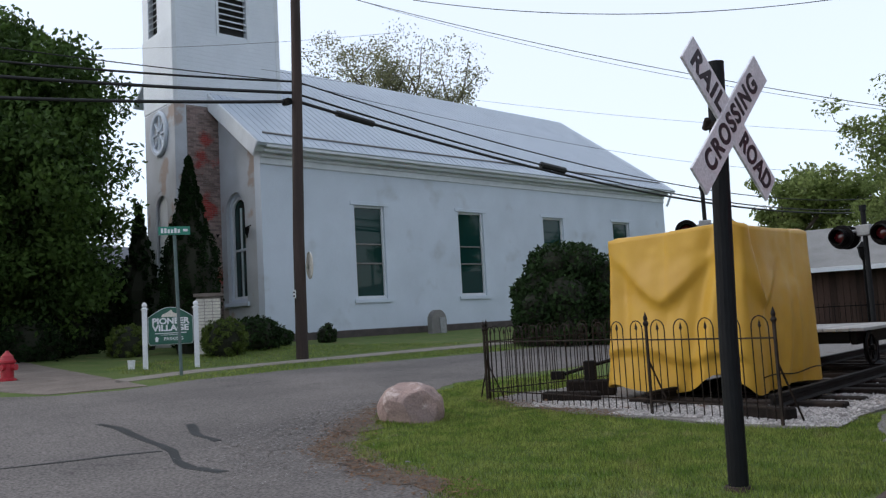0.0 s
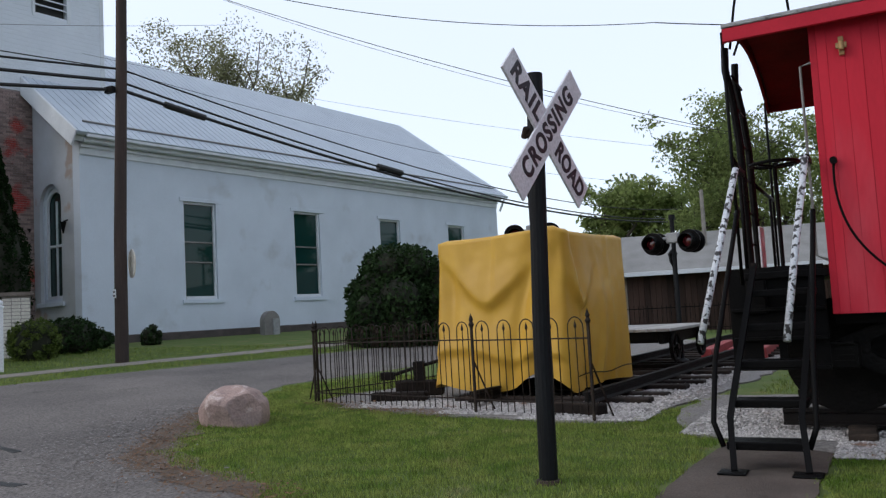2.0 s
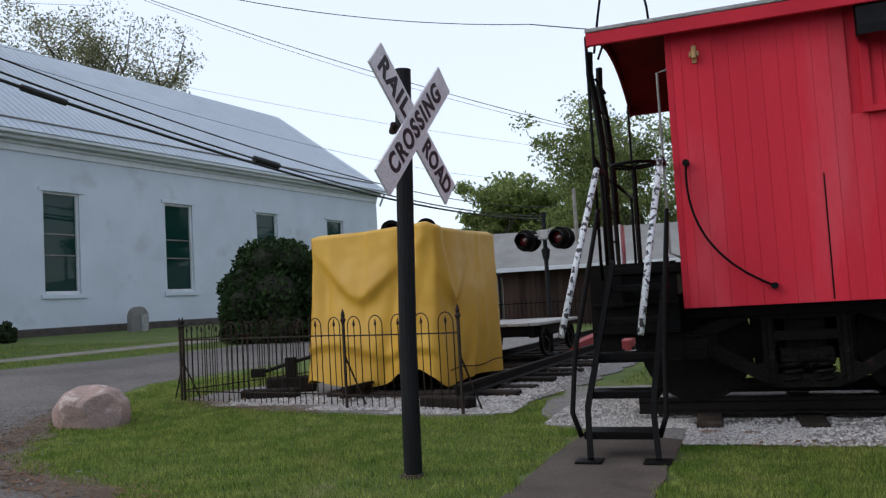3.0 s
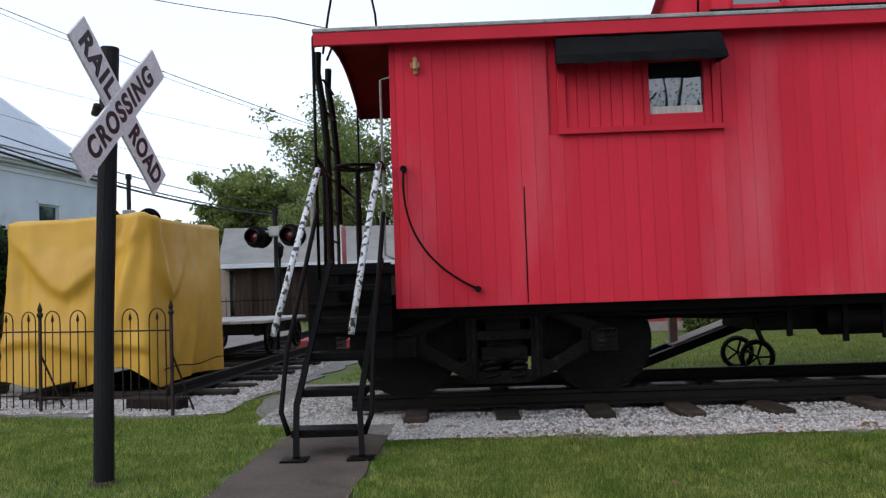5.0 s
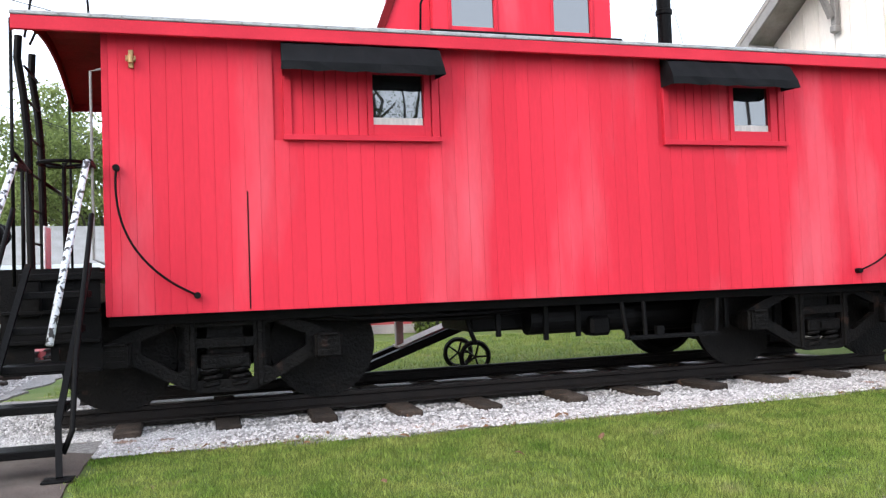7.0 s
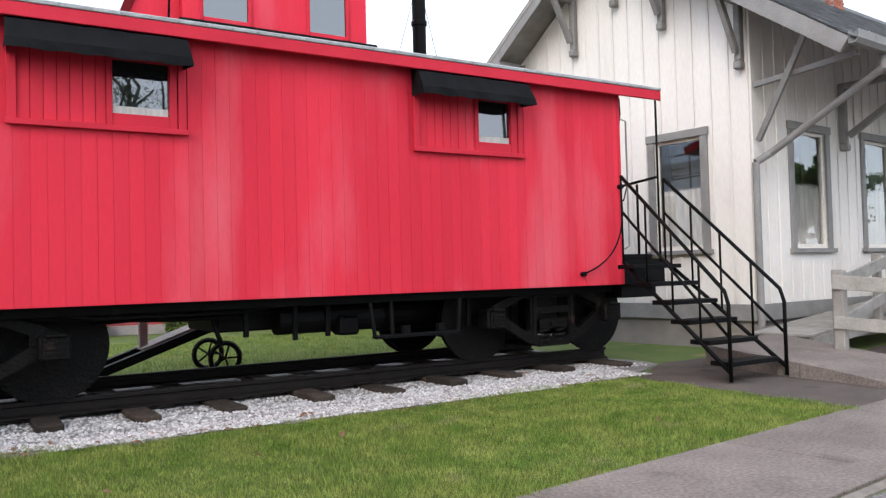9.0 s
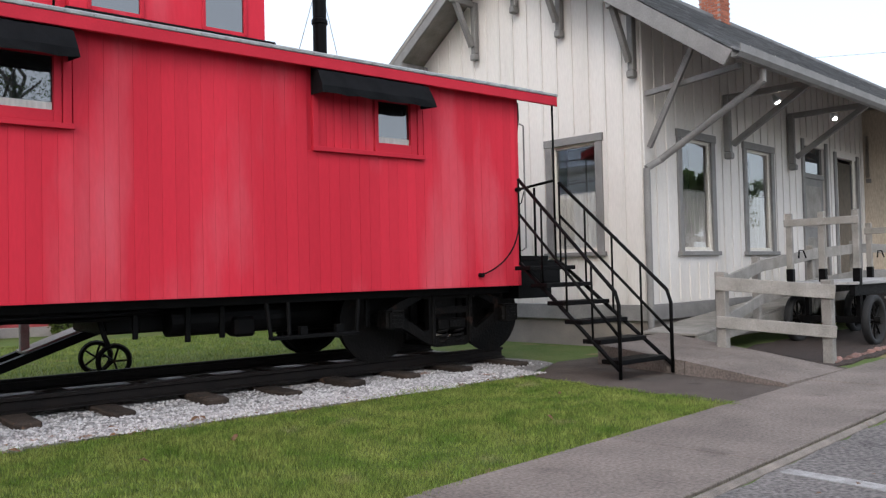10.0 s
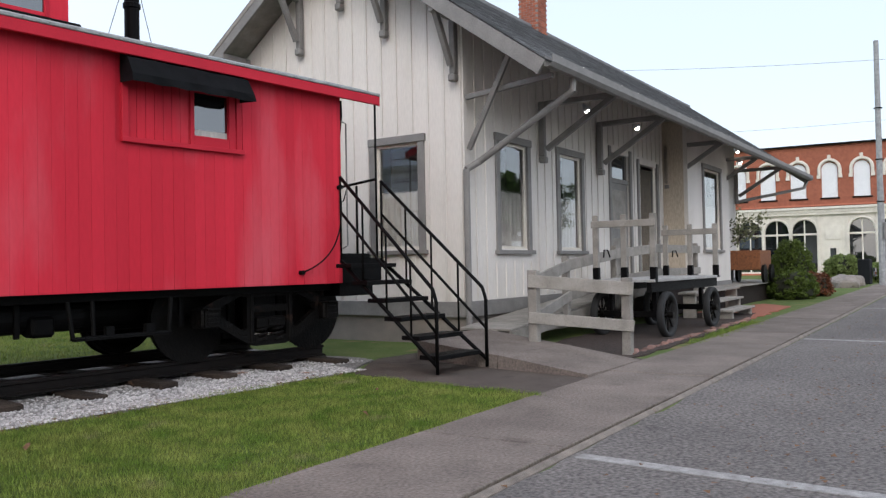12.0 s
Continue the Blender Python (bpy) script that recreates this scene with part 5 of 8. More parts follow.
def sash_window(parent, w, m, frame_m, skew=0.0):
    """w: x0, x1, z0, z1 in the wall's own plane; m carries the plane into the parent (outside is -y)."""
    x0, x1, z0, z1 = w
    win = new("window")
    win.parent = parent
    win.matrix_local = m
    bm = bmesh.new()
    t = 0.125
    bm_box(bm, x0 - t, x0, -0.035, 0.02, z0 - 0.02, z1)
    bm_box(bm, x1, x1 + t, -0.035, 0.02, z0 - 0.02, z1)
    bm_box(bm, x0 - t - 0.02, x1 + t + 0.02, -0.045, 0.02, z1 + 0.001, z1 + t)
    part("window_frame", bm, frame_m, win, bevel=0.006)
    box_part("window_sill", x0 - t - 0.04, x1 + t + 0.04, -0.08, 0.02, z0 - 0.09, z0 - 0.021, frame_m, win)
    bm = bmesh.new()
    s = 0.045
    for a, b, c, d in ((x0, x0 + s, z0, z1), (x1 - s, x1, z0, z1), (x0 + s, x1 - s, z0, z0 + s), (x0 + s, x1 - s, z1 - s, z1)):
        bm_box(bm, a, b, 0.03, 0.07, c, d)
    part("sash", bm, M_CREAM, win, bevel=0.004)
    # skew turns the pane to fit the camera's view: its reflection then clears the red caboose
    bm = bmesh.new()
    for v in bm_box(bm, x0 + s, x1 - s, 0.048, 0.054, z0 + s, z1 - s):
        v.co.y += skew * (v.co.x - (x0 + x1) / 2)
    pane = part("pane", bm, M_CLEAR, win)
    pane.visible_shadow = False
    # cafe curtain with soft folds over the lower part, dark panel behind in place of the unlit room
    zc = z0 + (z1 - z0) * 0.54
    bm = bmesh.new()
    cols = 28
    row0 = [bm.verts.new((x0 + s + (x1 - x0 - 2 * s) * k / cols, 0.11 + 0.018 * math.sin(k * 1.35), z0 + s)) for k in range(cols + 1)]
    row1 = [bm.verts.new((v.co.x, 0.10 + 0.012 * math.sin(k * 1.35), zc + 0.006 * math.sin(k * 0.9))) for k, v in enumerate(row0)]
    for k in range(cols):
        bm.faces.new((row0[k], row0[k + 1], row1[k + 1], row1[k]))
    part("curtain", bm, M_CURTAIN, win, "pale half curtain behind the glass", smooth=True)
    box_part("curtain_rod", x0 + s, x1 - s, 0.092, 0.104, zc, zc + 0.02, M_GREY_TRIM, win, "", 0)
    box_part("room_back", x0, x1, 0.40, 0.42, z0, z1, M_UNLIT_INSIDE, win, "panel painted dark for the unlit room behind the glass", 0)
    return win


for w in F_WIN:
    sash_window(front, w, Matrix(), M_GREY_TRIM)
sash_window(gable, GW, pose(0.12, 0, 0, 0, 0, 90) @ pose(0, 0.12, 0) @ pose(0, 0, 0, 0, 0, 180) @ Matrix.Diagonal((-1, 1, 1, 1)), M_GREY_TRIM, 0.055)
sash_window(depot, (10.75, 12.30, 1.52, 3.62), pose(0, BV, 0), M_GREY_TRIM)
# doors
dr = new("door")
dr.parent = front
box_part("door_leaf", DOOR[0], DOOR[1], 0.05, 0.09, DOOR[2], 2.95, M_GREY_TRIM, dr)
box_part("transom_pane", DOOR[0], DOOR[1], 0.06, 0.066, 3.05, DOOR[3], M_GLASS, dr, "", 0)
box_part("transom_bar", DOOR[0], DOOR[1], 0.02, 0.10, 2.95, 3.05, M_GREY_TRIM, dr)
for k in (0, 1):
    box_part("door_panel", DOOR[0] + 0.15, DOOR[1] - 0.15, 0.035, 0.052, 0.95 + k * 1.0, 1.75 + k * 1.05, M_GREY_WOOD, dr)
for a, b in ((DOOR[0] - 0.12, DOOR[0]), (DOOR[1], DOOR[1] + 0.12)):
    box_part("door_frame", a, b, -0.035, 0.02, DOOR[2], DOOR[3] + 0.12, M_GREY_TRIM, dr)
d2 = new("door")
d2.parent = front
box_part("pane", WIN3[0] + 0.2, WIN3[1] - 0.12, 0.05, 0.056, WIN3[2], WIN3[3] - 0.1, M_GLASS, d2, "dark glass in the door", 0)
for a, b in ((WIN3[0], WIN3[0] + 0.2), (WIN3[1] - 0.12, WIN3[1])):
    box_part("door_stile", a, b, 0.03, 0.08, WIN3[2], WIN3[3], M_CREAM, d2)
for a, b in ((WIN3[0] - 0.12, WIN3[0]), (WIN3[1], WIN3[1] + 0.12)):
    box_part("door_frame", a, b, -0.035, 0.02, WIN3[2], WIN3[3] + 0.1, M_GREY_TRIM, d2)
# roof: decks, courses of shingles, rakes, gutter
RU0, RU1 = -0.70, 19.6
NC = 33
rlen = (RIDGE_V - EAVE_V) * math.sqrt(1 + SLOPE ** 2)
ang = math.degrees(math.atan(SLOPE))
for side in (0, 1):
    mroof = pose(0, EAVE_V, EAVE_Z, ang, 0, 0) if side == 0 else pose(0, 2 * RIDGE_V - EAVE_V, EAVE_Z, 0, 0, 180) @ pose(-(RU0 + RU1), 0, 0, ang, 0, 0)
    rf = new("roof_slope")
    rf.parent = depot
    rf.matrix_local = mroof
    box_part("roof_deck", RU0, RU1, 0, rlen, -0.06, 0.0, M_GREY_WOOD, rf, "", 0)
    if side == 0:
        rndr = random.Random(4)
        bm = bmesh.new()
        for c in range(NC):
            y = c * rlen / NC
            x = RU0 - 0.03 - rndr.random() * 0.3
            while x < RU1 + 0.03:
                x2 = x + 0.30
                a, b = max(x, RU0 - 0.03), min(x2 - 0.006, RU1 + 0.03)
                if b > a:
                    dz = rndr.uniform(0, 0.004)
                    vs = [bm.verts.new(p) for p in ((a, y - 0.015, 0.016 + dz), (b, y - 0.015, 0.016 + dz), (b, y + rlen / NC + 0.02, 0.004), (a, y + rlen / NC + 0.02, 0.004), (a, y - 0.015, 0.002), (b, y - 0.015, 0.002))]
                    bm.faces.new(vs[:4])
                    bm.faces.new((vs[4], vs[5], vs[1], vs[0]))
                x = x2
        tagged(part("shingles", bm, M_SHINGLE, rf, "grey asphalt shingles in courses"), kind="stuff")
    else:
        box_part("shingles", RU0, RU1, 0, rlen, 0.002, 0.014, M_SHINGLE, rf, "", 0)
    for xx in (RU0, RU1 - 0.04):
        box_part("rake_board", xx - 0.02, xx + 0.03, -0.02, rlen, -0.22, -0.005, M_GREY_TRIM, rf, "pale grey barge board", 0.006)
box_part("ridge_cap", RU0, RU1, RIDGE_V - 0.1, RIDGE_V + 0.1, EAVE_Z + SLOPE * (RIDGE_V - EAVE_V) - 0.05, EAVE_Z + SLOPE * (RIDGE_V - EAVE_V) + 0.03, M_SHINGLE, depot)
bm = bmesh.new()
gp = [(-0.11, 0.06), (-0.11, -0.04), (-0.07, -0.09), (0.0, -0.09), (0.0, 0.05)]
for (a, b), (c, d) in zip(gp, gp[1:]):
    bm.faces.new([bm.verts.new(p) for p in ((RU0, EAVE_V + a, EAVE_Z + b), (RU1, EAVE_V + a, EAVE_Z + b), (RU1, EAVE_V + c, EAVE_Z + d), (RU0, EAVE_V + c, EAVE_Z + d))])
bmesh.ops.remove_doubles(bm, verts=bm.verts, dist=1e-4)
bmesh.ops.solidify(bm, geom=list(bm.faces), thickness=0.008)
gut = part("gutter", bm, M_GREY_TRIM, depot, "grey metal eaves gutter")
me = box_mesh("gutter_strap", 0.03, 0.10, 0.02, M_CREAM, 0.003)
for k in range(26):
    piece("gutter_strap", me, gut, pose(RU0 + 0.3 + k * 0.75, EAVE_V - 0.11, EAVE_Z + 0.055))
bm = bmesh.new()
for p, q in (((0.25, -1.72, 3.72), (0.12, -0.2, 2.80)), ((0.12, -0.2, 2.80), (-0.06, -0.08, 2.68)), ((-0.06, -0.08, 2.68), (-0.06, -0.08, 0.15))):
    bm_cyl(bm, p, q, 0.052, n=12)
bm_cyl(bm, (0.25, -1.72, 3.90), (0.25, -1.72, 3.70), 0.05)
part("downspout", bm, M_GREY_TRIM, depot, "grey round downspout with an elbow")
bm = bmesh.new()
bm_cyl(bm, (RU1 - 0.15, -1.72, 3.92), (RU1 - 0.25, -1.6, 3.62), 0.05)
bm_cyl(bm, (RU1 - 0.25, -1.6, 3.62), (DL + 0.05, -0.1, 3.1), 0.05)
part("downspout", bm, M_GREY_TRIM, depot)


# timber eaves brackets
def bracket(parent, m, reach, drop, label=""):
    br = new("eaves_bracket")
    br.parent = parent
    br.matrix_local = m
    box_part("wall_post", -0.05, 0.05, -0.11, 0.0, -drop, 0.0, M_GREY_TRIM, br, bevel=0.012)
    box_part("arm", -0.045, 0.045, -reach, -0.112, -0.10, 0.0, M_GREY_TRIM, br, bevel=0.01)
    bm = bmesh.new()
    L = math.hypot(reach - 0.2, drop - 0.22)
    bm_box(bm, -0.04, 0.04, -0.05, 0.05, 0, L, pose(0, -0.14, -drop + 0.12) @ pose(0, 0, 0, math.degrees(math.atan2(reach - 0.28, drop - 0.22)), 0, 0))
    part("brace", bm, M_GREY_TRIM, br, bevel=0.008)
    box_part("foot_block", -0.06, 0.06, -0.14, 0.0, -drop - 0.12, -drop - 0.002, M_GREY_TRIM, br, bevel=0.02)


for u in (2.55, 5.20, 9.45, 13.15, 16.4):
    bracket(depot, pose(u, -0.03, 4.12 if u > 1 else 4.1), 1.5, 0.98)
for vv, zb in ((0.10, 4.08), (1.42, 4.98), (2.35, 5.6), (3.28, 4.98), (4.60, 4.08)):
    bracket(depot, pose(-0.03, vv, zb + 1.0, 0, 0, -90), 0.66, 0.92)
for u in (0.04,):
    br = new("corner_brace")
    br.parent = depot
    bm = bmesh.new()
    bm_cyl(bm, (u, -0.05, 3.80), (u - 0.3, -1.65, 3.86), 0.05, n=4)
    bm_cyl(bm, (u, -0.08, 3.0), (u - 0.35, -1.05, 4.35), 0.05, n=4)
    part("diagonal", bm, M_GREY_TRIM, br)
# chimney
ch = new("chimney")
ch.parent = depot
ch.location, ch.scale = (7.1 * 0.3, RIDGE_V * 0.3, 6.6 * 0.22), (0.7, 0.7, 0.78)
box_part("stack", 6.75, 7.45, RIDGE_V - 0.35, RIDGE_V + 0.35, 6.4, 8.0, M_MORTAR, ch, bevel=0)
bme = box_mesh("brick", 0.20, 0.02, 0.062, M_BRICK, 0.004)
bme2 = box_mesh("brick", 0.02, 0.20, 0.062, M_BRICK, 0.004)
for c in range(16):
    z = 6.75 + c * 0.075
    for k in range(3):
        piece("brick", bme, ch, pose(6.75 + 0.02 + k * 0.222 + (0.1 if c % 2 else 0) - 0.05, RIDGE_V - 0.367, z))
        piece("brick", bme2, ch, pose(6.733, RIDGE_V - 0.33 + k * 0.222 + (0.1 if c % 2 else 0) - 0.05, z))
# lit lamps under the eaves
for k, (u, vv, z) in enumerate(((3.0, -0.75, 3.97), (5.55, -0.75, 4.0), (13.0, -0.95, 4.28), (13.3, -0.95, 4.0))):
    lp = thing("eaves_lamp", DEP @ pose(u, vv, z), "small lit floodlight under the depot eaves", "lamp", "eaves lamps")
    bm = bmesh.new()
    bm_lathe(bm, [(0.03, 0.12), (0.04, 0.06), (0.075, 0.02), (0.08, -0.03)], 14, pose(0, 0, 0, -30, 0, 0))
    part("housing", bm, M_WHITE, lp, smooth=True)
    bm = bmesh.new()
    bmesh.ops.create_uvsphere(bm, u_segments=12, v_segments=8, radius=0.048, matrix=pose(0, -0.015, -0.035))
    part("bulb", bm, lampglow, lp, "glowing white bulb", smooth=True)


# ---- the church ----
CHM = pose(CH_C.x, CH_C.y, 0, 0, 0, 81.7)
church = thing("church", CHM, "old pale blue-grey stucco church with a white sided bell tower", "church")
CLN, CWD, CB, CE = 24.55, 14.0, 0.45, 7.42
CW_WIN = [(3.86, 5.26), (9.15, 10.60), (14.49, 15.94), (19.82, 21.25)]
bm = bmesh.new()
bm_plate(bm, rect(0, CLN, CB, CE), [rect(a, b, 2.17, 5.66) for a, b in CW_WIN], 0.4, pose(0, 0, 0))
part("side_wall", bm, M_STUCCO, church)
bm = bmesh.new()
bm_box(bm, 0, CLN, CWD - 5.0, CWD - 4.6, CB, CE + 0.72 * 4.6)
part("side_wall", bm, M_STUCCO, church)
gab = [(0.402, CB), (CWD - 4.6, CB), (CWD - 4.6, CE + 0.72 * 4.6), (CWD / 2, CE + 0.72 * CWD / 2), (0.402, CE + 0.72 * 0.402)]
GWIN = arch(1.15, 2.50, 2.25, 6.15)
bm = bmesh.new()
bm_plate(bm, gab, [GWIN], 0.4, pose(0.4, 0, 0, 0, 0, 90))
part("gable_wall", bm, M_STUCCO_OLD, church, "gable wall with flaking stucco")
bm = bmesh.new()
bm_plate(bm, gab, [], 0.4, pose(CLN, 0, 0, 0, 0, 90))
part("gable_wall", bm, M_STUCCO, church)
box_part("plinth", -0.06, CLN, -0.09, -0.001, CB, 1.06, M_PLINTH, church, "dark stone plinth", 0.03)
for a, b in CW_WIN:
    w = new("window")
    w.parent = church
    box_part("pane", a + 0.06, b - 0.06, 0.16, 0.17, 2.2, 5.62, M_GLASS_GREEN, w, "dark green reflecting glass", 0)
    for x0, x1, z0, z1 in ((a, a + 0.07, 2.17, 5.66), (b - 0.07, b, 2.17, 5.66), (a + 0.07, b - 0.07, 5.58, 5.66), (a + 0.07, b - 0.07, 2.17, 2.28)):
        box_part("frame_bar", x0, x1, 0.08, 0.2, z0, z1, M_GREY_TRIM if x0 == a else M_TRIM_WHITE, w)
    for z in (4.22, 3.50):
        box_part("meeting_rail", a + 0.07, b - 0.07, 0.11, 0.19, z - 0.025, z + 0.025, M_GREY_TRIM, w)
    box_part("window_sill", a - 0.15, b + 0.22, -0.06, 0.1, 2.02, 2.165, M_STUCCO, w)
    box_part("lintel", a - 0.18, b + 0.22, -0.03, 0.05, 5.662, 5.80, M_STUCCO, w)
    box_part("curtain", a + 0.2, a + 0.2 + 0.8 * (b - a - 0.3), 0.22, 0.23, 3.55, 3.85, M_CURTAIN, w, "pale objects behind the glass", 0)
gw = new("arched_window")
gw.parent = church
gm = pose(0.4, 0, 0, 0, 0, 90)
for k, (o, i, t0, mt) in enumerate(((arch(1.15, 2.5, 2.25, 6.15), arch(1.27, 2.38, 2.36, 6.02), 0.14, M_STUCCO), (arch(1.27, 2.38, 2.36, 6.02), arch(1.36, 2.29, 2.45, 5.9), 0.10, M_TRIM_WHITE))):
    bm = bmesh.new()
    bm_plate(bm, o, [i], 0.06, gm @ pose(0, 0.22 - 0.05 * k, 0))
    part("arch_frame", bm, mt, gw)
bm = bmesh.new()
bm_plate(bm, arch(1.34, 2.31, 2.44, 5.92), [], 0.01, gm @ pose(0, 0.14, 0))
part("pane", bm, M_GLASS_GREEN, gw)
for z in (4.1,):
    box_part("transom", 0.2, 0.27, 1.36, 2.29, z - 0.04, z + 0.04, M_TRIM_WHITE, gw)
box_part("mullion", 0.2, 0.26, 1.80, 1.86, 2.45, 5.6, M_TRIM_WHITE, gw)
box_part("window_sill", -0.08, 0.05, 1.0, 2.65, 2.10, 2.245, M_STUCCO, gw)
for yy in (0.75, 2.95):
    lp = new("wall_sconce")
    lp.parent = church
    bm = bmesh.new()
    bm_lathe(bm, [(0.02, -0.35), (0.10, 0.0), (0.12, 0.02)], 8, pose(-0.16, yy, 4.75))
    bm_cyl(bm, (-0.16, yy, 4.78), (0.0, yy, 4.85), 0.025, n=6)
    part("torch", bm, M_BLACK, lp, "dark iron wall sconce")
# cornice and roof
for nm, y0, y1, z0, z1 in (("frieze_board", -0.05, -0.001, 6.86, 7.42), ("cornice", -0.36, -0.001, 7.22, 7.42), ("cornice_moulding", -0.52, -0.362, 7.34, 7.50), ("bed_moulding", -0.12, -0.052, 7.08, 7.22)):
    box_part(nm, -0.02, CLN + 0.02, y0, y1, z0, z1, M_TRIM_WHITE, church, bevel=0.03)
CS = 0.72
crl = (CWD / 2 + 0.55) * math.sqrt(1 + CS * CS)
cang = math.degrees(math.atan(CS))
for side in (0, 1):
    rs = new("roof_slope")
    rs.parent = church
    rs.matrix_local = pose(0, -0.55, CE + 0.07, cang, 0, 0) if side == 0 else pose(CLN, CWD + 0.55, CE + 0.07, 0, 0, 180) @ pose(0, 0, 0, cang, 0, 0)
    rs0 = 0.0 if side == 0 else 4.9 * math.sqrt(1 + CS * CS)
    box_part("roof_sheet", -0.35, CLN + 0.45, rs0, crl, -0.12, 0.0, M_METAL_ROOF, rs, bevel=0)
    if side == 0:
        seam = box_mesh("roof_seam", 0.022, crl, 0.018, M_METAL_ROOF, 0.004)
        for k in range(82):
            piece("roof_seam", seam, rs, pose(-0.3 + k * 0.305, 0, 0.001))
        box_part("snow_guard", 0.2, CLN, 0.8, 0.86, 0.002, 0.06, M_GREY_TRIM, rs, "dark snow rail along the eave")
    box_part("rake_board", -0.40, -0.34, rs0, crl, -0.55, 0.02, M_TRIM_WHITE, rs, "white raking cornice", 0.03)
    box_part("rake_moulding", -0.34, -0.0, rs0 + 0.1, crl, -0.40, -0.125, M_TRIM_WHITE, rs, bevel=0.03)
bm = bmesh.new()
bm_cyl(bm, (CLN + 0.2, -0.45, 7.35), (CLN + 0.2, -0.1, 6.7), 0.06, n=8)
part("downspout", bm, M_TRIM_WHITE, church)
# bell tower
tower = new("bell_tower")
tower.parent = church
TX0, TX1, TY0, TY1 = -1.67, 2.67, 2.90, 5.45
bm = bmesh.new()
bm_plate(bm, rect(TY0, TY1, CB, 9.45), [arch(3.55, 4.80, CB + 0.75, 6.45)], 0.45, pose(TX0 + 0.45, 0, 0, 0, 0, 90))
bm_box(bm, TX0 + 0.452, -0.36, TY0, TY0 + 0.35, CB, 9.45)
bm_box(bm, TX0 + 0.452, 0.0, TY1 - 0.35, TY1, CB, 9.45)
part("tower_base", bm, M_STUCCO_OLD, tower, "flaking stucco tower base")
bm = bmesh.new()
bm_box(bm, -1.22, -0.001, TY0 - 0.012, TY0 + 0.05, 1.4, 9.44)
bk = part("exposed_brick", bm, M_MORTAR, tower, "patch of bare worn brick")
bm = bmesh.new()
rndb = random.Random(17)
for c in range(104):
    x = -1.20 - (0.11 if c % 2 else 0)
    while x < -0.03:
        a, b = max(x, -1.21), min(x + 0.205, -0.006)
        if b - a > 0.03:
            bm_box(bm, a, b, TY0 - 0.026 - rndb.uniform(0, 0.008), TY0 - 0.012, 1.45 + c * 0.0765, 1.515 + c * 0.0765)
        x += 0.218
tagged(part("bricks", bm, M_OLD_BRICK, bk, "small weathered bricks"), kind="stuff")
bm = bmesh.new()
bm_plate(bm, rect(TX0, TX1, 9.45, 17.5), [rect(0.15, 1.30, 12.35, 15.6)], 0.2, pose(0, TY0, 0))
bm_plate(bm, rect(TY0 + 0.202, TY1, 9.45, 17.5), [rect(4.15, 4.95, 12.35, 15.6)], 0.2, pose(TX0 + 0.2, 0, 0, 0, 0, 90))
bm_box(bm, TX0 + 0.202, TX1, TY1 - 0.2, TY1, 9.45, 17.5)
bm_box(bm, TX1 - 0.2, TX1, TY0 + 0.202, TY1 - 0.202, 9.45, 17.5)
shaft = part("tower_shaft", bm, M_SIDING_WHITE, tower)
lap = box_mesh("siding_board", TX1 - TX0 + 0.02, 0.02, 0.15, M_SIDING_WHITE, 0.005)
lapf = box_mesh("siding_board", 0.02, TY1 - TY0 + 0.02, 0.15, M_SIDING_WHITE, 0.005)
lapa = box_mesh("siding_board", 0.15 - TX0 - 0.12, 0.02, 0.15, M_SIDING_WHITE, 0.005)
lapb = box_mesh("siding_board", TX1 - 1.42, 0.02, 0.15, M_SIDING_WHITE, 0.005)
for c in range(51):
    z = 9.50 + c * 0.155
    tilt = pose(0, 0, 0, 4.5, 0, 0)
    if 12.2 < z < 15.7:
        piece("siding_board", lapa, shaft, pose(TX0 - 0.01, TY0 - 0.024, z) @ tilt)
        piece("siding_board", lapb, shaft, pose(1.42, TY0 - 0.024, z) @ tilt)
    else:
        piece("siding_board", lap, shaft, pose(TX0 - 0.01, TY0 - 0.024, z) @ tilt)
    if not 12.2 < z < 15.7:
        piece("siding_board", lapf, shaft, pose(TX0 - 0.024, TY0 - 0.01, z, 0, -4.5, 0))
for x in (TX0, TX1 - 0.10):
    box_part("corner_board", x - 0.03, x + 0.13, TY0 - 0.045, TY0 - 0.03, 9.45, 17.5, M_TRIM_WHITE, tower)
lv = new("louvre")
lv.parent = tower
slat = box_mesh("slat", 1.15, 0.16, 0.02, M_TRIM_WHITE, 0.004)
for k in range(13):
    piece("slat", slat, lv, pose(0.15, TY0 + 0.02, 12.62 + k * 0.235, 38, 0, 0))
# Backing plate painted dark for the lack of light inside.
box_part("louvre_back", 0.15, 1.30, TY0 + 0.21, TY0 + 0.23, 12.35, 15.6, M_UNLIT_INSIDE, lv, "panel painted dark for the unlit belfry", 0)
for a, b in ((0.05, 0.15), (1.30, 1.42)):
    box_part("louvre_frame", a, b, TY0 - 0.05, TY0 + 0.02, 12.2, 15.7, M_TRIM_WHITE, lv)
lv = new("louvre")
lv.parent = tower
slat = box_mesh("slat", 0.16, 0.8, 0.02, M_TRIM_WHITE, 0.004)
for k in range(13):
    piece("slat", slat, lv, pose(TX0 + 0.02, 4.15, 12.62 + k * 0.235, 0, -38, 0))
box_part("louvre_back", TX0 + 0.21, TX0 + 0.23, 4.15, 4.95, 12.35, 15.6, M_UNLIT_INSIDE, lv, "", 0)
rose = new("rose_window")
rose.parent = tower
bm = bmesh.new()
bm_tube(bm, [(TX0 - 0.03, 4.12 + 0.62 * math.cos(2 * math.pi * k / 28), 8.55 + 0.75 * math.sin(2 * math.pi * k / 28)) for k in range(29)], 0.10, 6)
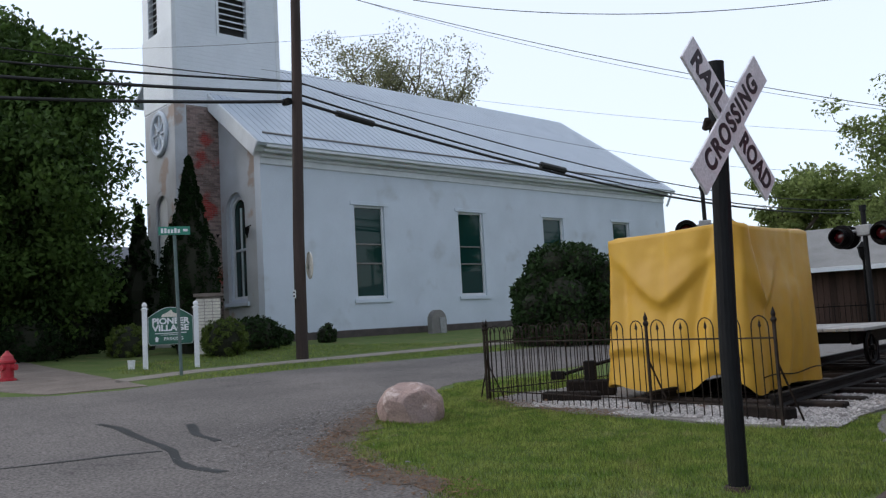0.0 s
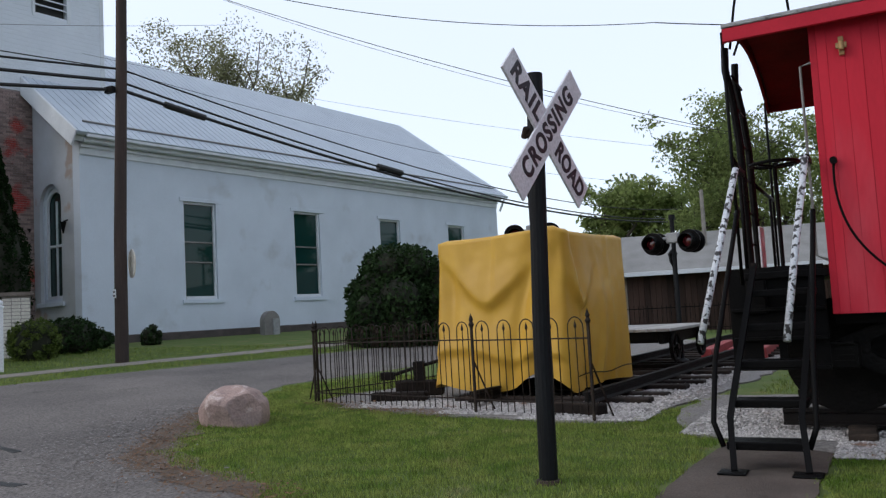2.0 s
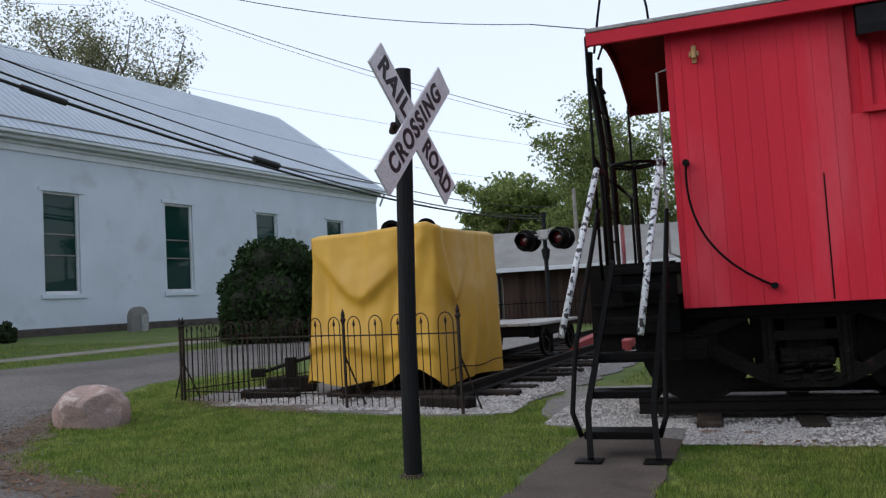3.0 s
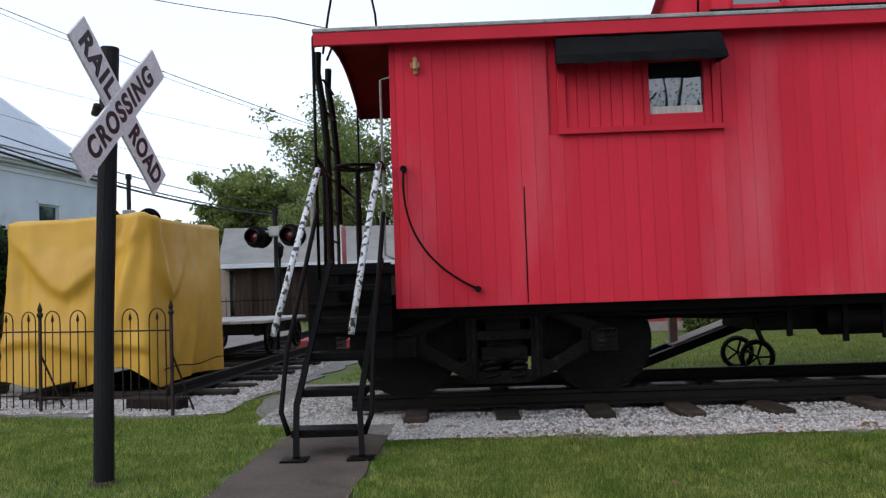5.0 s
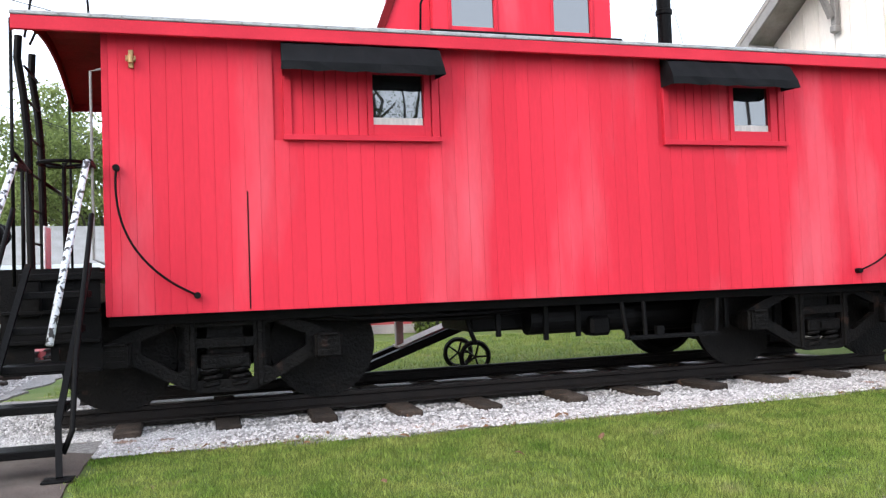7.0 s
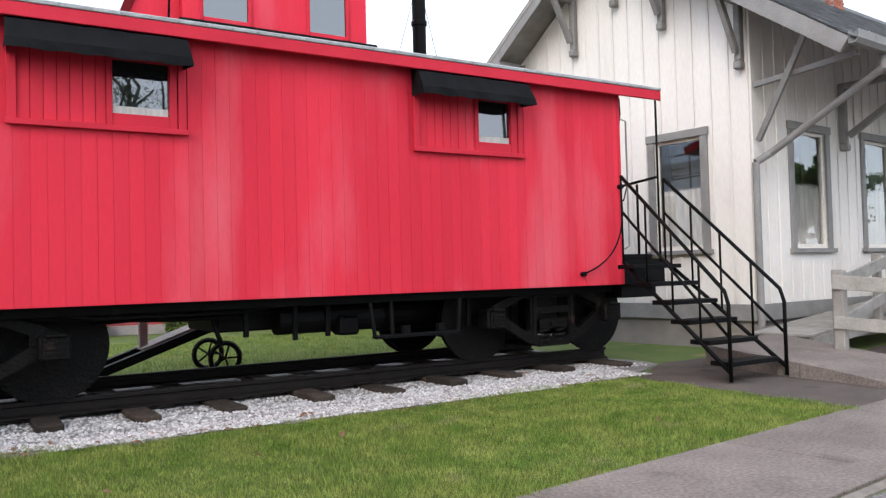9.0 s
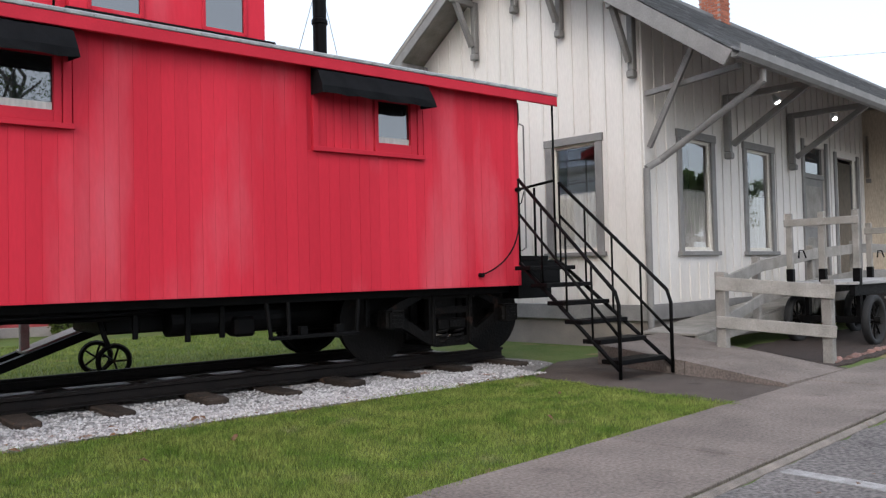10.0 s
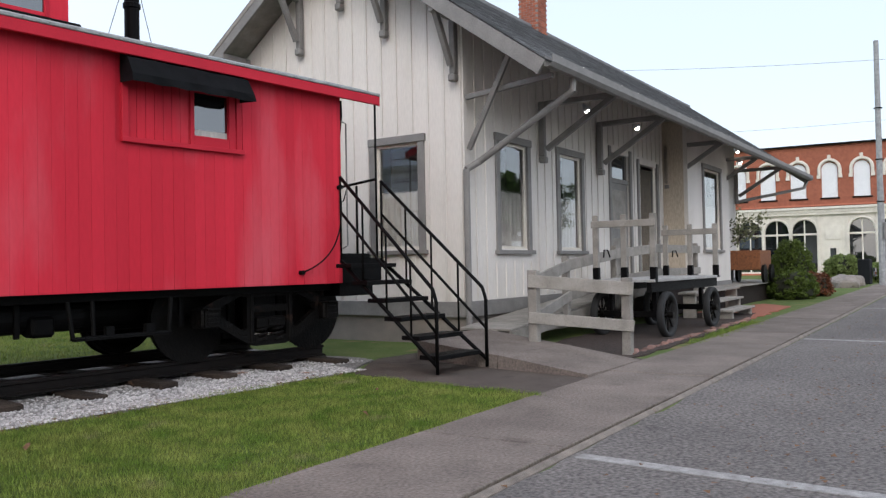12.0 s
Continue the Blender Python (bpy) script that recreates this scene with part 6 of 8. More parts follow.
part("ring", bm, M_STUCCO, rose, "round pale stucco ring")
for k in range(8):
    bm = bmesh.new()
    bm_tube(bm, [(TX0 - 0.02, 4.12 + 0.12 * math.cos(math.pi * k / 4), 8.55 + 0.12 * math.sin(math.pi * k / 4)), (TX0 - 0.02, 4.12 + 0.58 * math.cos(math.pi * k / 4), 8.55 + 0.70 * math.sin(math.pi * k / 4))], 0.05, 6)
    part("spoke", bm, M_STUCCO, rose)
dd = new("church_door")
dd.parent = tower
dm = pose(TX0 + 0.45, 0, 0, 0, 0, 90)
for o, i, off, mt, nm in ((arch(3.55, 4.8, CB + 0.75, 6.45), arch(3.68, 4.67, CB + 0.75, 6.3), 0.36, M_STUCCO_OLD, "arch_frame"), (arch(3.68, 4.67, CB + 0.75, 6.3), rect(3.78, 4.57, CB + 0.8, 3.3), 0.25, M_TRIM_WHITE, "door_surround")):
    bm = bmesh.new()
    bm_plate(bm, o, [i], 0.08, dm @ pose(0, off, 0))
    part(nm, bm, mt, dd)
box_part("door_leaf", TX0 + 0.28, TX0 + 0.34, 3.78, 4.57, CB + 0.75, 3.3, M_DOOR_WOOD, dd, "orange brown wooden door leaf")
for yy in (3.24, 5.08):
    lp = new("wall_lantern")
    lp.parent = tower
    bm = bmesh.new()
    bm_lathe(bm, [(0.02, -0.25), (0.10, -0.12), (0.14, 0.18), (0.17, 0.2), (0.03, 0.36), (0.015, 0.45)], 6, pose(TX0 - 0.22, yy, 4.0))
    bm_cyl(bm, (TX0, yy, 3.7), (TX0 - 0.22, yy, 3.78), 0.02, n=6)
    bm_cyl(bm, (TX0, yy, 3.3), (TX0 - 0.1, yy, 3.75), 0.02, n=6)
    part("lantern", bm, M_BLACK, lp, "black wall lantern beside the door")
bm = bmesh.new()
bm_lathe(bm, [(2.9, 17.5), (2.9, 17.7), (0.05, 21.0)], 4, pose((TX0 + TX1) / 2, (TY0 + TY1) / 2, 0, 0, 0, 45))
part("tower_cap", bm, M_METAL_ROOF, tower)


# ---- foliage ----
def leaf_mesh(name, centres, radii, counts, size, material, parent, seed, shell=0.0, label="", flat=1.0):
    """Many small folded leaves around the given centres."""
    rnd = np.random.default_rng(seed)
    P = []
    for c, r, k in zip(centres, radii, counts):
        d = rnd.normal(size=(k, 3))
        d /= np.linalg.norm(d, axis=1)[:, None]
        q = rnd.uniform(shell, 1, (k, 1)) ** (1 / 2.2)
        P.append(np.array(c) + d * q * np.array(r))
    P = np.concatenate(P)
    n = len(P)
    a = rnd.normal(size=(n, 3))
    a /= np.linalg.norm(a, axis=1)[:, None]
    b = np.cross(a, rnd.normal(size=(n, 3)))
    b /= np.linalg.norm(b, axis=1)[:, None]
    s = size * rnd.uniform(0.6, 1.4, (n, 1))
    v = np.empty((n, 4, 3))
    v[:, 0] = P - a * s
    v[:, 1] = P + b * s * 0.5
    v[:, 2] = P + a * s
    v[:, 3] = P - b * s * 0.5
    me = bpy.data.meshes.new(name)
    me.from_pydata(v.reshape(-1, 3).tolist(), [], np.arange(4 * n).reshape(n, 4).tolist())
    me.materials.append(material)
    ob = new(name, me)
    ob.parent = parent
    if label:
        ob["label"] = label
    return ob


def tree(x, y, z, h, r, label, leaf, seed, leaves=9000, size=0.09, trunk_r=0.22, bare=0.35, crown_low=0.25, spread=0.16, group="", category="tree", fill=0):
    rnd = random.Random(seed)
    t = thing("tree", pose(x, y, z), label, category, group)
    tubes, tips = [], []

    def limb(p, d, length, rad, depth):
        pts = [Vector(p)]
        q, dd = Vector(p), Vector(d)
        for _ in range(4):
            dd = (dd + Vector((rnd.uniform(-.16, .16), rnd.uniform(-.16, .16), rnd.uniform(-.04, .10)))).normalized()
            q = q + dd * length / 4
            pts.append(q.copy())
        tubes.append((pts, rad, depth))
        if depth >= 2:
            tips.extend((pts[2], pts[4]))
        if depth < 3:
            for k in range(5 if depth < 2 else 3):
                base = pts[2 + (k % 3)]
                az = rnd.uniform(0, 6.283)
                out = Vector((math.cos(az), math.sin(az), rnd.uniform(0.05, 0.9)))
                limb(base, ((dd * 0.5) + out * 0.8).normalized(), length * rnd.uniform(0.5, 0.75), rad * 0.48, depth + 1)

    limb((0, 0, -0.2), (0, 0, 1), h * 0.42, trunk_r, 0)
    zm = max(q.z for q in tips)
    rm_ = sorted(math.hypot(q.x, q.y) for q in tips)[int(len(tips) * 0.93)]
    fit = Vector((r * 0.92 / rm_, r * 0.92 / rm_, (h * 0.96) / zm))

    def held(q):
        p = Vector((q.x * fit.x, q.y * fit.y, q.z * fit.z))
        e = math.hypot(p.x, p.y)
        k = 1.0 if e < r else (r + 0.12 * (e - r)) / e
        return Vector((p.x * k, p.y * k, p.z))

    bm = bmesh.new()
    for pts, rad, depth in tubes:
        bm_tube(bm, [held(q) for q in pts], rad, 6 if depth < 2 else 4, rad * 0.5)
    part("trunk", bm, M_BARK, t, "rough bark")
    cz = h * (1 + crown_low) / 2
    half = h * (1 - crown_low) / 2
    cs, rs, ks = [], [], []
    cand = [tuple(held(q)) for q in tips]
    rnd.shuffle(cand)
    cand = cand[:150]
    for k in range(fill):
        a, b, q = rnd.uniform(0, 6.283), rnd.uniform(-1, 1), rnd.uniform(0.3, 1) ** 0.5
        w = math.sqrt(1 - b * b)
        bump_ = 0.85 + 0.15 * math.sin(3 * a + 2 * b) + 0.1 * math.sin(7 * a + 5 * b)
        cand.append((r * q * w * bump_ * math.cos(a), r * q * w * bump_ * math.sin(a), cz + half * q * b))
    for c in cand:
        e = math.hypot(c[0], c[1]) / r
        f = abs(c[2] - cz) / half
        if c[2] < h * crown_low * 0.8 or rnd.random() < bare * 0.5:
            continue
        s = r * spread * rnd.uniform(0.7, 1.5)
        cs.append(c)
        rs.append((s, s, s * 0.7))
        ks.append(max(6, int(leaves / (150 + fill) * rnd.uniform(0.5, 1.5))))
    leaf_mesh("crown", cs, rs, ks, size, leaf, t, seed)
    return t


def shrub(name, x, y, z, rx, ry, h, label, leaf, seed, leaves, size, lumps=9, taper=0.0, category="shrub", group="", smooth_top=False):
    rnd = random.Random(seed)
    t = thing(name, pose(x, y, z), label, category, group)
    # Added dark core, so gaps between leaves read as shade.
    bm = bmesh.new()
    n = 14
    prof = [(0.6, 0.0), (0.88, 0.15), (0.98, 0.4), (0.92 - 0.40 * taper, 0.64), (0.72 - 0.52 * taper, 0.84), (0.26 - 0.22 * taper, 0.96)]
    bm_lathe(bm, [(a * 0.86, b * h) for a, b in prof], n, Matrix.Diagonal((rx, ry, 1, 1)))
    for v in bm.verts:
        v.co += Vector((rnd.uniform(-.06, .06) * rx, rnd.uniform(-.06, .06) * ry, 0))
    part("inner_core", bm, M_CORE, t, "dark inner core painted as the shade between leaves")
    cs, rs, ks = [], [], []
    m = 46 * lumps // 9
    for k in range(m):
        f = (k + 0.5) / m
        zz = h * (0.06 + 0.90 * f)
        i = 0
        while i < len(prof) - 2 and prof[i + 1][1] * h < zz:
            i += 1
        (a0, b0), (a1, b1) = prof[i], prof[i + 1]
        rr = a0 + (a1 - a0) * min(1, max(0, (zz / h - b0) / (b1 - b0)))
        a = k * 2.399 + rnd.uniform(-.3, .3)
        j = rnd.uniform(0.80, 1.0) if not smooth_top else 0.88
        cs.append((rx * rr * j * math.cos(a), ry * rr * j * math.sin(a), zz))
        s = (0.30 if not smooth_top else 0.22) * rnd.uniform(0.8, 1.25)
        s *= 1.0 if taper < 0.5 else 0.25 + 0.55 * rr
        rs.append((rx * s, ry * s, h * s * (0.5 if taper < 0.5 else 0.25)))
        ks.append(int(leaves / m))
    leaf_mesh("foliage", cs, rs, ks, size, leaf, t, seed)
    return t


tree(-24.3, 8.9, 0.75, 9.7, 4.9, "large dark green maple in full leaf over the sidewalk", M_LEAF_DARK, 11, 190000, 0.085, 0.35, 0.0, 0.04, 0.19, fill=230)
tree(-33.0, 12.4, 0.8, 8.5, 4.6, "dark leafy tree behind the maple", M_LEAF_DARK, 12, 20000, 0.17, 0.3, 0.0, 0.08, 0.22, fill=120)
tree(-31.5, 6.5, 0.8, 10.0, 4.6, "dark leafy tree beside the far sidewalk", M_LEAF_DARK, 22, 20000, 0.17, 0.3, 0.0, 0.06, 0.22, fill=120)
tree(-40.6, 44.2, 0.8, 22.6, 7.0, "tall tree coming into sparse spring leaf behind the church", M_LEAF_SPRING, 13, 36000, 0.10, 0.55, 0.1, 0.45, 0.17, fill=70)
tree(-18.6, 67.0, 0.2, 11.5, 5.0, "round fresh green tree far down the street", M_LEAF_MID, 14, 16000, 0.2, 0.3, 0.0, 0.15, 0.22)
tree(-27.0, 70.0, 0.2, 7.5, 4.5, "low green tree far down the street", M_LEAF_MID, 24, 6000, 0.26, 0.3, 0.0, 0.10, 0.22)
tree(-3.9, 36.5, 0.0, 10.5, 4.3, "spring green maple with loose airy branches", M_LEAF_MID, 15, 34000, 0.085, 0.2, 0.2, 0.22, 0.17, fill=40)
tree(1.5, 40.0, 0.0, 9.5, 4.2, "spring green maple behind the caboose", M_LEAF_MID, 16, 26000, 0.095, 0.2, 0.2, 0.2, 0.17, fill=40)
tree(-7.2, 47.0, 0.0, 9.0, 3.6, "airy spring tree behind the shed", M_LEAF_MID, 25, 18000, 0.11, 0.25, 0.2, 0.25, 0.15)
shrub("cedar", -20.4, 13.55, 0.65, 0.85, 0.85, 5.9, "tall pointed dark arborvitae against the church tower", M_LEAF_CEDAR, 31, 24000, 0.045, 22, 1.0, "evergreen")
shrub("cedar", -24.35, 14.25, 0.7, 0.7, 0.7, 5.0, "tall dark arborvitae beyond the church door", M_LEAF_CEDAR, 32, 5000, 0.08, 14, 1.0, "evergreen")
shrub("boxwood", -18.3, 13.1, 0.6, 0.62, 0.62, 0.98, "clipped round boxwood by the church", M_LEAF_BOX, 33, 6000, 0.035, 9, 0, "shrub", "church hedges", True)
shrub("boxwood", -20.9, 11.8, 0.65, 0.55, 0.55, 0.92, "clipped round boxwood by the church", M_LEAF_BOX, 34, 5000, 0.035, 9, 0, "shrub", "church hedges", True)
shrub("shrub", -19.5, 15.0, 0.65, 0.75, 0.7, 0.95, "low dark shrub at the church corner", M_LEAF_BUSH, 35, 4000, 0.05)
shrub("shrub", -20.3, 16.6, 0.72, 0.4, 0.4, 0.5, "small plant under the church wall", M_LEAF_BUSH, 37, 1500, 0.05)
shrub("shrub", -22.9, 9.9, 0.6, 1.5, 1.2, 1.35, "dark low hedge beside the church walk", M_LEAF_CEDAR, 38, 6000, 0.06)
shrub("shrub", -24.9, 11.9, 0.7, 1.4, 1.3, 1.7, "dark hedge beside the church door", M_LEAF_CEDAR, 40, 6000, 0.06)
shrub("shrub", -33.5, 17.2, 0.8, 2.6, 2.2, 3.6, "dark tall hedge before the white house", M_LEAF_CEDAR, 41, 7000, 0.12)


def bush(name, x, y, z, r, h, label, leaf, seed, leaves, size, lobes=13):
    """A loose bush of several uneven leafy lobes."""
    rnd = random.Random(seed)
    t = thing(name, pose(x, y, z), label, "shrub")
    cs, rs, ks = [], [], []
    for k in range(lobes):
        a = k * 2.399
        q = 0.62 * math.sqrt((k + 0.5) / lobes)
        s = r * rnd.uniform(0.28, 0.50)
        top = h * (1.0 - 0.50 * q * q / 0.38) * rnd.uniform(0.78, 1.04)
        for zc in (top - s * 0.9, top * 0.45, s * 0.6):
            cs.append((r * q * 1.25 * math.cos(a), r * q * 1.25 * math.sin(a), max(s * 0.5, zc)))
            rs.append((s, s, s * 0.95))
            ks.append(leaves // (3 * lobes))
    # Dark lobes inside the leaf shell, added as its inner shade.
    bm = bmesh.new()
    for c, w in zip(cs, rs):
        bmesh.ops.create_icosphere(bm, subdivisions=2, radius=1, matrix=Matrix.Translation(c) @ Matrix.Diagonal((w[0] * 0.80, w[1] * 0.80, w[2] * 0.80, 1)))
    part("inner_core", bm, M_CORE, t, "dark inner core painted as the shade between leaves")
    leaf_mesh("foliage", cs, [(w[0] * 1.08, w[1] * 1.08, w[2] * 1.08) for w in rs], ks, size, leaf, t, seed, 0.55)
    return t


bush("shrub", -20.0, 18.3, 0.74, 0.36, 0.62, "scraggly small plant under the church wall", M_LEAF_BUSH, 36, 900, 0.05, 6)
bush("shrub", -12.25, 20.75, 0.3, 1.80, 3.35, "large round dark green bush beside the street", M_LEAF_BUSH, 39, 46000, 0.075, 17)


# ---- across the street ----
pole = thing("utility_pole", pose(-15.55, 13.38, 0.42), "weathered brown wooden utility pole carrying cables", "utility pole")
bm = bmesh.new()
bm_tube(bm, [(0, 0, -0.3), (0.02, 0.02, 3.0), (0.10, 0.10, 7.0), (0.16, 0.16, 11.0)], 0.155, 14, 0.115)
part("shaft", bm, M_POLE, pole)
box_part("number_plate", -0.03, 0.05, -0.185, -0.16, 1.55, 1.75, M_WHITE, pole, "small pale plate with worn bars", 0.004)
for k in range(2):
    box_part("plate_bar", -0.02, 0.04, -0.19, -0.186, 1.58 + 0.09 * k, 1.62 + 0.09 * k, M_LETTER, pole, "", 0)
bm = bmesh.new()
bm_lathe(bm, [(0.34, -0.012), (0.34, 0.012)], 24, pose(0.16, 0.22, 2.35, 90, 0, 152))
part("round_sign", bm, M_CREAM, pole, "round sign seen nearly edge-on")
bm = bmesh.new()
bm_box(bm, -0.12, 0.12, -0.22, -0.10, 6.4, 6.55)
part("cable_clamp", bm, M_BLACK, pole)


def cable(label, p0, p1, sag, r=0.018, n=18, extra=None):
    p0, p1 = Vector(p0), Vector(p1)
    pts = []
    for k in range(n + 1):
        f = k / n
        p = p0.lerp(p1, f)
        p.z -= sag * 4 * f * (1 - f)
        pts.append(p)
    bm = bmesh.new()
    bm_tube(bm, pts, r, 6)
    ob = part("cable", bm, M_WIRE, smooth=True)
    tagged(ob, label, "cable", "overhead cables")
    if extra:
        f, L, rr = extra
        a, b = p0.lerp(p1, f), p0.lerp(p1, f + L)
        a.z -= sag * 4 * f * (1 - f)
        b.z -= sag * 4 * (f + L) * (1 - f - L)
        bm = bmesh.new()
        d = (b - a) / 6
        bm_tube(bm, [a, a + d * 0.6, a + d * 3, a + d * 5.4, b], rr, 8)
        part("splice_case", bm, M_WIRE, ob, "black splice case on the cable")
    return ob


P0 = (-15.45, 13.48)
EN = (-10.05, 53.06)
cable("thick black overhead cable along the street", (*P0, 6.93), (*EN, 6.15), 1.05, 0.045, 28, (0.03, 0.03, 0.09))
cable("thick black overhead cable along the street", (*P0, 7.12), (*EN, 6.35), 1.10, 0.03, 28, (0.235, 0.03, 0.11))
cable("black overhead wire along the street", (*P0, 7.44), (*EN, 6.95), 1.15, 0.022, 28)
cable("thin overhead wire along the street", (*P0, 7.40), (-9.0, 53.0, 8.6), 1.0, 0.007, 28)
LF = (-21.0, 4.0)
cable("thick black overhead cable across the church lawn", (*P0, 6.93), (*LF, 6.80), 0.12, 0.045)
cable("thick black overhead cable across the church lawn", (*P0, 7.15), (*LF, 7.40), 0.08, 0.045)
cable("black overhead wire across the church lawn", (*P0, 7.44), (*LF, 7.85), 0.12, 0.03)
cable("thin overhead wire across the church lawn", (*P0, 7.44), (-21.0, 4.0, 8.35), 0.10, 0.015)
cable("thin overhead wire above the tracks", (-17.5, 17.85, 11.41), (-1.0, 25.4, 5.2), 0.35, 0.010)
cable("thin overhead wire above the tracks", (-17.5, 17.85, 11.41), (-1.0, 25.4, 5.2), 0.50, 0.006)
cable("thin overhead wire above the tracks", (-16.19, 19.05, 11.34), (-5.2, 24.4, 9.55), 0.45, 0.012)
cable("thin overhead wire over the caboose roof", (-5.2, 24.4, 9.55), (6.0, 26.0, 8.0), 0.25, 0.016)
cable("faint overhead wire above the tracks", (-20.0, 16.0, 9.4), (-4.0, 24.7, 5.5), 0.3, 0.004)
cable("faint service wire past the bell tower", (-25.0, 11.0, 10.2), (-15.4, 17.5, 9.7), 0.15, 0.005)
cable("faint overhead wire above the far street", (30.0, 16.0, 9.0), (36.0, 3.0, 8.6), 0.15, 0.006)
cable("faint overhead wire above the far street", (38.0, 20.0, 7.6), (42.0, 6.0, 7.4), 0.15, 0.006)

st = thing("street_sign", pose(-14.72, 9.48, g(-14.72, 9.48)), "green street name sign on a slim leaning post", "street sign")
bm = bmesh.new()
bm_tube(bm, [(0, 0, -0.2), (-0.03, -0.06, 2.85)], 0.035, 8)
part("post", bm, M_STEEL_GREEN, st)
SM = pose(-0.03, -0.06, 2.95, 0, 0, 57)
bm = bmesh.new()
bm_box(bm, -0.31, 0.31, -0.012, 0.012, -0.085, 0.085, SM)
part("name_plate", bm, M_STREET_GREEN, st, "green plate with pale bars")
for k in range(6):
    bm = bmesh.new()
    bm_box(bm, -0.26 + k * 0.065, -0.215 + k * 0.065, -0.018, -0.0125, -0.05, 0.05 if k in (0, 1, 4) else 0.025, SM)
    part("name_bar", bm, M_WHITE, st)
bm = bmesh.new()
bm_box(bm, 0.17, 0.26, -0.018, -0.0125, -0.02, 0.03, SM)
part("name_bar", bm, M_WHITE, st)

pv = thing("village_sign", pose(-16.5, 10.38, g(-16.5, 10.38) + 0.02, 0, 0, 57.5), "dark green arched village sign between white posts", "sign")
for x in (-0.55, 0.55):
    bm = bmesh.new()
    bm_box(bm, x - 0.055, x + 0.055, -0.055, 0.055, -0.2, 1.30)
    bmesh.ops.bevel(bm, geom=list(bm.edges), offset=0.008, segments=1, affect='EDGES')
    bm_lathe(bm, [(0.07, 1.30), (0.075, 1.33), (0.04, 1.36), (0.06, 1.40), (0.05, 1.44), (0.005, 1.48)], 12, pose(x, 0, 0))
    part("post", bm, M_WHITE, pv, "white post with a pointed finial")
outl = [(-0.44, 0.52), (0.44, 0.52), (0.47, 0.58), (0.47, 1.12)] + [(0.47 - 0.94 * k / 12, 1.12 + 0.22 * math.sin(math.pi * k / 12)) for k in range(1, 12)] + [(-0.47, 1.12), (-0.47, 0.58)]
bm = bmesh.new()
bm_plate(bm, [(x * 1.03, 0.93 + (z - 0.93) * 1.03) for x, z in outl], [], 0.03, pose(0, 0, 0))
part("sign_edge", bm, M_WHITE, pv)
bm = bmesh.new()
bm_plate(bm, outl, [], 0.02, pose(0, -0.022, 0))
brd = part("sign_board", bm, M_SIGN_GREEN, pv)
TM = pose(0, -0.024, 0, 90, 0, 0)
words("lettering", "PIONEER", 0.185, M_WHITE, brd, pose(0, -0.024, 1.03, 90, 0, 0), "white serif lettering", 1.08, 1.0, 0.002, 0.04)
words("lettering", "VILLAGE", 0.185, M_WHITE, brd, pose(0, -0.024, 0.875, 90, 0, 0), "white serif lettering", 1.12, 1.0, 0.002, 0.04)
words("lettering", "PARKING", 0.10, M_WHITE, brd, pose(0.06, -0.024, 0.635, 90, 0, 0), "small white lettering", 1.0)
box_part("small_print", -0.34, 0.34, -0.026, -0.0225, 0.755, 0.772, M_WHITE, brd, "thin line of small print", 0)
box_part("small_print", -0.22, 0.22, -0.026, -0.0225, 0.72, 0.73, M_WHITE, brd, "", 0)
bm = bmesh.new()
bm_plate(bm, [(-0.03, 0.59), (0.03, 0.59), (0.03, 0.65), (0.05, 0.65), (0.0, 0.71), (-0.05, 0.65), (-0.03, 0.65)], [], 0.004, pose(-0.30, -0.027, -0.01))
part("arrow", bm, M_WHITE, brd)
bm = bmesh.new()
bm_plate(bm, [(-0.20, 1.13), (0.16, 1.12), (0.19, 1.18), (0.06, 1.22), (0.02, 1.29), (-0.08, 1.22), (-0.17, 1.19)], [], 0.004, pose(0, -0.027, 0))
part("emblem", bm, M_CREAM, brd, "pale building shape at the top of the sign")
pk = thing("paint_pail", pose(-17.1, 9.75, g(-17.1, 9.75)), "small white pail standing beside the sign post", "pail")
bm = bmesh.new()
bm_lathe(bm, [(0.07, 0), (0.085, 0.18), (0.09, 0.19), (0.085, 0.2)], 14)
part("bucket", bm, M_WHITE, pk)

hy = thing("fire_hydrant", pose(-17.1, 7.1, g(-17.1, 7.1)), "small red fire hydrant in the grass", "hydrant")
bm = bmesh.new()
bm_lathe(bm, [(0.17, 0), (0.17, 0.04), (0.12, 0.06), (0.12, 0.34), (0.16, 0.36), (0.16, 0.40), (0.13, 0.42), (0.11, 0.50), (0.05, 0.56), (0.03, 0.60)], 16)
part("barrel", bm, M_HYDRANT, hy, smooth=False)
for k in range(3):
    bm = bmesh.new()
    a = math.radians(-60 + k * 90)
    bm_cyl(bm, (0.1 * math.cos(a), 0.1 * math.sin(a), 0.27), (0.2 * math.cos(a), 0.2 * math.sin(a), 0.27), 0.065)
    part("outlet_cap", bm, M_HYDRANT, hy)

ms = thing("stone_marker", pose(-19.85, 23.9, g(-19.85, 23.9) - 0.03, 0, 0, 81.7), "dark round-topped stone marker before the church wall", "stone marker")
bm = bmesh.new()
bm_plate(bm, arch(-0.38, 0.38, 0.0, 0.92), [], 0.26, pose(0, 0, 0))
part("slab", bm, M_GREY_TRIM, ms, "dark weathered arched stone", 0.02)
bm = bmesh.new()
bm_plate(bm, rect(0.0, 0.30, 0.02, 0.62), [], 0.05, pose(0, -0.055, 0))
part("plaque", bm, M_ROOF_EDGE, ms, "paler stone plaque", 0.008)
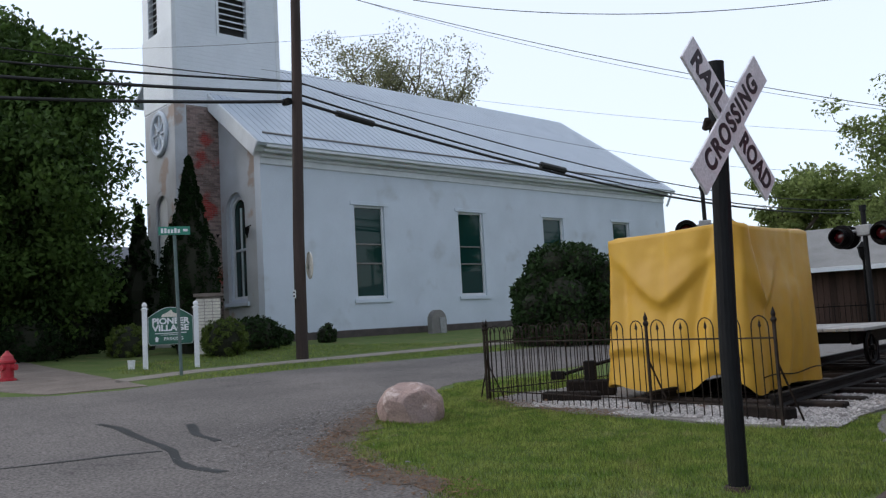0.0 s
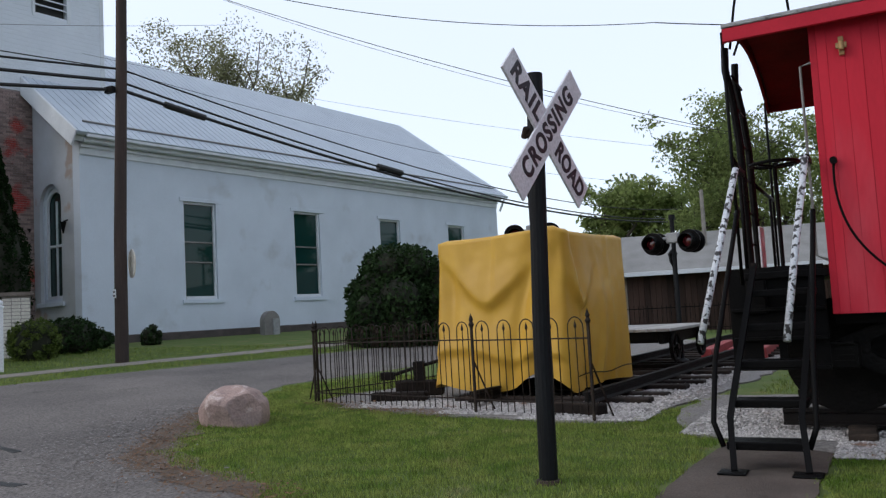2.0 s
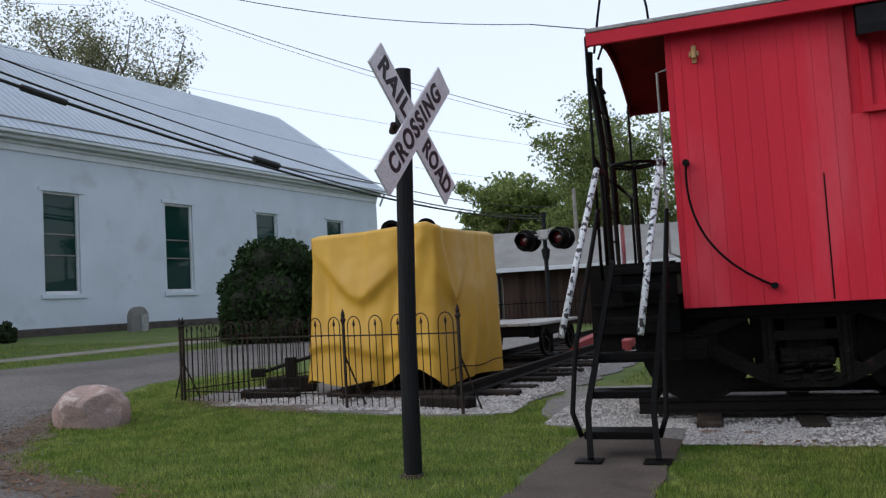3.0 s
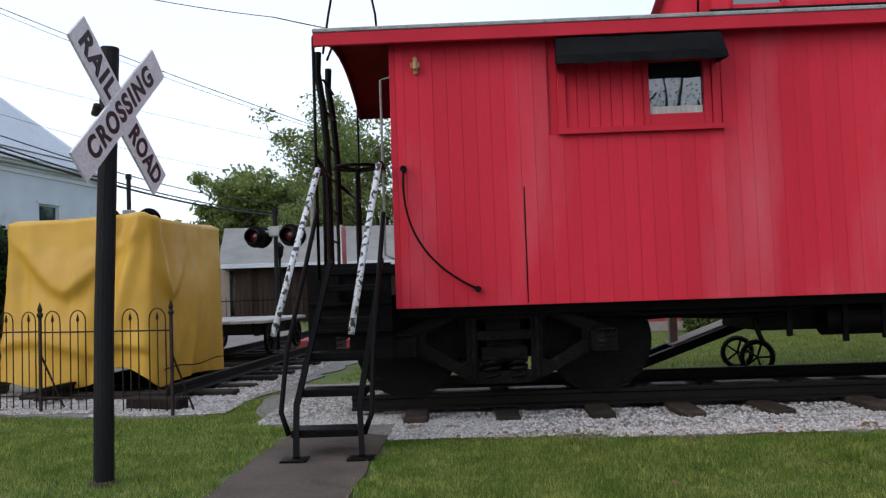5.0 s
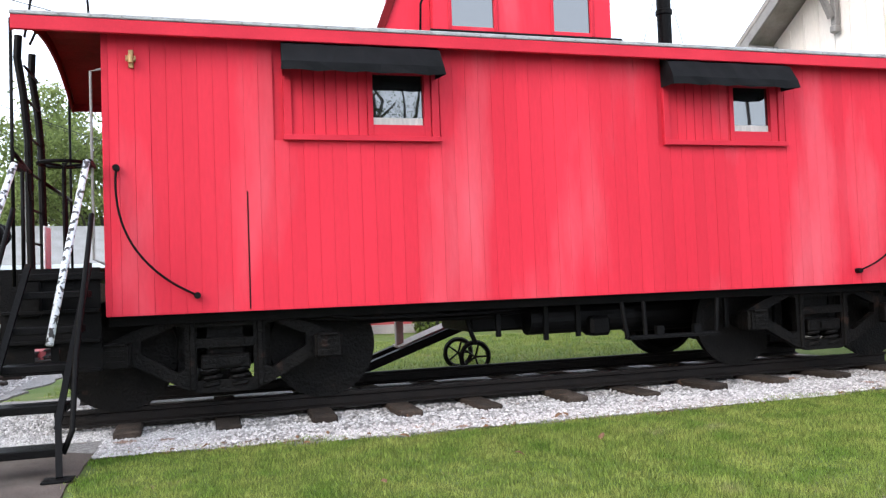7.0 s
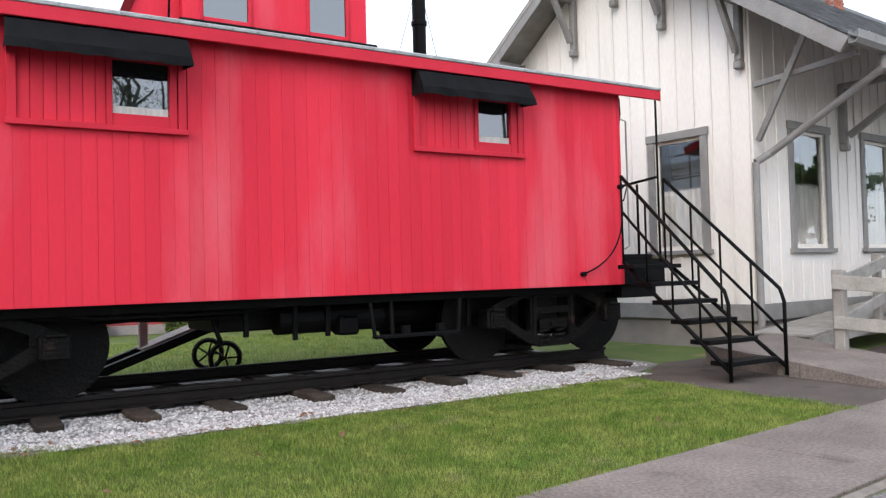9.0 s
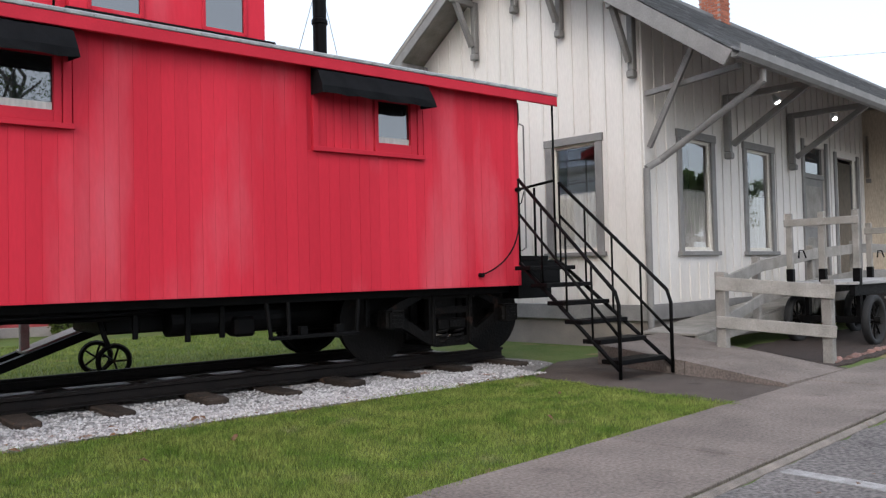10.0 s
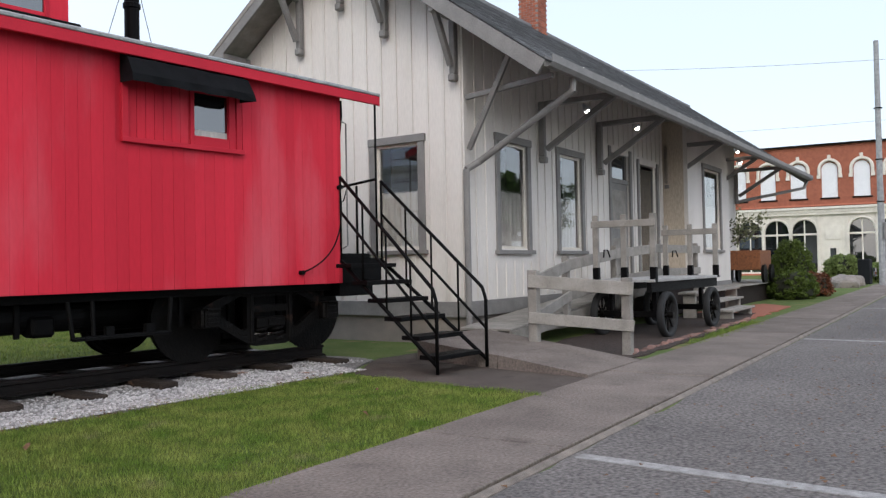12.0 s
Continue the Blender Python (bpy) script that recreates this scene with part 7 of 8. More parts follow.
pr = thing("brick_pier", pose(-19.75, 13.64, 0.62, 0, 0, 55), "low pale brick pier with a stone cap beside the church steps", "pier")
box_part("core", -0.33, 0.33, -0.3, 0.3, 0, 1.62, M_MORTAR, pr, bevel=0)
pb = box_mesh("brick", 0.20, 0.015, 0.075, M_CREAM, 0.005)
for c in range(17):
    for k in range(3):
        piece("brick", pb, pr, pose(-0.325 + 0.215 * k + (0.01 if c % 2 else 0), -0.314, 0.05 + c * 0.09))
box_part("cap", -0.40, 0.40, -0.37, 0.37, 1.62, 1.72, M_CONC, pr)

# house and steps far along the walk
hs = thing("house", pose(-40.5, 20.5, 0.8, 0, 0, 20), "white clapboard house half hidden by trees", "house")
bm = bmesh.new()
bm_plate(bm, rect(-3, 3, 0, 3.2), [rect(-1.8, -0.9, 1.0, 2.2), rect(0.9, 1.8, 1.0, 2.2)], 0.2, pose(0, 0, 0))
bm_box(bm, -3, -2.8, 0.201, 5, 0, 3.2)
bm_box(bm, 2.8, 3, 0.201, 5, 0, 3.2)
part("wall", bm, M_SIDING_WHITE, hs)
bm = bmesh.new()
bm_plate(bm, [(-3.4, 3.1), (3.4, 3.1), (0, 5.4)], [], 5.4, pose(0, -0.2, 0))
part("roof", bm, M_SLATE_ROOF, hs)
for x in (-1.8, 0.9):
    box_part("window", x, x + 0.9, 0.1, 0.12, 1.0, 2.2, M_GLASS, hs, "", 0)
sp = thing("stone_steps", pose(-26.3, 12.4, 0.72, 0, 0, 55), "two pale stone steps with an iron rail", "steps")
for k in range(3):
    box_part("step", -0.8, 0.8, k * 0.3, k * 0.3 + 0.32, 0, 0.17 * (k + 1), M_CONC_LIGHT, sp, bevel=0.02)
tube_part("handrail", [(0.85, 0, 0), (0.85, 0, 0.9), (0.85, 1.0, 1.4), (0.85, 1.0, 0.5)], 0.02, M_BLACK, sp)

# ---- the corner lawn ----
rk = thing("boulder", pose(-6.86, 7.60, 0.0), "pinkish grey granite boulder on the lawn edge", "boulder")
bm = bmesh.new()
bmesh.ops.create_icosphere(bm, subdivisions=5, radius=1)
for v in bm.verts:
    d0 = v.co.normalized()
    cut = min(1.0 / max(0.05, d0.dot(Vector(a).normalized())) * b for a, b in (((0.2, -0.5, 1.0), 0.86), ((-0.7, -0.5, 0.75), 0.90), ((1.0, -0.6, 0.2), 0.93), ((-1.0, -0.5, -0.1), 0.95), ((0.1, -1.0, -0.3), 0.88), ((0.8, 0.3, 0.9), 0.92), ((-0.2, 0.9, 0.5), 0.93)))
    n3 = noise.noise(v.co * 1.3 + Vector((3, 1, 5))) * 0.07 + noise.noise(v.co * 3.1) * 0.05 + noise.noise(v.co * 9.0) * 0.022
    q = d0 * (min(1.08, cut) + n3)
    q.z = q.z if q.z < 0.55 else 0.55 + (q.z - 0.55) * 0.45
    v.co = Vector((q.x * 0.405, q.y * 0.37, 0.15 + q.z * 0.42))
part("rock", bm, M_BOULDER, rk, smooth=False)

# crossing sign
xb = thing("crossing_sign", pose(-2.04, 5.44, 0), "white railroad crossing sign on a black wooden post", "railroad sign")
bm = bmesh.new()
bm_tube(bm, [(0, 0, -0.2), (0.02, -0.005, 1.0), (0.10, -0.03, 2.86)], 0.066, 14, 0.058)
part("post", bm, M_POST_BLACK, xb)
bm = bmesh.new()
bm_lathe(bm, [(0.11, -0.02), (0.085, 0.025), (0.07, 0.03)], 10)
part("soil_collar", bm, M_MULCH, xb)
XM = Matrix.Translation((0.190, -0.090, 2.420)) @ Matrix.Rotation(radians(80.0), 4, 'Z')
for nm, tilt, dy in (("blade", 43.5, 0.0), ("blade", -44.0, -0.004)):
    bm = bmesh.new()
    mm = XM @ pose(0, dy, 0, 0, tilt, 0)
    bm_box(bm, -0.625, 0.625, -0.009, 0.009, -0.111, 0.111, mm)
    bl = part(nm, bm, M_SIGN_WHITE, xb, "", 0.003)
    if tilt > 0:
        words("lettering", "RAIL", 0.19, M_LETTER, bl, mm @ pose(-0.345, -0.011, 0, 90, 0, 0), "black block letters", 1.0, 1.15, 0.002, 0.035)
        words("lettering", "ROAD", 0.19, M_LETTER, bl, mm @ pose(0.365, -0.011, 0, 90, 0, 0), "black block letters", 0.80, 1.05, 0.002, 0.035)
    else:
        words("lettering", "CROSSING", 0.19, M_LETTER, bl, mm @ pose(0, -0.011, 0, 90, 0, 0), "black block letters", 0.90, 1.22, 0.002, 0.035)
bm = bmesh.new()
bm_box(bm, 0.02, 0.14, -0.13, -0.06, 2.40, 2.44)
bm_cyl(bm, (0.02, -0.10, 2.40), (0.06, -0.14, 2.46), 0.024)
part("rusty_bracket", bm, M_TIE, xb, "rust-eaten sign bracket", 0.006)


# iron fence
def fence_panel(m, length, label, lean=0.0):
    f = thing("iron_fence", m, label, "fence", "iron fence panels")
    for z in (0.155, 0.84):
        box_part("rail", 0, length, -0.007, 0.007, z, z + 0.016, M_FENCE, f, bevel=0.003)
    n = max(2, round(length / 0.30))
    w = length / n
    for k in range(n):
        a, b = k * w + w * 0.20, (k + 1) * w - w * 0.20
        c, r = (a + b) / 2, (b - a) / 2
        pts = [(a, 0, 0.04), (a, 0, 0.96)] + [(c - r * math.cos(math.pi * j / 8), 0, 0.96 + 1.15 * r * math.sin(math.pi * j / 8)) for j in range(1, 8)] + [(b, 0, 0.96), (b, 0, 0.04)]
        tube_part("hoop", pts, 0.0068, M_FENCE, f, n=5)
        bm = bmesh.new()
        bm_tube(bm, [(c, 0, 0.04), (c, 0, 0.96)], 0.006, 5)
        bm_lathe(bm, [(0.006, 0.95), (0.018, 0.97), (0.012, 1.0), (0.001, 1.04)], 6, pose(c, 0, 0))
        part("spear", bm, M_FENCE, f)
    for x in (0, length):
        bm = bmesh.new()
        bm_box(bm, x - 0.013, x + 0.013, -0.013, 0.013, -0.1, 1.0)
        bm_lathe(bm, [(0.02, 1.0), (0.034, 1.03), (0.016, 1.06), (0.026, 1.085), (0.001, 1.16)], 8, pose(x, 0, 0))
        bm_tube(bm, [(x, 0, 0.62), (x + 0.05, 0.28, 0.02)], 0.011, 5)
        part("post", bm, M_FENCE, f, "iron post with a spear finial and back stay")
    return f


FA, FB, FC = Vector((-7.0, 9.40, 0)), Vector((-4.18, 8.72, 0)), Vector((-2.61, 8.27, 0))
fence_panel(pose(FA.x, FA.y, 0.03, 0, 0, math.degrees(math.atan2((FB - FA).y, (FB - FA).x))), (FB - FA).length, "black wrought iron hoop fence before the side track")
fence_panel(pose(FB.x, FB.y, 0.02, 0, 0, math.degrees(math.atan2((FC - FB).y, (FC - FB).x))), (FC - FB).length, "black wrought iron hoop fence before the side track")
fence_panel(pose(FA.x + 0.02, FA.y + 0.04, 0.04, 0, 0, 74), 3.2, "black wrought iron hoop fence beside the street")
fence_panel(pose(FA.x + 0.9, FA.y + 3.15, 0.04, 0, 0, 82), 3.2, "black wrought iron hoop fence beside the street")

# covered motor car on the side track
cv = thing("covered_motor_car", pose(-4.31, 11.07, 0.215, 0, 0, -6), "small rail motor car under a yellow tarpaulin", "covered rail car")
hx, hy_, hz = 0.98, 1.03, 2.00
bm = bmesh.new()
rndc = random.Random(6)


def drape(s, zf):
    """s runs round the four sides; zf from hem to top."""
    side, f = int(s) % 4, s - int(s)
    cx, cy = [(-hx + 2 * hx * f, -hy_), (hx, -hy_ + 2 * hy_ * f), (hx - 2 * hx * f, hy_), (-hx, hy_ - 2 * hy_ * f)][side]
    nx, ny = [(0, -1), (1, 0), (0, 1), (-1, 0)][side]
    belly = 0.06 * math.sin(math.pi * f) * math.sin(math.pi * min(1, zf * 1.2))

    def crease(d, a, w):
        """A sharp fold: proud above the line, tucked in below it."""
        return a * math.exp(-d / (2.2 * w)) if d > 0 else a * (1.6 * math.exp(d / (0.35 * w)) - 0.6) * math.exp(d / (2.0 * w))

    fold = 0.0
    if side == 0:
        # loose swag hanging from the upper corners to the middle
        c = abs(f - 0.42)
        c = math.sqrt(c * c + 0.006) - 0.03
        fold = crease(zf - (0.52 + (0.95 if f < 0.42 else 0.75) * c), 0.075, 0.12) * math.exp(-(c / 0.42) ** 2)
        fold += crease(zf - (0.20 + 0.06 * math.sin(6 * f)), 0.05, 0.06)
        fold -= 0.07 * math.exp(-((f - 0.08 - 0.10 * (1 - zf)) / 0.05) ** 2) * max(0, 0.7 - abs(zf - 0.6))
        fold += 0.06 * math.exp(-((f - 0.93 + 0.22 * (1 - zf)) / 0.05) ** 2) - 0.05 * math.exp(-((f - 0.82 + 0.24 * (1 - zf)) / 0.05) ** 2)
    elif side == 1:
        fold = 0.07 * math.exp(-((f - 0.05 - 0.22 * (1 - zf)) / 0.05) ** 2) - 0.06 * math.exp(-((f - 0.14 - 0.10 * (1 - zf)) / 0.06) ** 2)
        fold += crease(zf - (0.50 + 1.1 * abs(f - 0.2)), 0.07, 0.07) * math.exp(-((f - 0.2) / 0.16) ** 2)
        fold += 0.05 * math.exp(-((f - 0.42 - 0.10 * math.sin(3 * zf)) / 0.045) ** 2) * (1.1 - zf) + 0.02 * math.exp(-((f - 0.68) / 0.03) ** 2)
    else:
        fold = 0.035 * math.sin(9 * f + 3 * zf) * (1 - zf) + 0.04 * math.exp(-((f - 0.22 - 0.25 * (1 - zf)) / 0.06) ** 2) + 0.025 * math.exp(-((f - 0.62) / 0.05) ** 2) * (1 - zf)
    flare = (0.10 if side in (0, 3) else 0.01 + 0.15 * max(0, 0.35 - f)) * (1 - zf) ** 2 * (1 + 0.3 * math.sin(7 * s))
    o = belly + fold + flare + 0.010 * noise.noise(Vector((cx * 9, cy * 9, zf * 14))) + 0.014 * noise.noise(Vector((cx * 3, cy * 3, zf * 5)))
    taper = 1.0 - (0.045 if cx < 0 else 0.0) * zf
    return cx * taper + nx * o, cy * taper + ny * o


hem = []
cols = []
NS = 168
for k in range(NS):
    s = 4.0 * k / NS
    side, f = int(s), s - int(s)
    lift = -0.08 + 0.03 * math.sin(5 * s)
    if side == 0:
        lift = -0.02 + 0.22 * math.exp(-((f - 0.80) / 0.15) ** 2) + 0.04 * math.exp(-((f - 0.05) / 0.1) ** 2) - 0.07 * math.sin(math.pi * f)
    col = []
    for j in range(49):
        zf = j / 48
        x, y = drape(s, zf)
        z = lift + (hz - lift) * zf + (0.03 * math.sin(math.pi * f) * -1 if j == 48 else 0)
        if side == 0 and j > 45:
            z += 0.05 * f
        col.append(bm.verts.new((x, y, z)))
    cols.append(col)
for k in range(NS):
    a, b = cols[k], cols[(k + 1) % NS]
    for j in range(48):
        bm.faces.new((a[j], b[j], b[j + 1], a[j + 1]))
topc = bm.verts.new((0.1, 0, hz + 0.03))
for k in range(NS):
    bm.faces.new((cols[k][48], cols[(k + 1) % NS][48], topc))
bmesh.ops.smooth_vert(bm, verts=bm.verts, factor=0.35, use_axis_x=True, use_axis_y=True, use_axis_z=True)
bmesh.ops.recalc_face_normals(bm, faces=bm.faces)
part("tarpaulin", bm, M_YELLOW, cv, "creased yellow tarpaulin", smooth=True)
for x in (-0.75, 0.75):
    for y in (-0.6, 0.6):
        bm = bmesh.new()
        bm_lathe(bm, [(0.05, -0.05), (0.2, -0.05), (0.22, -0.06), (0.22, -0.03), (0.2, 0.05), (0.05, 0.05)], 20, pose(x, y, 0.21, 90, 0, 90))
        part("wheel", bm, M_IRON, cv)
box_part("underframe", -0.85, 0.85, -0.8, 0.8, 0.22, 0.36, M_BLACK, cv)
gm_ = thing("grommet_set", pose(-4.31, 11.07, 0.215, 0, 0, -6), "dark tie-down rope along the tarpaulin hem", "rope")
tube_part("rope", [(hx + 0.08, -0.9 + 0.2 * k, 0.10 + 0.02 * math.sin(k)) for k in range(10)], 0.008, M_BLACK, gm_)
# track end timbers and bumper by the fence
for k, (x, y, rz, L) in enumerate(((-5.9, 9.85, 12, 0.8), (-2.95, 8.75, -20, 0.7))):
    tb_ = thing("timber", pose(x, y, 0.02, 0, 0, rz), "old weathered railway timber on the gravel", "timber", "loose timbers")
    box_part("beam", -L / 2, L / 2, -0.09, 0.09, 0, 0.13, M_TIE_AND_DECK_SHADE, tb_, bevel=0.02)
sw = thing("switch_stand", pose(-6.0, 10.6, 0.02, 0, 0, 20), "rusty low switch stand with a weighted lever", "switch stand")
box_part("base", -0.35, 0.35, -0.12, 0.12, 0, 0.22, M_TIE_AND_DECK_SHADE, sw, bevel=0.02)
bm = bmesh.new()
bm_box(bm, -0.08, 0.08, -0.08, 0.08, 0.22, 0.50)
bm_tube(bm, [(-0.45, 0, 0.30), (0, 0, 0.42), (0.4, 0, 0.52)], 0.03, 6)
bm_box(bm, -0.58, -0.38, -0.06, 0.06, 0.24, 0.36)
part("lever", bm, M_RAIL, sw, "rusted iron lever", 0.01)

# push car with bleached deck
fc = thing("push_car", TR2 @ pose(5.6, 0.25, 0.215), "small flat rail push car with a bleached plank deck", "rail cart")
dk = box_mesh("deck_board", 2.5, 0.185, 0.05, M_DECK, 0.006)
for k in range(8):
    piece("deck_board", dk, fc, pose(-1.25, -0.78 + k * 0.195, 0.50))
for y in (-0.66, 0.62):
    box_part("sill", -1.2, 1.2, y, y + 0.09, 0.30, 0.495, M_BLACK, fc)
for x in (-1.22, 1.10):
    box_part("cross_beam", x, x + 0.12, -0.568, 0.618, 0.32, 0.495, M_BLACK, fc)
for x in (-0.8, 0.8):
    for y in (-0.72, 0.72):
        bm = bmesh.new()
        bm_tube(bm, [(x + 0.23 * math.cos(2 * math.pi * k / 20), y, 0.235 + 0.23 * math.sin(2 * math.pi * k / 20)) for k in range(21)], 0.035, 6)
        for k in range(6):
            bm_cyl(bm, (x, y, 0.235), (x + 0.21 * math.cos(math.pi * k / 3), y, 0.235 + 0.21 * math.sin(math.pi * k / 3)), 0.018, n=5)
        bm_cyl(bm, (x, y - 0.06, 0.235), (x, y + 0.06, 0.235), 0.05, n=8)
        part("wheel", bm, M_IRON, fc)
rp = thing("red_planter_edge", pose(-3.05, 18.3, 0, 0, 0, 92), "low red oxide painted timber edging beside the side track", "edging")
for k in range(3):
    box_part("timber_edge", -1.7, 1.7, -0.10 - k * 0.5, 0.10 - k * 0.5, 0.0, 0.22, M_RED_OXIDE, rp, bevel=0.015)


# crossing signals with twin lamps
def signal(x, y, rot, label, dz=0.0, mast=2.75):
    sg = thing("crossing_signal", pose(x, y, 0, 0, 0, rot), label, "railroad signal", "crossing signals")
    bm = bmesh.new()
    bm_cyl(bm, (0, 0, 0), (0, 0, mast), 0.042, n=12)
    bm_lathe(bm, [(0.13, 0.0), (0.13, 0.06), (0.06, 0.10)], 12)
    bm_cyl(bm, (0, 0, mast), (0, 0, mast + 0.1), 0.06, n=12)
    part("mast", bm, M_POST_BLACK, sg)
    box_part("junction_box", -0.12, 0.12, -0.08, 0.08, 2.30 + dz, 2.50 + dz, M_ROOF_EDGE, sg, "silver grey junction box", 0.02)
    tube_part("cross_arm", [(-0.42, 0, 2.40 + dz), (0.42, 0, 2.40 + dz)], 0.03, M_ROOF_EDGE, sg)
    for sx in (-1, 1):
        for sy in (-1, 1):
            lh = new("lamp_head")
            lh.parent = sg
            lh.matrix_local = pose(sx * 0.36, sy * 0.13, 2.31 + dz, -90 * sy, 0, 0)
            bm = bmesh.new()
            bm_lathe(bm, [(0.09, -0.12), (0.11, -0.05), (0.215, -0.025), (0.22, 0.0), (0.215, 0.025)], 24)
            bm_lathe(bm, [(0.15, 0.0), (0.145, 0.22), (0.13, 0.22), (0.135, 0.0)], 16, None, False)
            part("hood", bm, M_BLACK, lh, "black hooded backing plate")
            bm = bmesh.new()
            bm_lathe(bm, [(0.128, 0.035), (0.10, 0.06), (0.02, 0.075)], 16)
            part("lens", bm, M_LENS, lh, "dark red glass lens", smooth=True)


signal(-3.33, 16.0, -10, "twin-lamp railroad crossing signal on a dark mast")
signal(-6.12, 15.75, 22, "twin-lamp railroad crossing signal behind the tarpaulin", 0.40, 3.5)
lpst = thing("lamp_post", pose(-5.2, 24.5, 0), "slim dark lamp post with a small lantern", "lamp post")
bm = bmesh.new()
bm_cyl(bm, (0, 0, 0), (0, 0, 2.2), 0.035, n=8)
bm_lathe(bm, [(0.04, 2.2), (0.10, 2.32), (0.13, 2.55), (0.15, 2.57), (0.02, 2.72)], 6)
part("post", bm, M_BLACK, lpst)
fp = thing("utility_pole", pose(-5.4, 31.0, 0), "thin grey pole in front of the shed", "utility pole")
bm = bmesh.new()
bm_tube(bm, [(0, 0, 0), (0, 0, 5.2)], 0.09, 8, 0.07)
part("shaft", bm, M_GREY_WOOD, fp)

# long dark shed
sh = thing("shed", pose(-7.9, 29.1, 0, 0, 0, 12), "long dark board shed with a grey roof", "shed")
box_part("wall_frame", 0, 15, 0.05, 5, 0, 2.25, M_BARN, sh, bevel=0)
bme_ = box_mesh("wall_board", 0.19, 0.03, 2.2, M_BARN, 0.006)
for k in range(75):
    piece("wall_board", bme_, sh, pose(0.01 + k * 0.2, 0.01 + 0.006 * math.sin(k * 4.7), 0.03))
bm = bmesh.new()
bm_plate(bm, [(-0.5, 2.12), (5.5, 2.12), (5.5, 2.24), (2.5, 3.75), (-0.5, 2.24)], [], 16.0, pose(15.5, 0, 0, 0, 0, 90))
part("roof", bm, M_BARN_ROOF, sh)
box_part("eaves_board", -0.5, 15.5, -0.54, -0.50, 2.10, 2.25, M_TRIM_WHITE, sh)
hut = thing("house", pose(-11.8, 30.5, 0, 0, 0, 12), "small brown house with a pale gable beyond the tarpaulin", "house")
box_part("wall", 0, 3.2, 0, 4, 0, 2.7, M_DEPOT_TAN, hut, bevel=0)
bm = bmesh.new()
bm_plate(bm, [(-0.3, 2.65), (3.5, 2.65), (1.6, 3.9)], [], 4.6, pose(0, -0.3, 0))
part("roof", bm, M_BARN_ROOF, hut)
lf = thing("iron_fence", pose(-9.0, 27.0, 0, 0, 0, 10), "low dark fence before the shed", "fence")
for z in (0.25, 0.95):
    box_part("rail", 0, 9, -0.01, 0.01, z, z + 0.03, M_BLACK, lf, bevel=0)
pk_ = box_mesh("picket", 0.018, 0.018, 1.05, M_BLACK, 0)
for k in range(60):
    piece("picket", pk_, lf, pose(k * 0.15, 0, 0.02))

# ---- behind the caboose ----
rb = thing("low_building", pose(1.2, 20.5, 0, 0, 0, -14), "low red painted building across the rear lawn", "building")
box_part("wall", 0, 14, 0, 4, 0, 2.6, M_RED_OXIDE, rb, bevel=0)
box_part("plinth", -0.05, 14.05, -0.05, 0, 0, 0.22, M_MORTAR, rb)
box_part("roof", -0.4, 14.4, -0.5, 4.5, 2.6, 2.75, M_BARN_ROOF, rb)
for k, x in enumerate((3.6, 5.7, 9.4)):
    shrub("boxwood", x, 19.7 - 0.25 * (x - 2.0), 0, 0.45, 0.4, 0.62, "small clipped shrub before the red building", M_LEAF_BOX, 50 + k, 2500, 0.04, 9, 0, "shrub", "rear shrubs")
ht = thing("baggage_barrow", pose(3.3, 10.75, 0), "old two-wheeled baggage barrow lying behind the track", "barrow")
for y in (-0.25, 0.25):
    bm = bmesh.new()
    bm_tube(bm, [(-0.95, y, 0.10), (-0.3, y, 0.33), (0.85, y, 0.74)], 0.075, 4)
    part("shaft", bm, M_BLACK, ht)
    bm = bmesh.new()
    bm_tube(bm, [(0.62 + 0.19 * math.cos(2 * math.pi * k / 20), y * 1.5, 0.21 + 0.19 * math.sin(2 * math.pi * k / 20)) for k in range(21)], 0.034, 6)
    for k in range(5):
        bm_cyl(bm, (0.62, y * 1.5, 0.21), (0.62 + 0.19 * math.cos(2 * math.pi * k / 5), y * 1.5, 0.21 + 0.19 * math.sin(2 * math.pi * k / 5)), 0.014, n=5)
    part("wheel", bm, M_IRON, ht)
bm = bmesh.new()
bm_box(bm, 0, 0.95, -0.22, 0.22, 0, 0.03, pose(-0.35, 0, 0.36, 0, -20, 0))
part("bed_board", bm, M_GREY_WOOD, ht, "grey bed board")
box_part("prop", -0.36, -0.26, -0.05, 0.05, 0.36, 0.85, M_GREY_WOOD, ht)


# ---- beside the depot ----
rm = thing("ramp", pose(0, 0, 0), "pale worn concrete ramp beside the depot stairs", "ramp")
for top in ([(8.36, 4.05, 0.045), (9.92, 4.20, 0.035), (10.05, 5.30, 0.16), (8.50, 5.30, 0.17)], [(8.50, 5.315, 0.17), (10.05, 5.315, 0.16), (10.35, 6.9, 0.30), (8.75, 6.75, 0.26)]):
    bm = bmesh.new()
    tv = [bm.verts.new(p) for p in top]
    lw = [bm.verts.new((x, y, -0.05)) for x, y, z in top]
    bm.faces.new(tv)
    bm.faces.new(lw[::-1])
    for k in range(4):
        bm.faces.new((tv[k], lw[k], lw[(k + 1) % 4], tv[(k + 1) % 4]))
    part("slab", bm, M_CONC, rm)

wr = thing("wooden_ramp", DEP @ pose(0, 0, 0), "weathered plank ramp rising along the depot wall", "ramp")
plank = box_mesh("plank", 0.142, 0.86, 0.035, M_GREY_WOOD, 0.005)
for k in range(66):
    u = -0.45 + k * 0.148
    z = 0.27 + min(u + 0.45, 5.6) * 0.085
    piece("plank", plank, wr, pose(u, -1.01, z, 0, -4.8 if u < 5.1 else 0, 0))
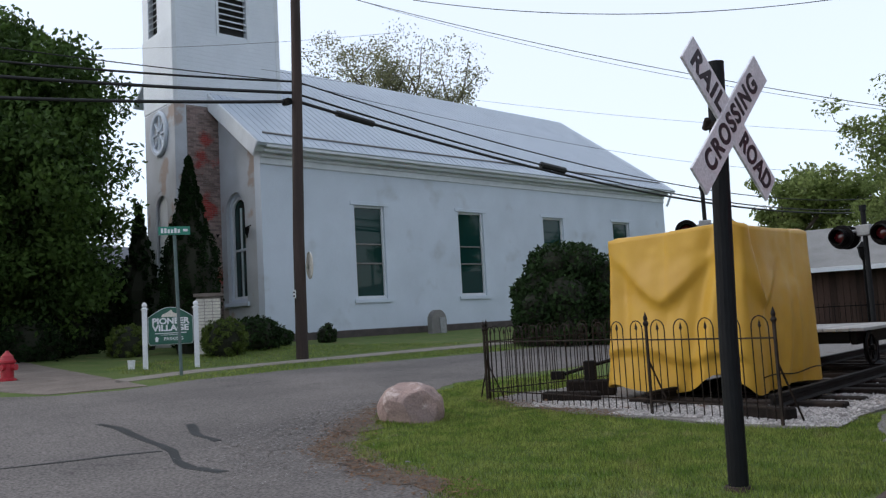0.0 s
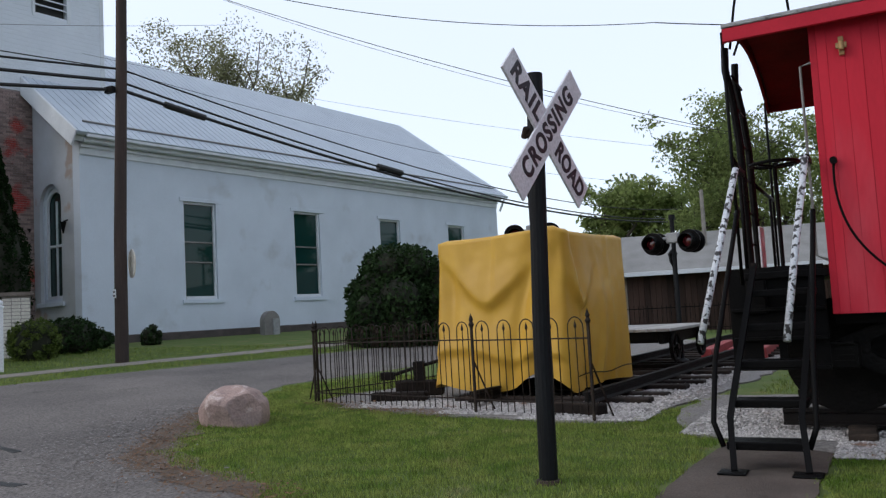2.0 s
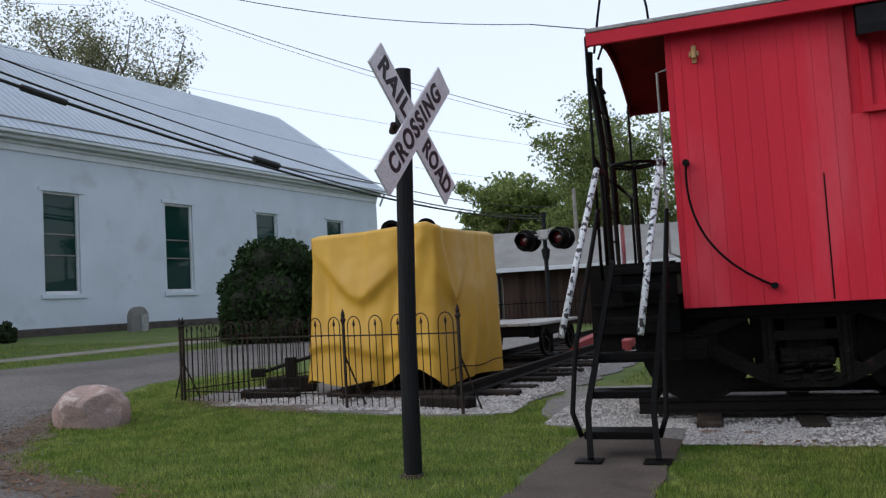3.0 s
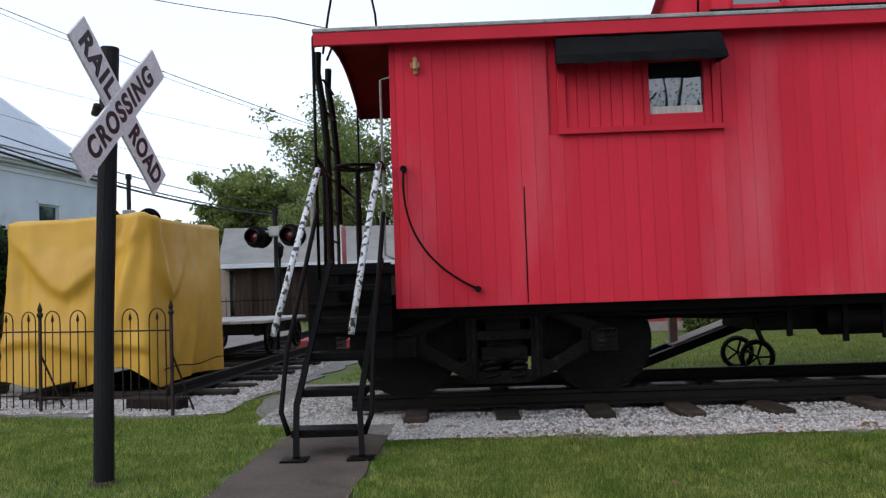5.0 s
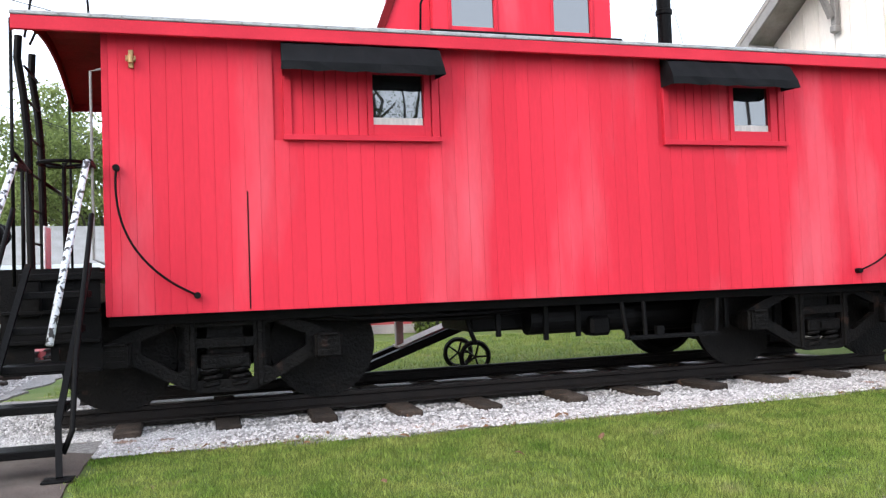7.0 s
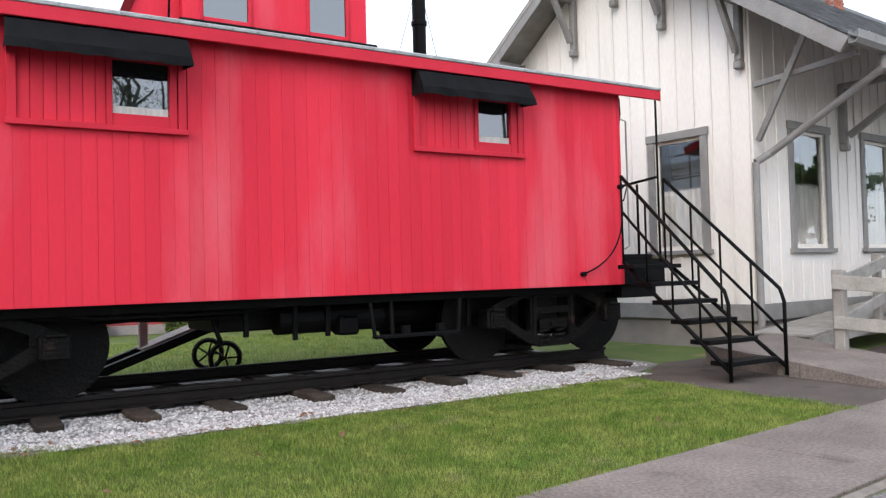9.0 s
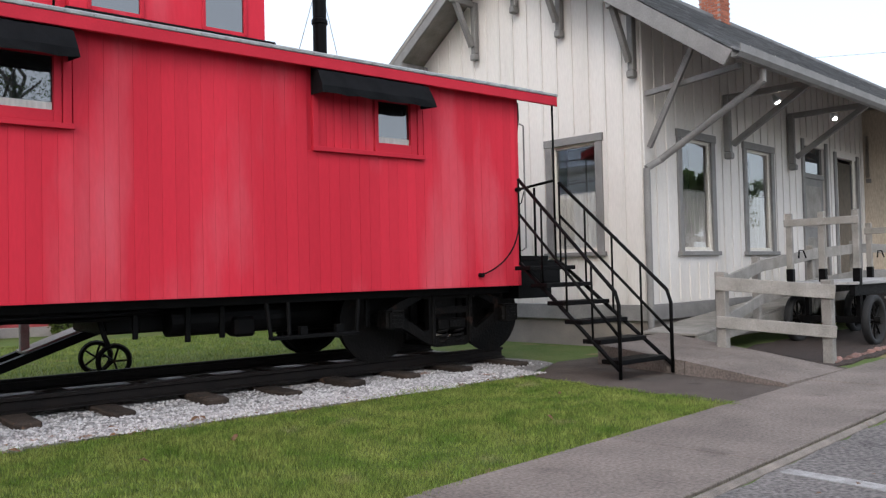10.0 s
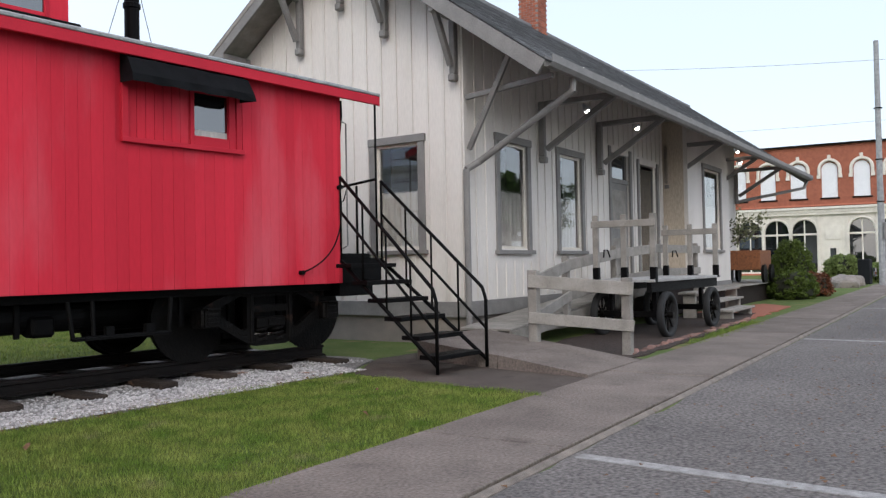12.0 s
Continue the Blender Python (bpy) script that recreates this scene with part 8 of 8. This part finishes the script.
for y in (-1.03, -0.20):
    bm = bmesh.new()
    bm_box(bm, 0, 5.75, 0, 0.05, -0.16, 0, pose(-0.45, y, 0.265, 0, -4.9, 0))
    part("joist", bm, M_GREY_WOOD, wr)
# Same dark under-deck tone as on the freight platform face.
box_part("platform_face", 5.2, 9.3, -1.00, -0.95, 0.05, 0.74, M_TIE_AND_DECK_SHADE, wr)


def rail_fence(name, pts, heights, label, post_w=0.10):
    f = thing(name, pose(0, 0, 0), label, "fence", "grey rail fences")
    for (x, y), (z0, z1) in zip(pts, heights):
        bm = bmesh.new()
        bm_box(bm, -post_w / 2, post_w / 2, -post_w / 2, post_w / 2, z0, z1, pose(x, y, 0, 0, 0, 5.4))
        part("post", bm, M_GREY_WOOD, f, bevel=0.008)
    for (p, h0), (q, h1) in zip(zip(pts, heights), list(zip(pts, heights))[1:]):
        d = math.hypot(q[0] - p[0], q[1] - p[1])
        a = math.degrees(math.atan2(q[1] - p[1], q[0] - p[0]))
        for drop, hh in ((0.14, 0.17), (0.62, 0.15)):
            s = math.degrees(math.atan2(h1[1] - h0[1], d))
            bm = bmesh.new()
            bm_box(bm, -0.08, math.hypot(d, h1[1] - h0[1]) + 0.08, -0.095, -0.055, -hh / 2, hh / 2, pose(p[0], p[1], h0[1] - drop, 0, 0, a) @ pose(0, 0, 0, 0, -s, 0))
            part("board", bm, M_GREY_WOOD, f, bevel=0.006)
    return f


rail_fence("rail_fence", [(9.90, 5.68), (10.50, 4.64)], [(0.15, 1.13), (0.0, 1.02)], "weathered grey two-board fence at the ramp foot", 0.12)
rail_fence("rail_fence", [(9.98, 5.76), (11.9, 6.36), (14.0, 6.58), (16.0, 6.78), (19.0, 7.08)], [(0.2, 1.14), (0.3, 1.34), (0.4, 1.52), (0.4, 1.62), (0.4, 1.62)], "weathered grey rail fence along the plank ramp", 0.10)
overlay("mulch_bed", [(10.0, 4.40), (12.2, 4.66), (17.0, 5.3), (19.5, 5.9), (19.0, 7.1), (12.0, 6.5), (9.95, 5.8)], 0.02, 0, M_MULCH, label="dark bark mulch under the baggage cart", category="mulch bed", wobble=0.05)
edg = thing("brick_edging", pose(0, 0, 0), "row of weathered red bricks edging the mulch bed", "edging")
rnd = random.Random(3)
eb = box_mesh("brick", 0.19, 0.10, 0.075, M_EDGE_BRICK, 0.02)
for k in range(32):
    x = 10.5 + k * 0.212
    piece("brick", eb, edg, pose(x, 4.58 + (x - 10.5) * 0.108 + rnd.uniform(-.02, .02), -0.025, rnd.uniform(-9, 9), rnd.uniform(-8, 8), 6 + rnd.uniform(-16, 16)))
overlay("brick_paving", [(17.2, 5.35), (22.5, 6.0), (23.5, 7.0), (19.5, 7.3), (17.5, 6.4)], 0.016, 0, M_BRICK, label="patch of worn red brick paving", category="paving", wobble=0.08)
# four-wheeled baggage cart
bc = thing("baggage_cart", pose(14.3, 5.88, 0, 0, 0, 4.0), "old grey four-wheeled depot baggage cart with stake ends", "baggage cart")
deck = box_mesh("deck_board", 3.5, 0.155, 0.045, M_DECK, 0.006)
for k in range(7):
    piece("deck_board", deck, bc, pose(-1.75, -0.56 + k * 0.162, 0.90))
for y in (-0.50, 0.42):
    box_part("sill", -1.72, 1.72, y, y + 0.08, 0.74, 0.895, M_BLACK, bc)
for x in (-1.2, 1.15):
    box_part("axle_beam", x - 0.05, x + 0.05, -0.52, 0.52, 0.32, 0.42, M_BLACK, bc)
    for y in (-0.40, 0.35):
        box_part("bolster_leg", x - 0.06, x + 0.06, y, y + 0.06, 0.42, 0.74, M_BLACK, bc)
    for sy in (-1, 1):
        bm = bmesh.new()
        m = pose(x, sy * 0.56, 0.37, 90, 0, 0)
        bm_lathe(bm, [(0.29, -0.05), (0.355, -0.055), (0.37, -0.03), (0.37, 0.03), (0.355, 0.055), (0.29, 0.05), (0.29, -0.05)], 28, m, False)
        wl_ = part("wheel", bm, M_TYRE, bc, "black rubber tyred wheel", smooth=True)
        bm = bmesh.new()
        for k in range(8):
            bm_cyl(bm, (x, sy * 0.56, 0.37), (x + 0.30 * math.cos(math.pi * k / 4), sy * 0.56, 0.37 + 0.30 * math.sin(math.pi * k / 4)), 0.017, n=5)
        bm_cyl(bm, (x, sy * 0.50, 0.37), (x, sy * 0.66, 0.37), 0.055, n=10)
        part("spoke_ring", bm, M_IRON, wl_)
for x, top in ((-1.66, 1.98), (1.60, 1.92)):
    rack = new("stake_rack")
    rack.parent = bc
    for y in (-0.52, -0.04, 0.44):
        box_part("stake", x - 0.035, x + 0.035, y - 0.045, y + 0.045, 0.95, top, M_GREY_WOOD, rack)
        box_part("stake_shoe", x - 0.045, x + 0.045, y - 0.05, y + 0.05, 0.90, 1.14, M_BLACK, rack, "black iron stake pocket")
    box_part("crossbar", x - 0.06, x - 0.036, -0.58, 0.50, top - 0.20, top - 0.09, M_GREY_WOOD, rack)
    tube_part("hook", [(x, 0.2, 1.30), (x, 0.24, 1.42), (x, 0.30, 1.42), (x, 0.31, 1.30)], 0.012, M_BLACK, rack)
# bench and steps to the freight platform
bn = thing("wooden_steps", pose(18.2, 6.05, 0, 0, 0, 6), "weathered grey wooden steps and bench by the platform", "steps")
for k, (x0, x1, y0, z) in enumerate(((-0.9, 1.1, -0.30, 0.20), (-0.9, 1.6, 0.05, 0.38), (-0.9, 3.0, 0.45, 0.56))):
    for j in range(2):
        box_part("tread", x0, x1, y0 + j * 0.19, y0 + j * 0.19 + 0.18, z - 0.045, z, M_GREY_WOOD, bn)
    for x in (x0 + 0.1, x1 - 0.25):
        box_part("leg", x, x + 0.12, y0 + 0.04, y0 + 0.30, 0, z - 0.047, M_GREY_WOOD, bn)
pf = thing("freight_platform", pose(20.5, 7.1, 0, 0, 0, 5.4), "grey plank freight platform behind the depot", "platform")
fb = box_mesh("plank", 0.145, 2.6, 0.04, M_GREY_WOOD, 0.005)
for k in range(60):
    piece("plank", fb, pf, pose(k * 0.15, 0, 0.50))
# Face coloured dark to stand for the shaded recess below the deck.
box_part("platform_face", 0, 9.0, 0.10, 0.16, 0.0, 0.495, M_TIE_AND_DECK_SHADE, pf, "face painted dark for the shade under the platform edge")
oc = thing("baggage_wagon", pose(25.4, 7.95, 0.54, 0, 0, 6), "small rust-orange baggage wagon on the platform", "wagon")
box_part("body", -0.75, 0.75, -0.45, 0.45, 0.38, 0.95, M_RUST, oc, "rust-orange box body", 0.02)
for x in (-0.5, 0.5):
    for y in (-0.5, 0.46):
        bm = bmesh.new()
        bm_lathe(bm, [(0.05, -0.03), (0.26, -0.04), (0.27, 0.04), (0.05, 0.03)], 18, pose(x, y, 0.27, 90, 0, 0))
        part("wheel", bm, M_IRON, oc)
shrub("boxwood", 26.6, 7.1, 0, 0.80, 0.75, 0.85, "clipped low boxwood beside the sidewalk", M_LEAF_BOX, 61, 8000, 0.04, 12, 0, "shrub", "", True)
shrub("shrub", 29.8, 8.0, 0, 0.72, 0.70, 1.75, "large rounded green shrub beside the sidewalk", M_LEAF_BOX, 62, 9000, 0.05, 14, 0.25)
shrub("shrub", 28.7, 7.0, 0, 0.52, 0.5, 0.75, "rust-red low shrub beside the boxwood", M_LEAF_RED, 63, 3000, 0.05)
tree(26.8, 9.6, 0.0, 3.2, 1.5, "small pale airy tree by the platform", M_LEAF_SPRING, 64, 1800, 0.06, 0.05, 0.2, 0.35, 0.2)
shrub("shrub", 44.0, 9.6, 0, 0.9, 0.8, 1.3, "green shrub before the brick store", M_LEAF_MID, 65, 4000, 0.09)
shrub("shrub", 45.5, 8.3, 0, 1.2, 1.0, 0.9, "green shrub before the brick store", M_LEAF_MID, 66, 3500, 0.09)
shrub("shrub", 42.5, 11.6, 0, 1.2, 1.0, 0.7, "low green shrub before the brick store", M_LEAF_BUSH, 67, 2500, 0.09)
bx = thing("utility_box", pose(41.9, 8.2, 0), "dark utility cabinet beside the rocks", "utility box")
box_part("cabinet", -0.30, 0.30, -0.25, 0.25, 0.0, 1.15, M_POST_BLACK, bx, bevel=0.04)
box_part("meter", -0.2, 0.2, -0.45, -0.36, 0.35, 0.75, M_GLASS, bx)
for k, (x, y, s) in enumerate(((37.0, 7.9, 0.6), (38.2, 8.3, 0.75), (39.2, 8.1, 0.55))):
    rk2 = thing("boulder", pose(x, y, 0), "low pale grey landscape rock", "boulder", "landscape rocks")
    bm = bmesh.new()
    bmesh.ops.create_icosphere(bm, subdivisions=3, radius=1)
    for v in bm.verts:
        q = v.co * (1 + 0.2 * noise.noise(v.co * 1.7 + Vector((k, 0, 0))))
        v.co = Vector((q.x * s, q.y * s * 0.8, q.z * 0.38 + 0.12))
    part("rock", bm, M_CONC_LIGHT, rk2)
rp2 = thing("utility_pole", pose(39.6, 7.05, 0), "tall grey metal pole with a control box", "utility pole")
bm = bmesh.new()
bm_cyl(bm, (0, 0, 0), (0, 0, 10.5), 0.14, 0.10, 12)
part("shaft", bm, M_ROOF_EDGE, rp2)
box_part("control_box", -0.2, 0.25, -0.3, -0.12, 2.0, 2.7, M_GREY_TRIM, rp2)
for z in (3.6, 5.4, 7.6):
    tube_part("band", [(0.16 * math.cos(k * 0.5236), 0.16 * math.sin(k * 0.5236), z) for k in range(13)], 0.02, M_BLACK, rp2)

# two-storey brick store
BRM = pose(62.5, 34.0, 0, 0, 0, -80)
store = thing("brick_store", BRM, "two-storey red brick store with a cream arched ground floor", "store building")
BSC = 1.10
BW = 34.0
UP = [(4.05 + 2.14 * k) for k in range(14)]
bm = bmesh.new()
bm_plate(bm, rect(0, BW, 5.04, 9.6), [arch(x - 0.54, x + 0.54, 5.72, 8.33) for x in UP], 0.4, pose(0, 0, 0))
part("upper_wall", bm, M_BRICK, store)
DN = [5.65 + 1.93 * k for k in range(14) if k not in (3, 7, 11)]
bm = bmesh.new()
bm_plate(bm, rect(0, BW, -0.2, 4.84), [arch(x - 0.84, x + 0.84, 0.25, 4.12) for x in DN], 0.4, pose(0, -0.15, 0))
part("ground_floor", bm, M_CREAM, store, "cream painted arcade")
for x in DN:
    w = new("shop_window")
    w.parent = store
    box_part("pane", x - 0.84, x + 0.84, 0.1, 0.12, 0.25, 4.12, M_PANE_OLD, w, "", 0)
    box_part("mullion", x - 0.05, x + 0.05, 0.0, 0.09, 0.25, 4.3, M_CREAM, w)
    box_part("transom", x - 0.83, x + 0.83, -0.01, 0.08, 2.95, 3.1, M_CREAM, w)
    bm = bmesh.new()
    bm_tube(bm, [(x - 0.90 * math.cos(math.pi * k / 12), -0.18, 3.28 + 0.90 * math.sin(math.pi * k / 12)) for k in range(13)], 0.09, 6)
    part("arch_moulding", bm, M_CREAM, w)
for k, x in enumerate(UP):
    w = new("upper_window")
    w.parent = store
    bm = bmesh.new()
    bm_plate(bm, arch(x - 0.54, x + 0.54, 5.72, 8.33), [], 0.03, pose(0, 0.08, 0))
    part("blind_panel", bm, M_WHITE, w, "white boarded window")
    bm = bmesh.new()
    bm_tube(bm, [(x - 0.70, -0.06, 7.35)] + [(x - 0.70 * math.cos(math.pi * j / 12), -0.06, 7.80 + 0.70 * math.sin(math.pi * j / 12)) for j in range(13)] + [(x + 0.70, -0.06, 7.35)], 0.12, 6)
    bm_box(bm, x - 0.11, x + 0.11, -0.2, 0.0, 8.45, 8.85)
    bm_box(bm, x - 0.86, x - 0.60, -0.16, 0.0, 7.15, 7.38)
    bm_box(bm, x + 0.60, x + 0.86, -0.16, 0.0, 7.15, 7.38)
    part("hood_mould", bm, M_CREAM, w, "cream arched hood moulding")
    box_part("sill", x - 0.66, x + 0.66, -0.08, 0.0, 5.60, 5.71, M_IRON, w)
for nm, z0, z1, d, mt in (("cornice", 4.85, 5.03, 0.35, M_CREAM), ("frieze", 4.45, 4.84, 0.22, M_CREAM), ("string_course", 5.10, 5.22, 0.08, M_BRICK), ("parapet_cap", 9.6, 9.72, 0.12, M_IRON), ("base_course", -0.2, 0.12, 0.25, M_BRICK)):
    box_part(nm, -0.05, BW + 0.05, -d - 0.15, -0.152 if nm in ("frieze", "base_course") else 0.05, z0, z1, mt, store)
dent = box_mesh("dentil", 0.16, 0.12, 0.14, M_CREAM, 0)
for k in range(80):
    piece("dentil", dent, store, pose(0.1 + k * 0.42, -0.48, 4.66))
for k in range(4):
    x = 5.65 + 1.93 * (3 + 4 * k)
    if x < BW:
        box_part("wall_panel", x - 0.55, x + 0.55, -0.20, -0.152, 0.4, 3.6, M_CREAM, store)
        box_part("sign_plate", x - 0.50, x + 0.50, -0.24, -0.202, 2.6, 3.3, M_CREAM, store, "pale plate above a small dark opening")
        box_part("small_window", x - 0.20, x + 0.20, -0.22, -0.203, 1.15, 1.95, M_PANE_OLD, store, "small dark window", 0)
for k in range(15):
    box_part("pilaster", 4.62 + 1.93 * k, 4.76 + 1.93 * k, -0.28, -0.152, 0.0, 4.6, M_CREAM, store)
box_part("body", 0.1, BW - 0.1, 0.45, 14, -0.2, 9.4, M_UNLIT_INSIDE, store, "", 0)

# ---- trees and a house behind the camera, seen only in the window glass ----
tree(10.0, -24.0, 0.0, 13.0, 5.5, "bare-branched tree across the parking lot", M_LEAF_DARK, 71, 14000, 0.055, 0.85, 0.3, 0.3, 0.16)
tree(-6.0, -22.0, 0.0, 12.0, 5.0, "bare-branched tree across the parking lot", M_LEAF_SPRING, 72, 6000, 0.15, 0.4, 0.3, 0.3, 0.14)
tree(46.5, -7.6, 0.0, 7.6, 2.6, "dark leafy tree across the parking lot", M_LEAF_DARK, 73, 9000, 0.18, 0.4, 0.0, 0.15, 0.22)
tree(66.0, -13.5, 0.0, 9.0, 4.0, "dark leafy tree across the parking lot", M_LEAF_DARK, 74, 9000, 0.18, 0.4, 0.0, 0.15, 0.22)
rpole = thing("utility_pole", pose(27.6, -21.0, 0), "dark leaning utility pole across the parking lot", "utility pole")
bm = bmesh.new()
bm_tube(bm, [(0.5, 0, 0), (-0.4, 0, 13.0)], 0.10, 10, 0.08)
part("shaft", bm, M_POLE, rpole)
bh = thing("house", pose(-14.0, -16.0, 0, 0, 0, -20), "grey-roofed house across the road", "house")
box_part("wall", 0, 10, 0, 7, 0, 3.2, M_SIDING_WHITE, bh, bevel=0)
bm = bmesh.new()
bm_plate(bm, [(-0.5, 3.1), (7.5, 3.1), (3.5, 6.0)], [], 11.0, pose(10.5, 0, 0, 0, 0, 90))
part("roof", bm, M_SLATE_ROOF, bh)
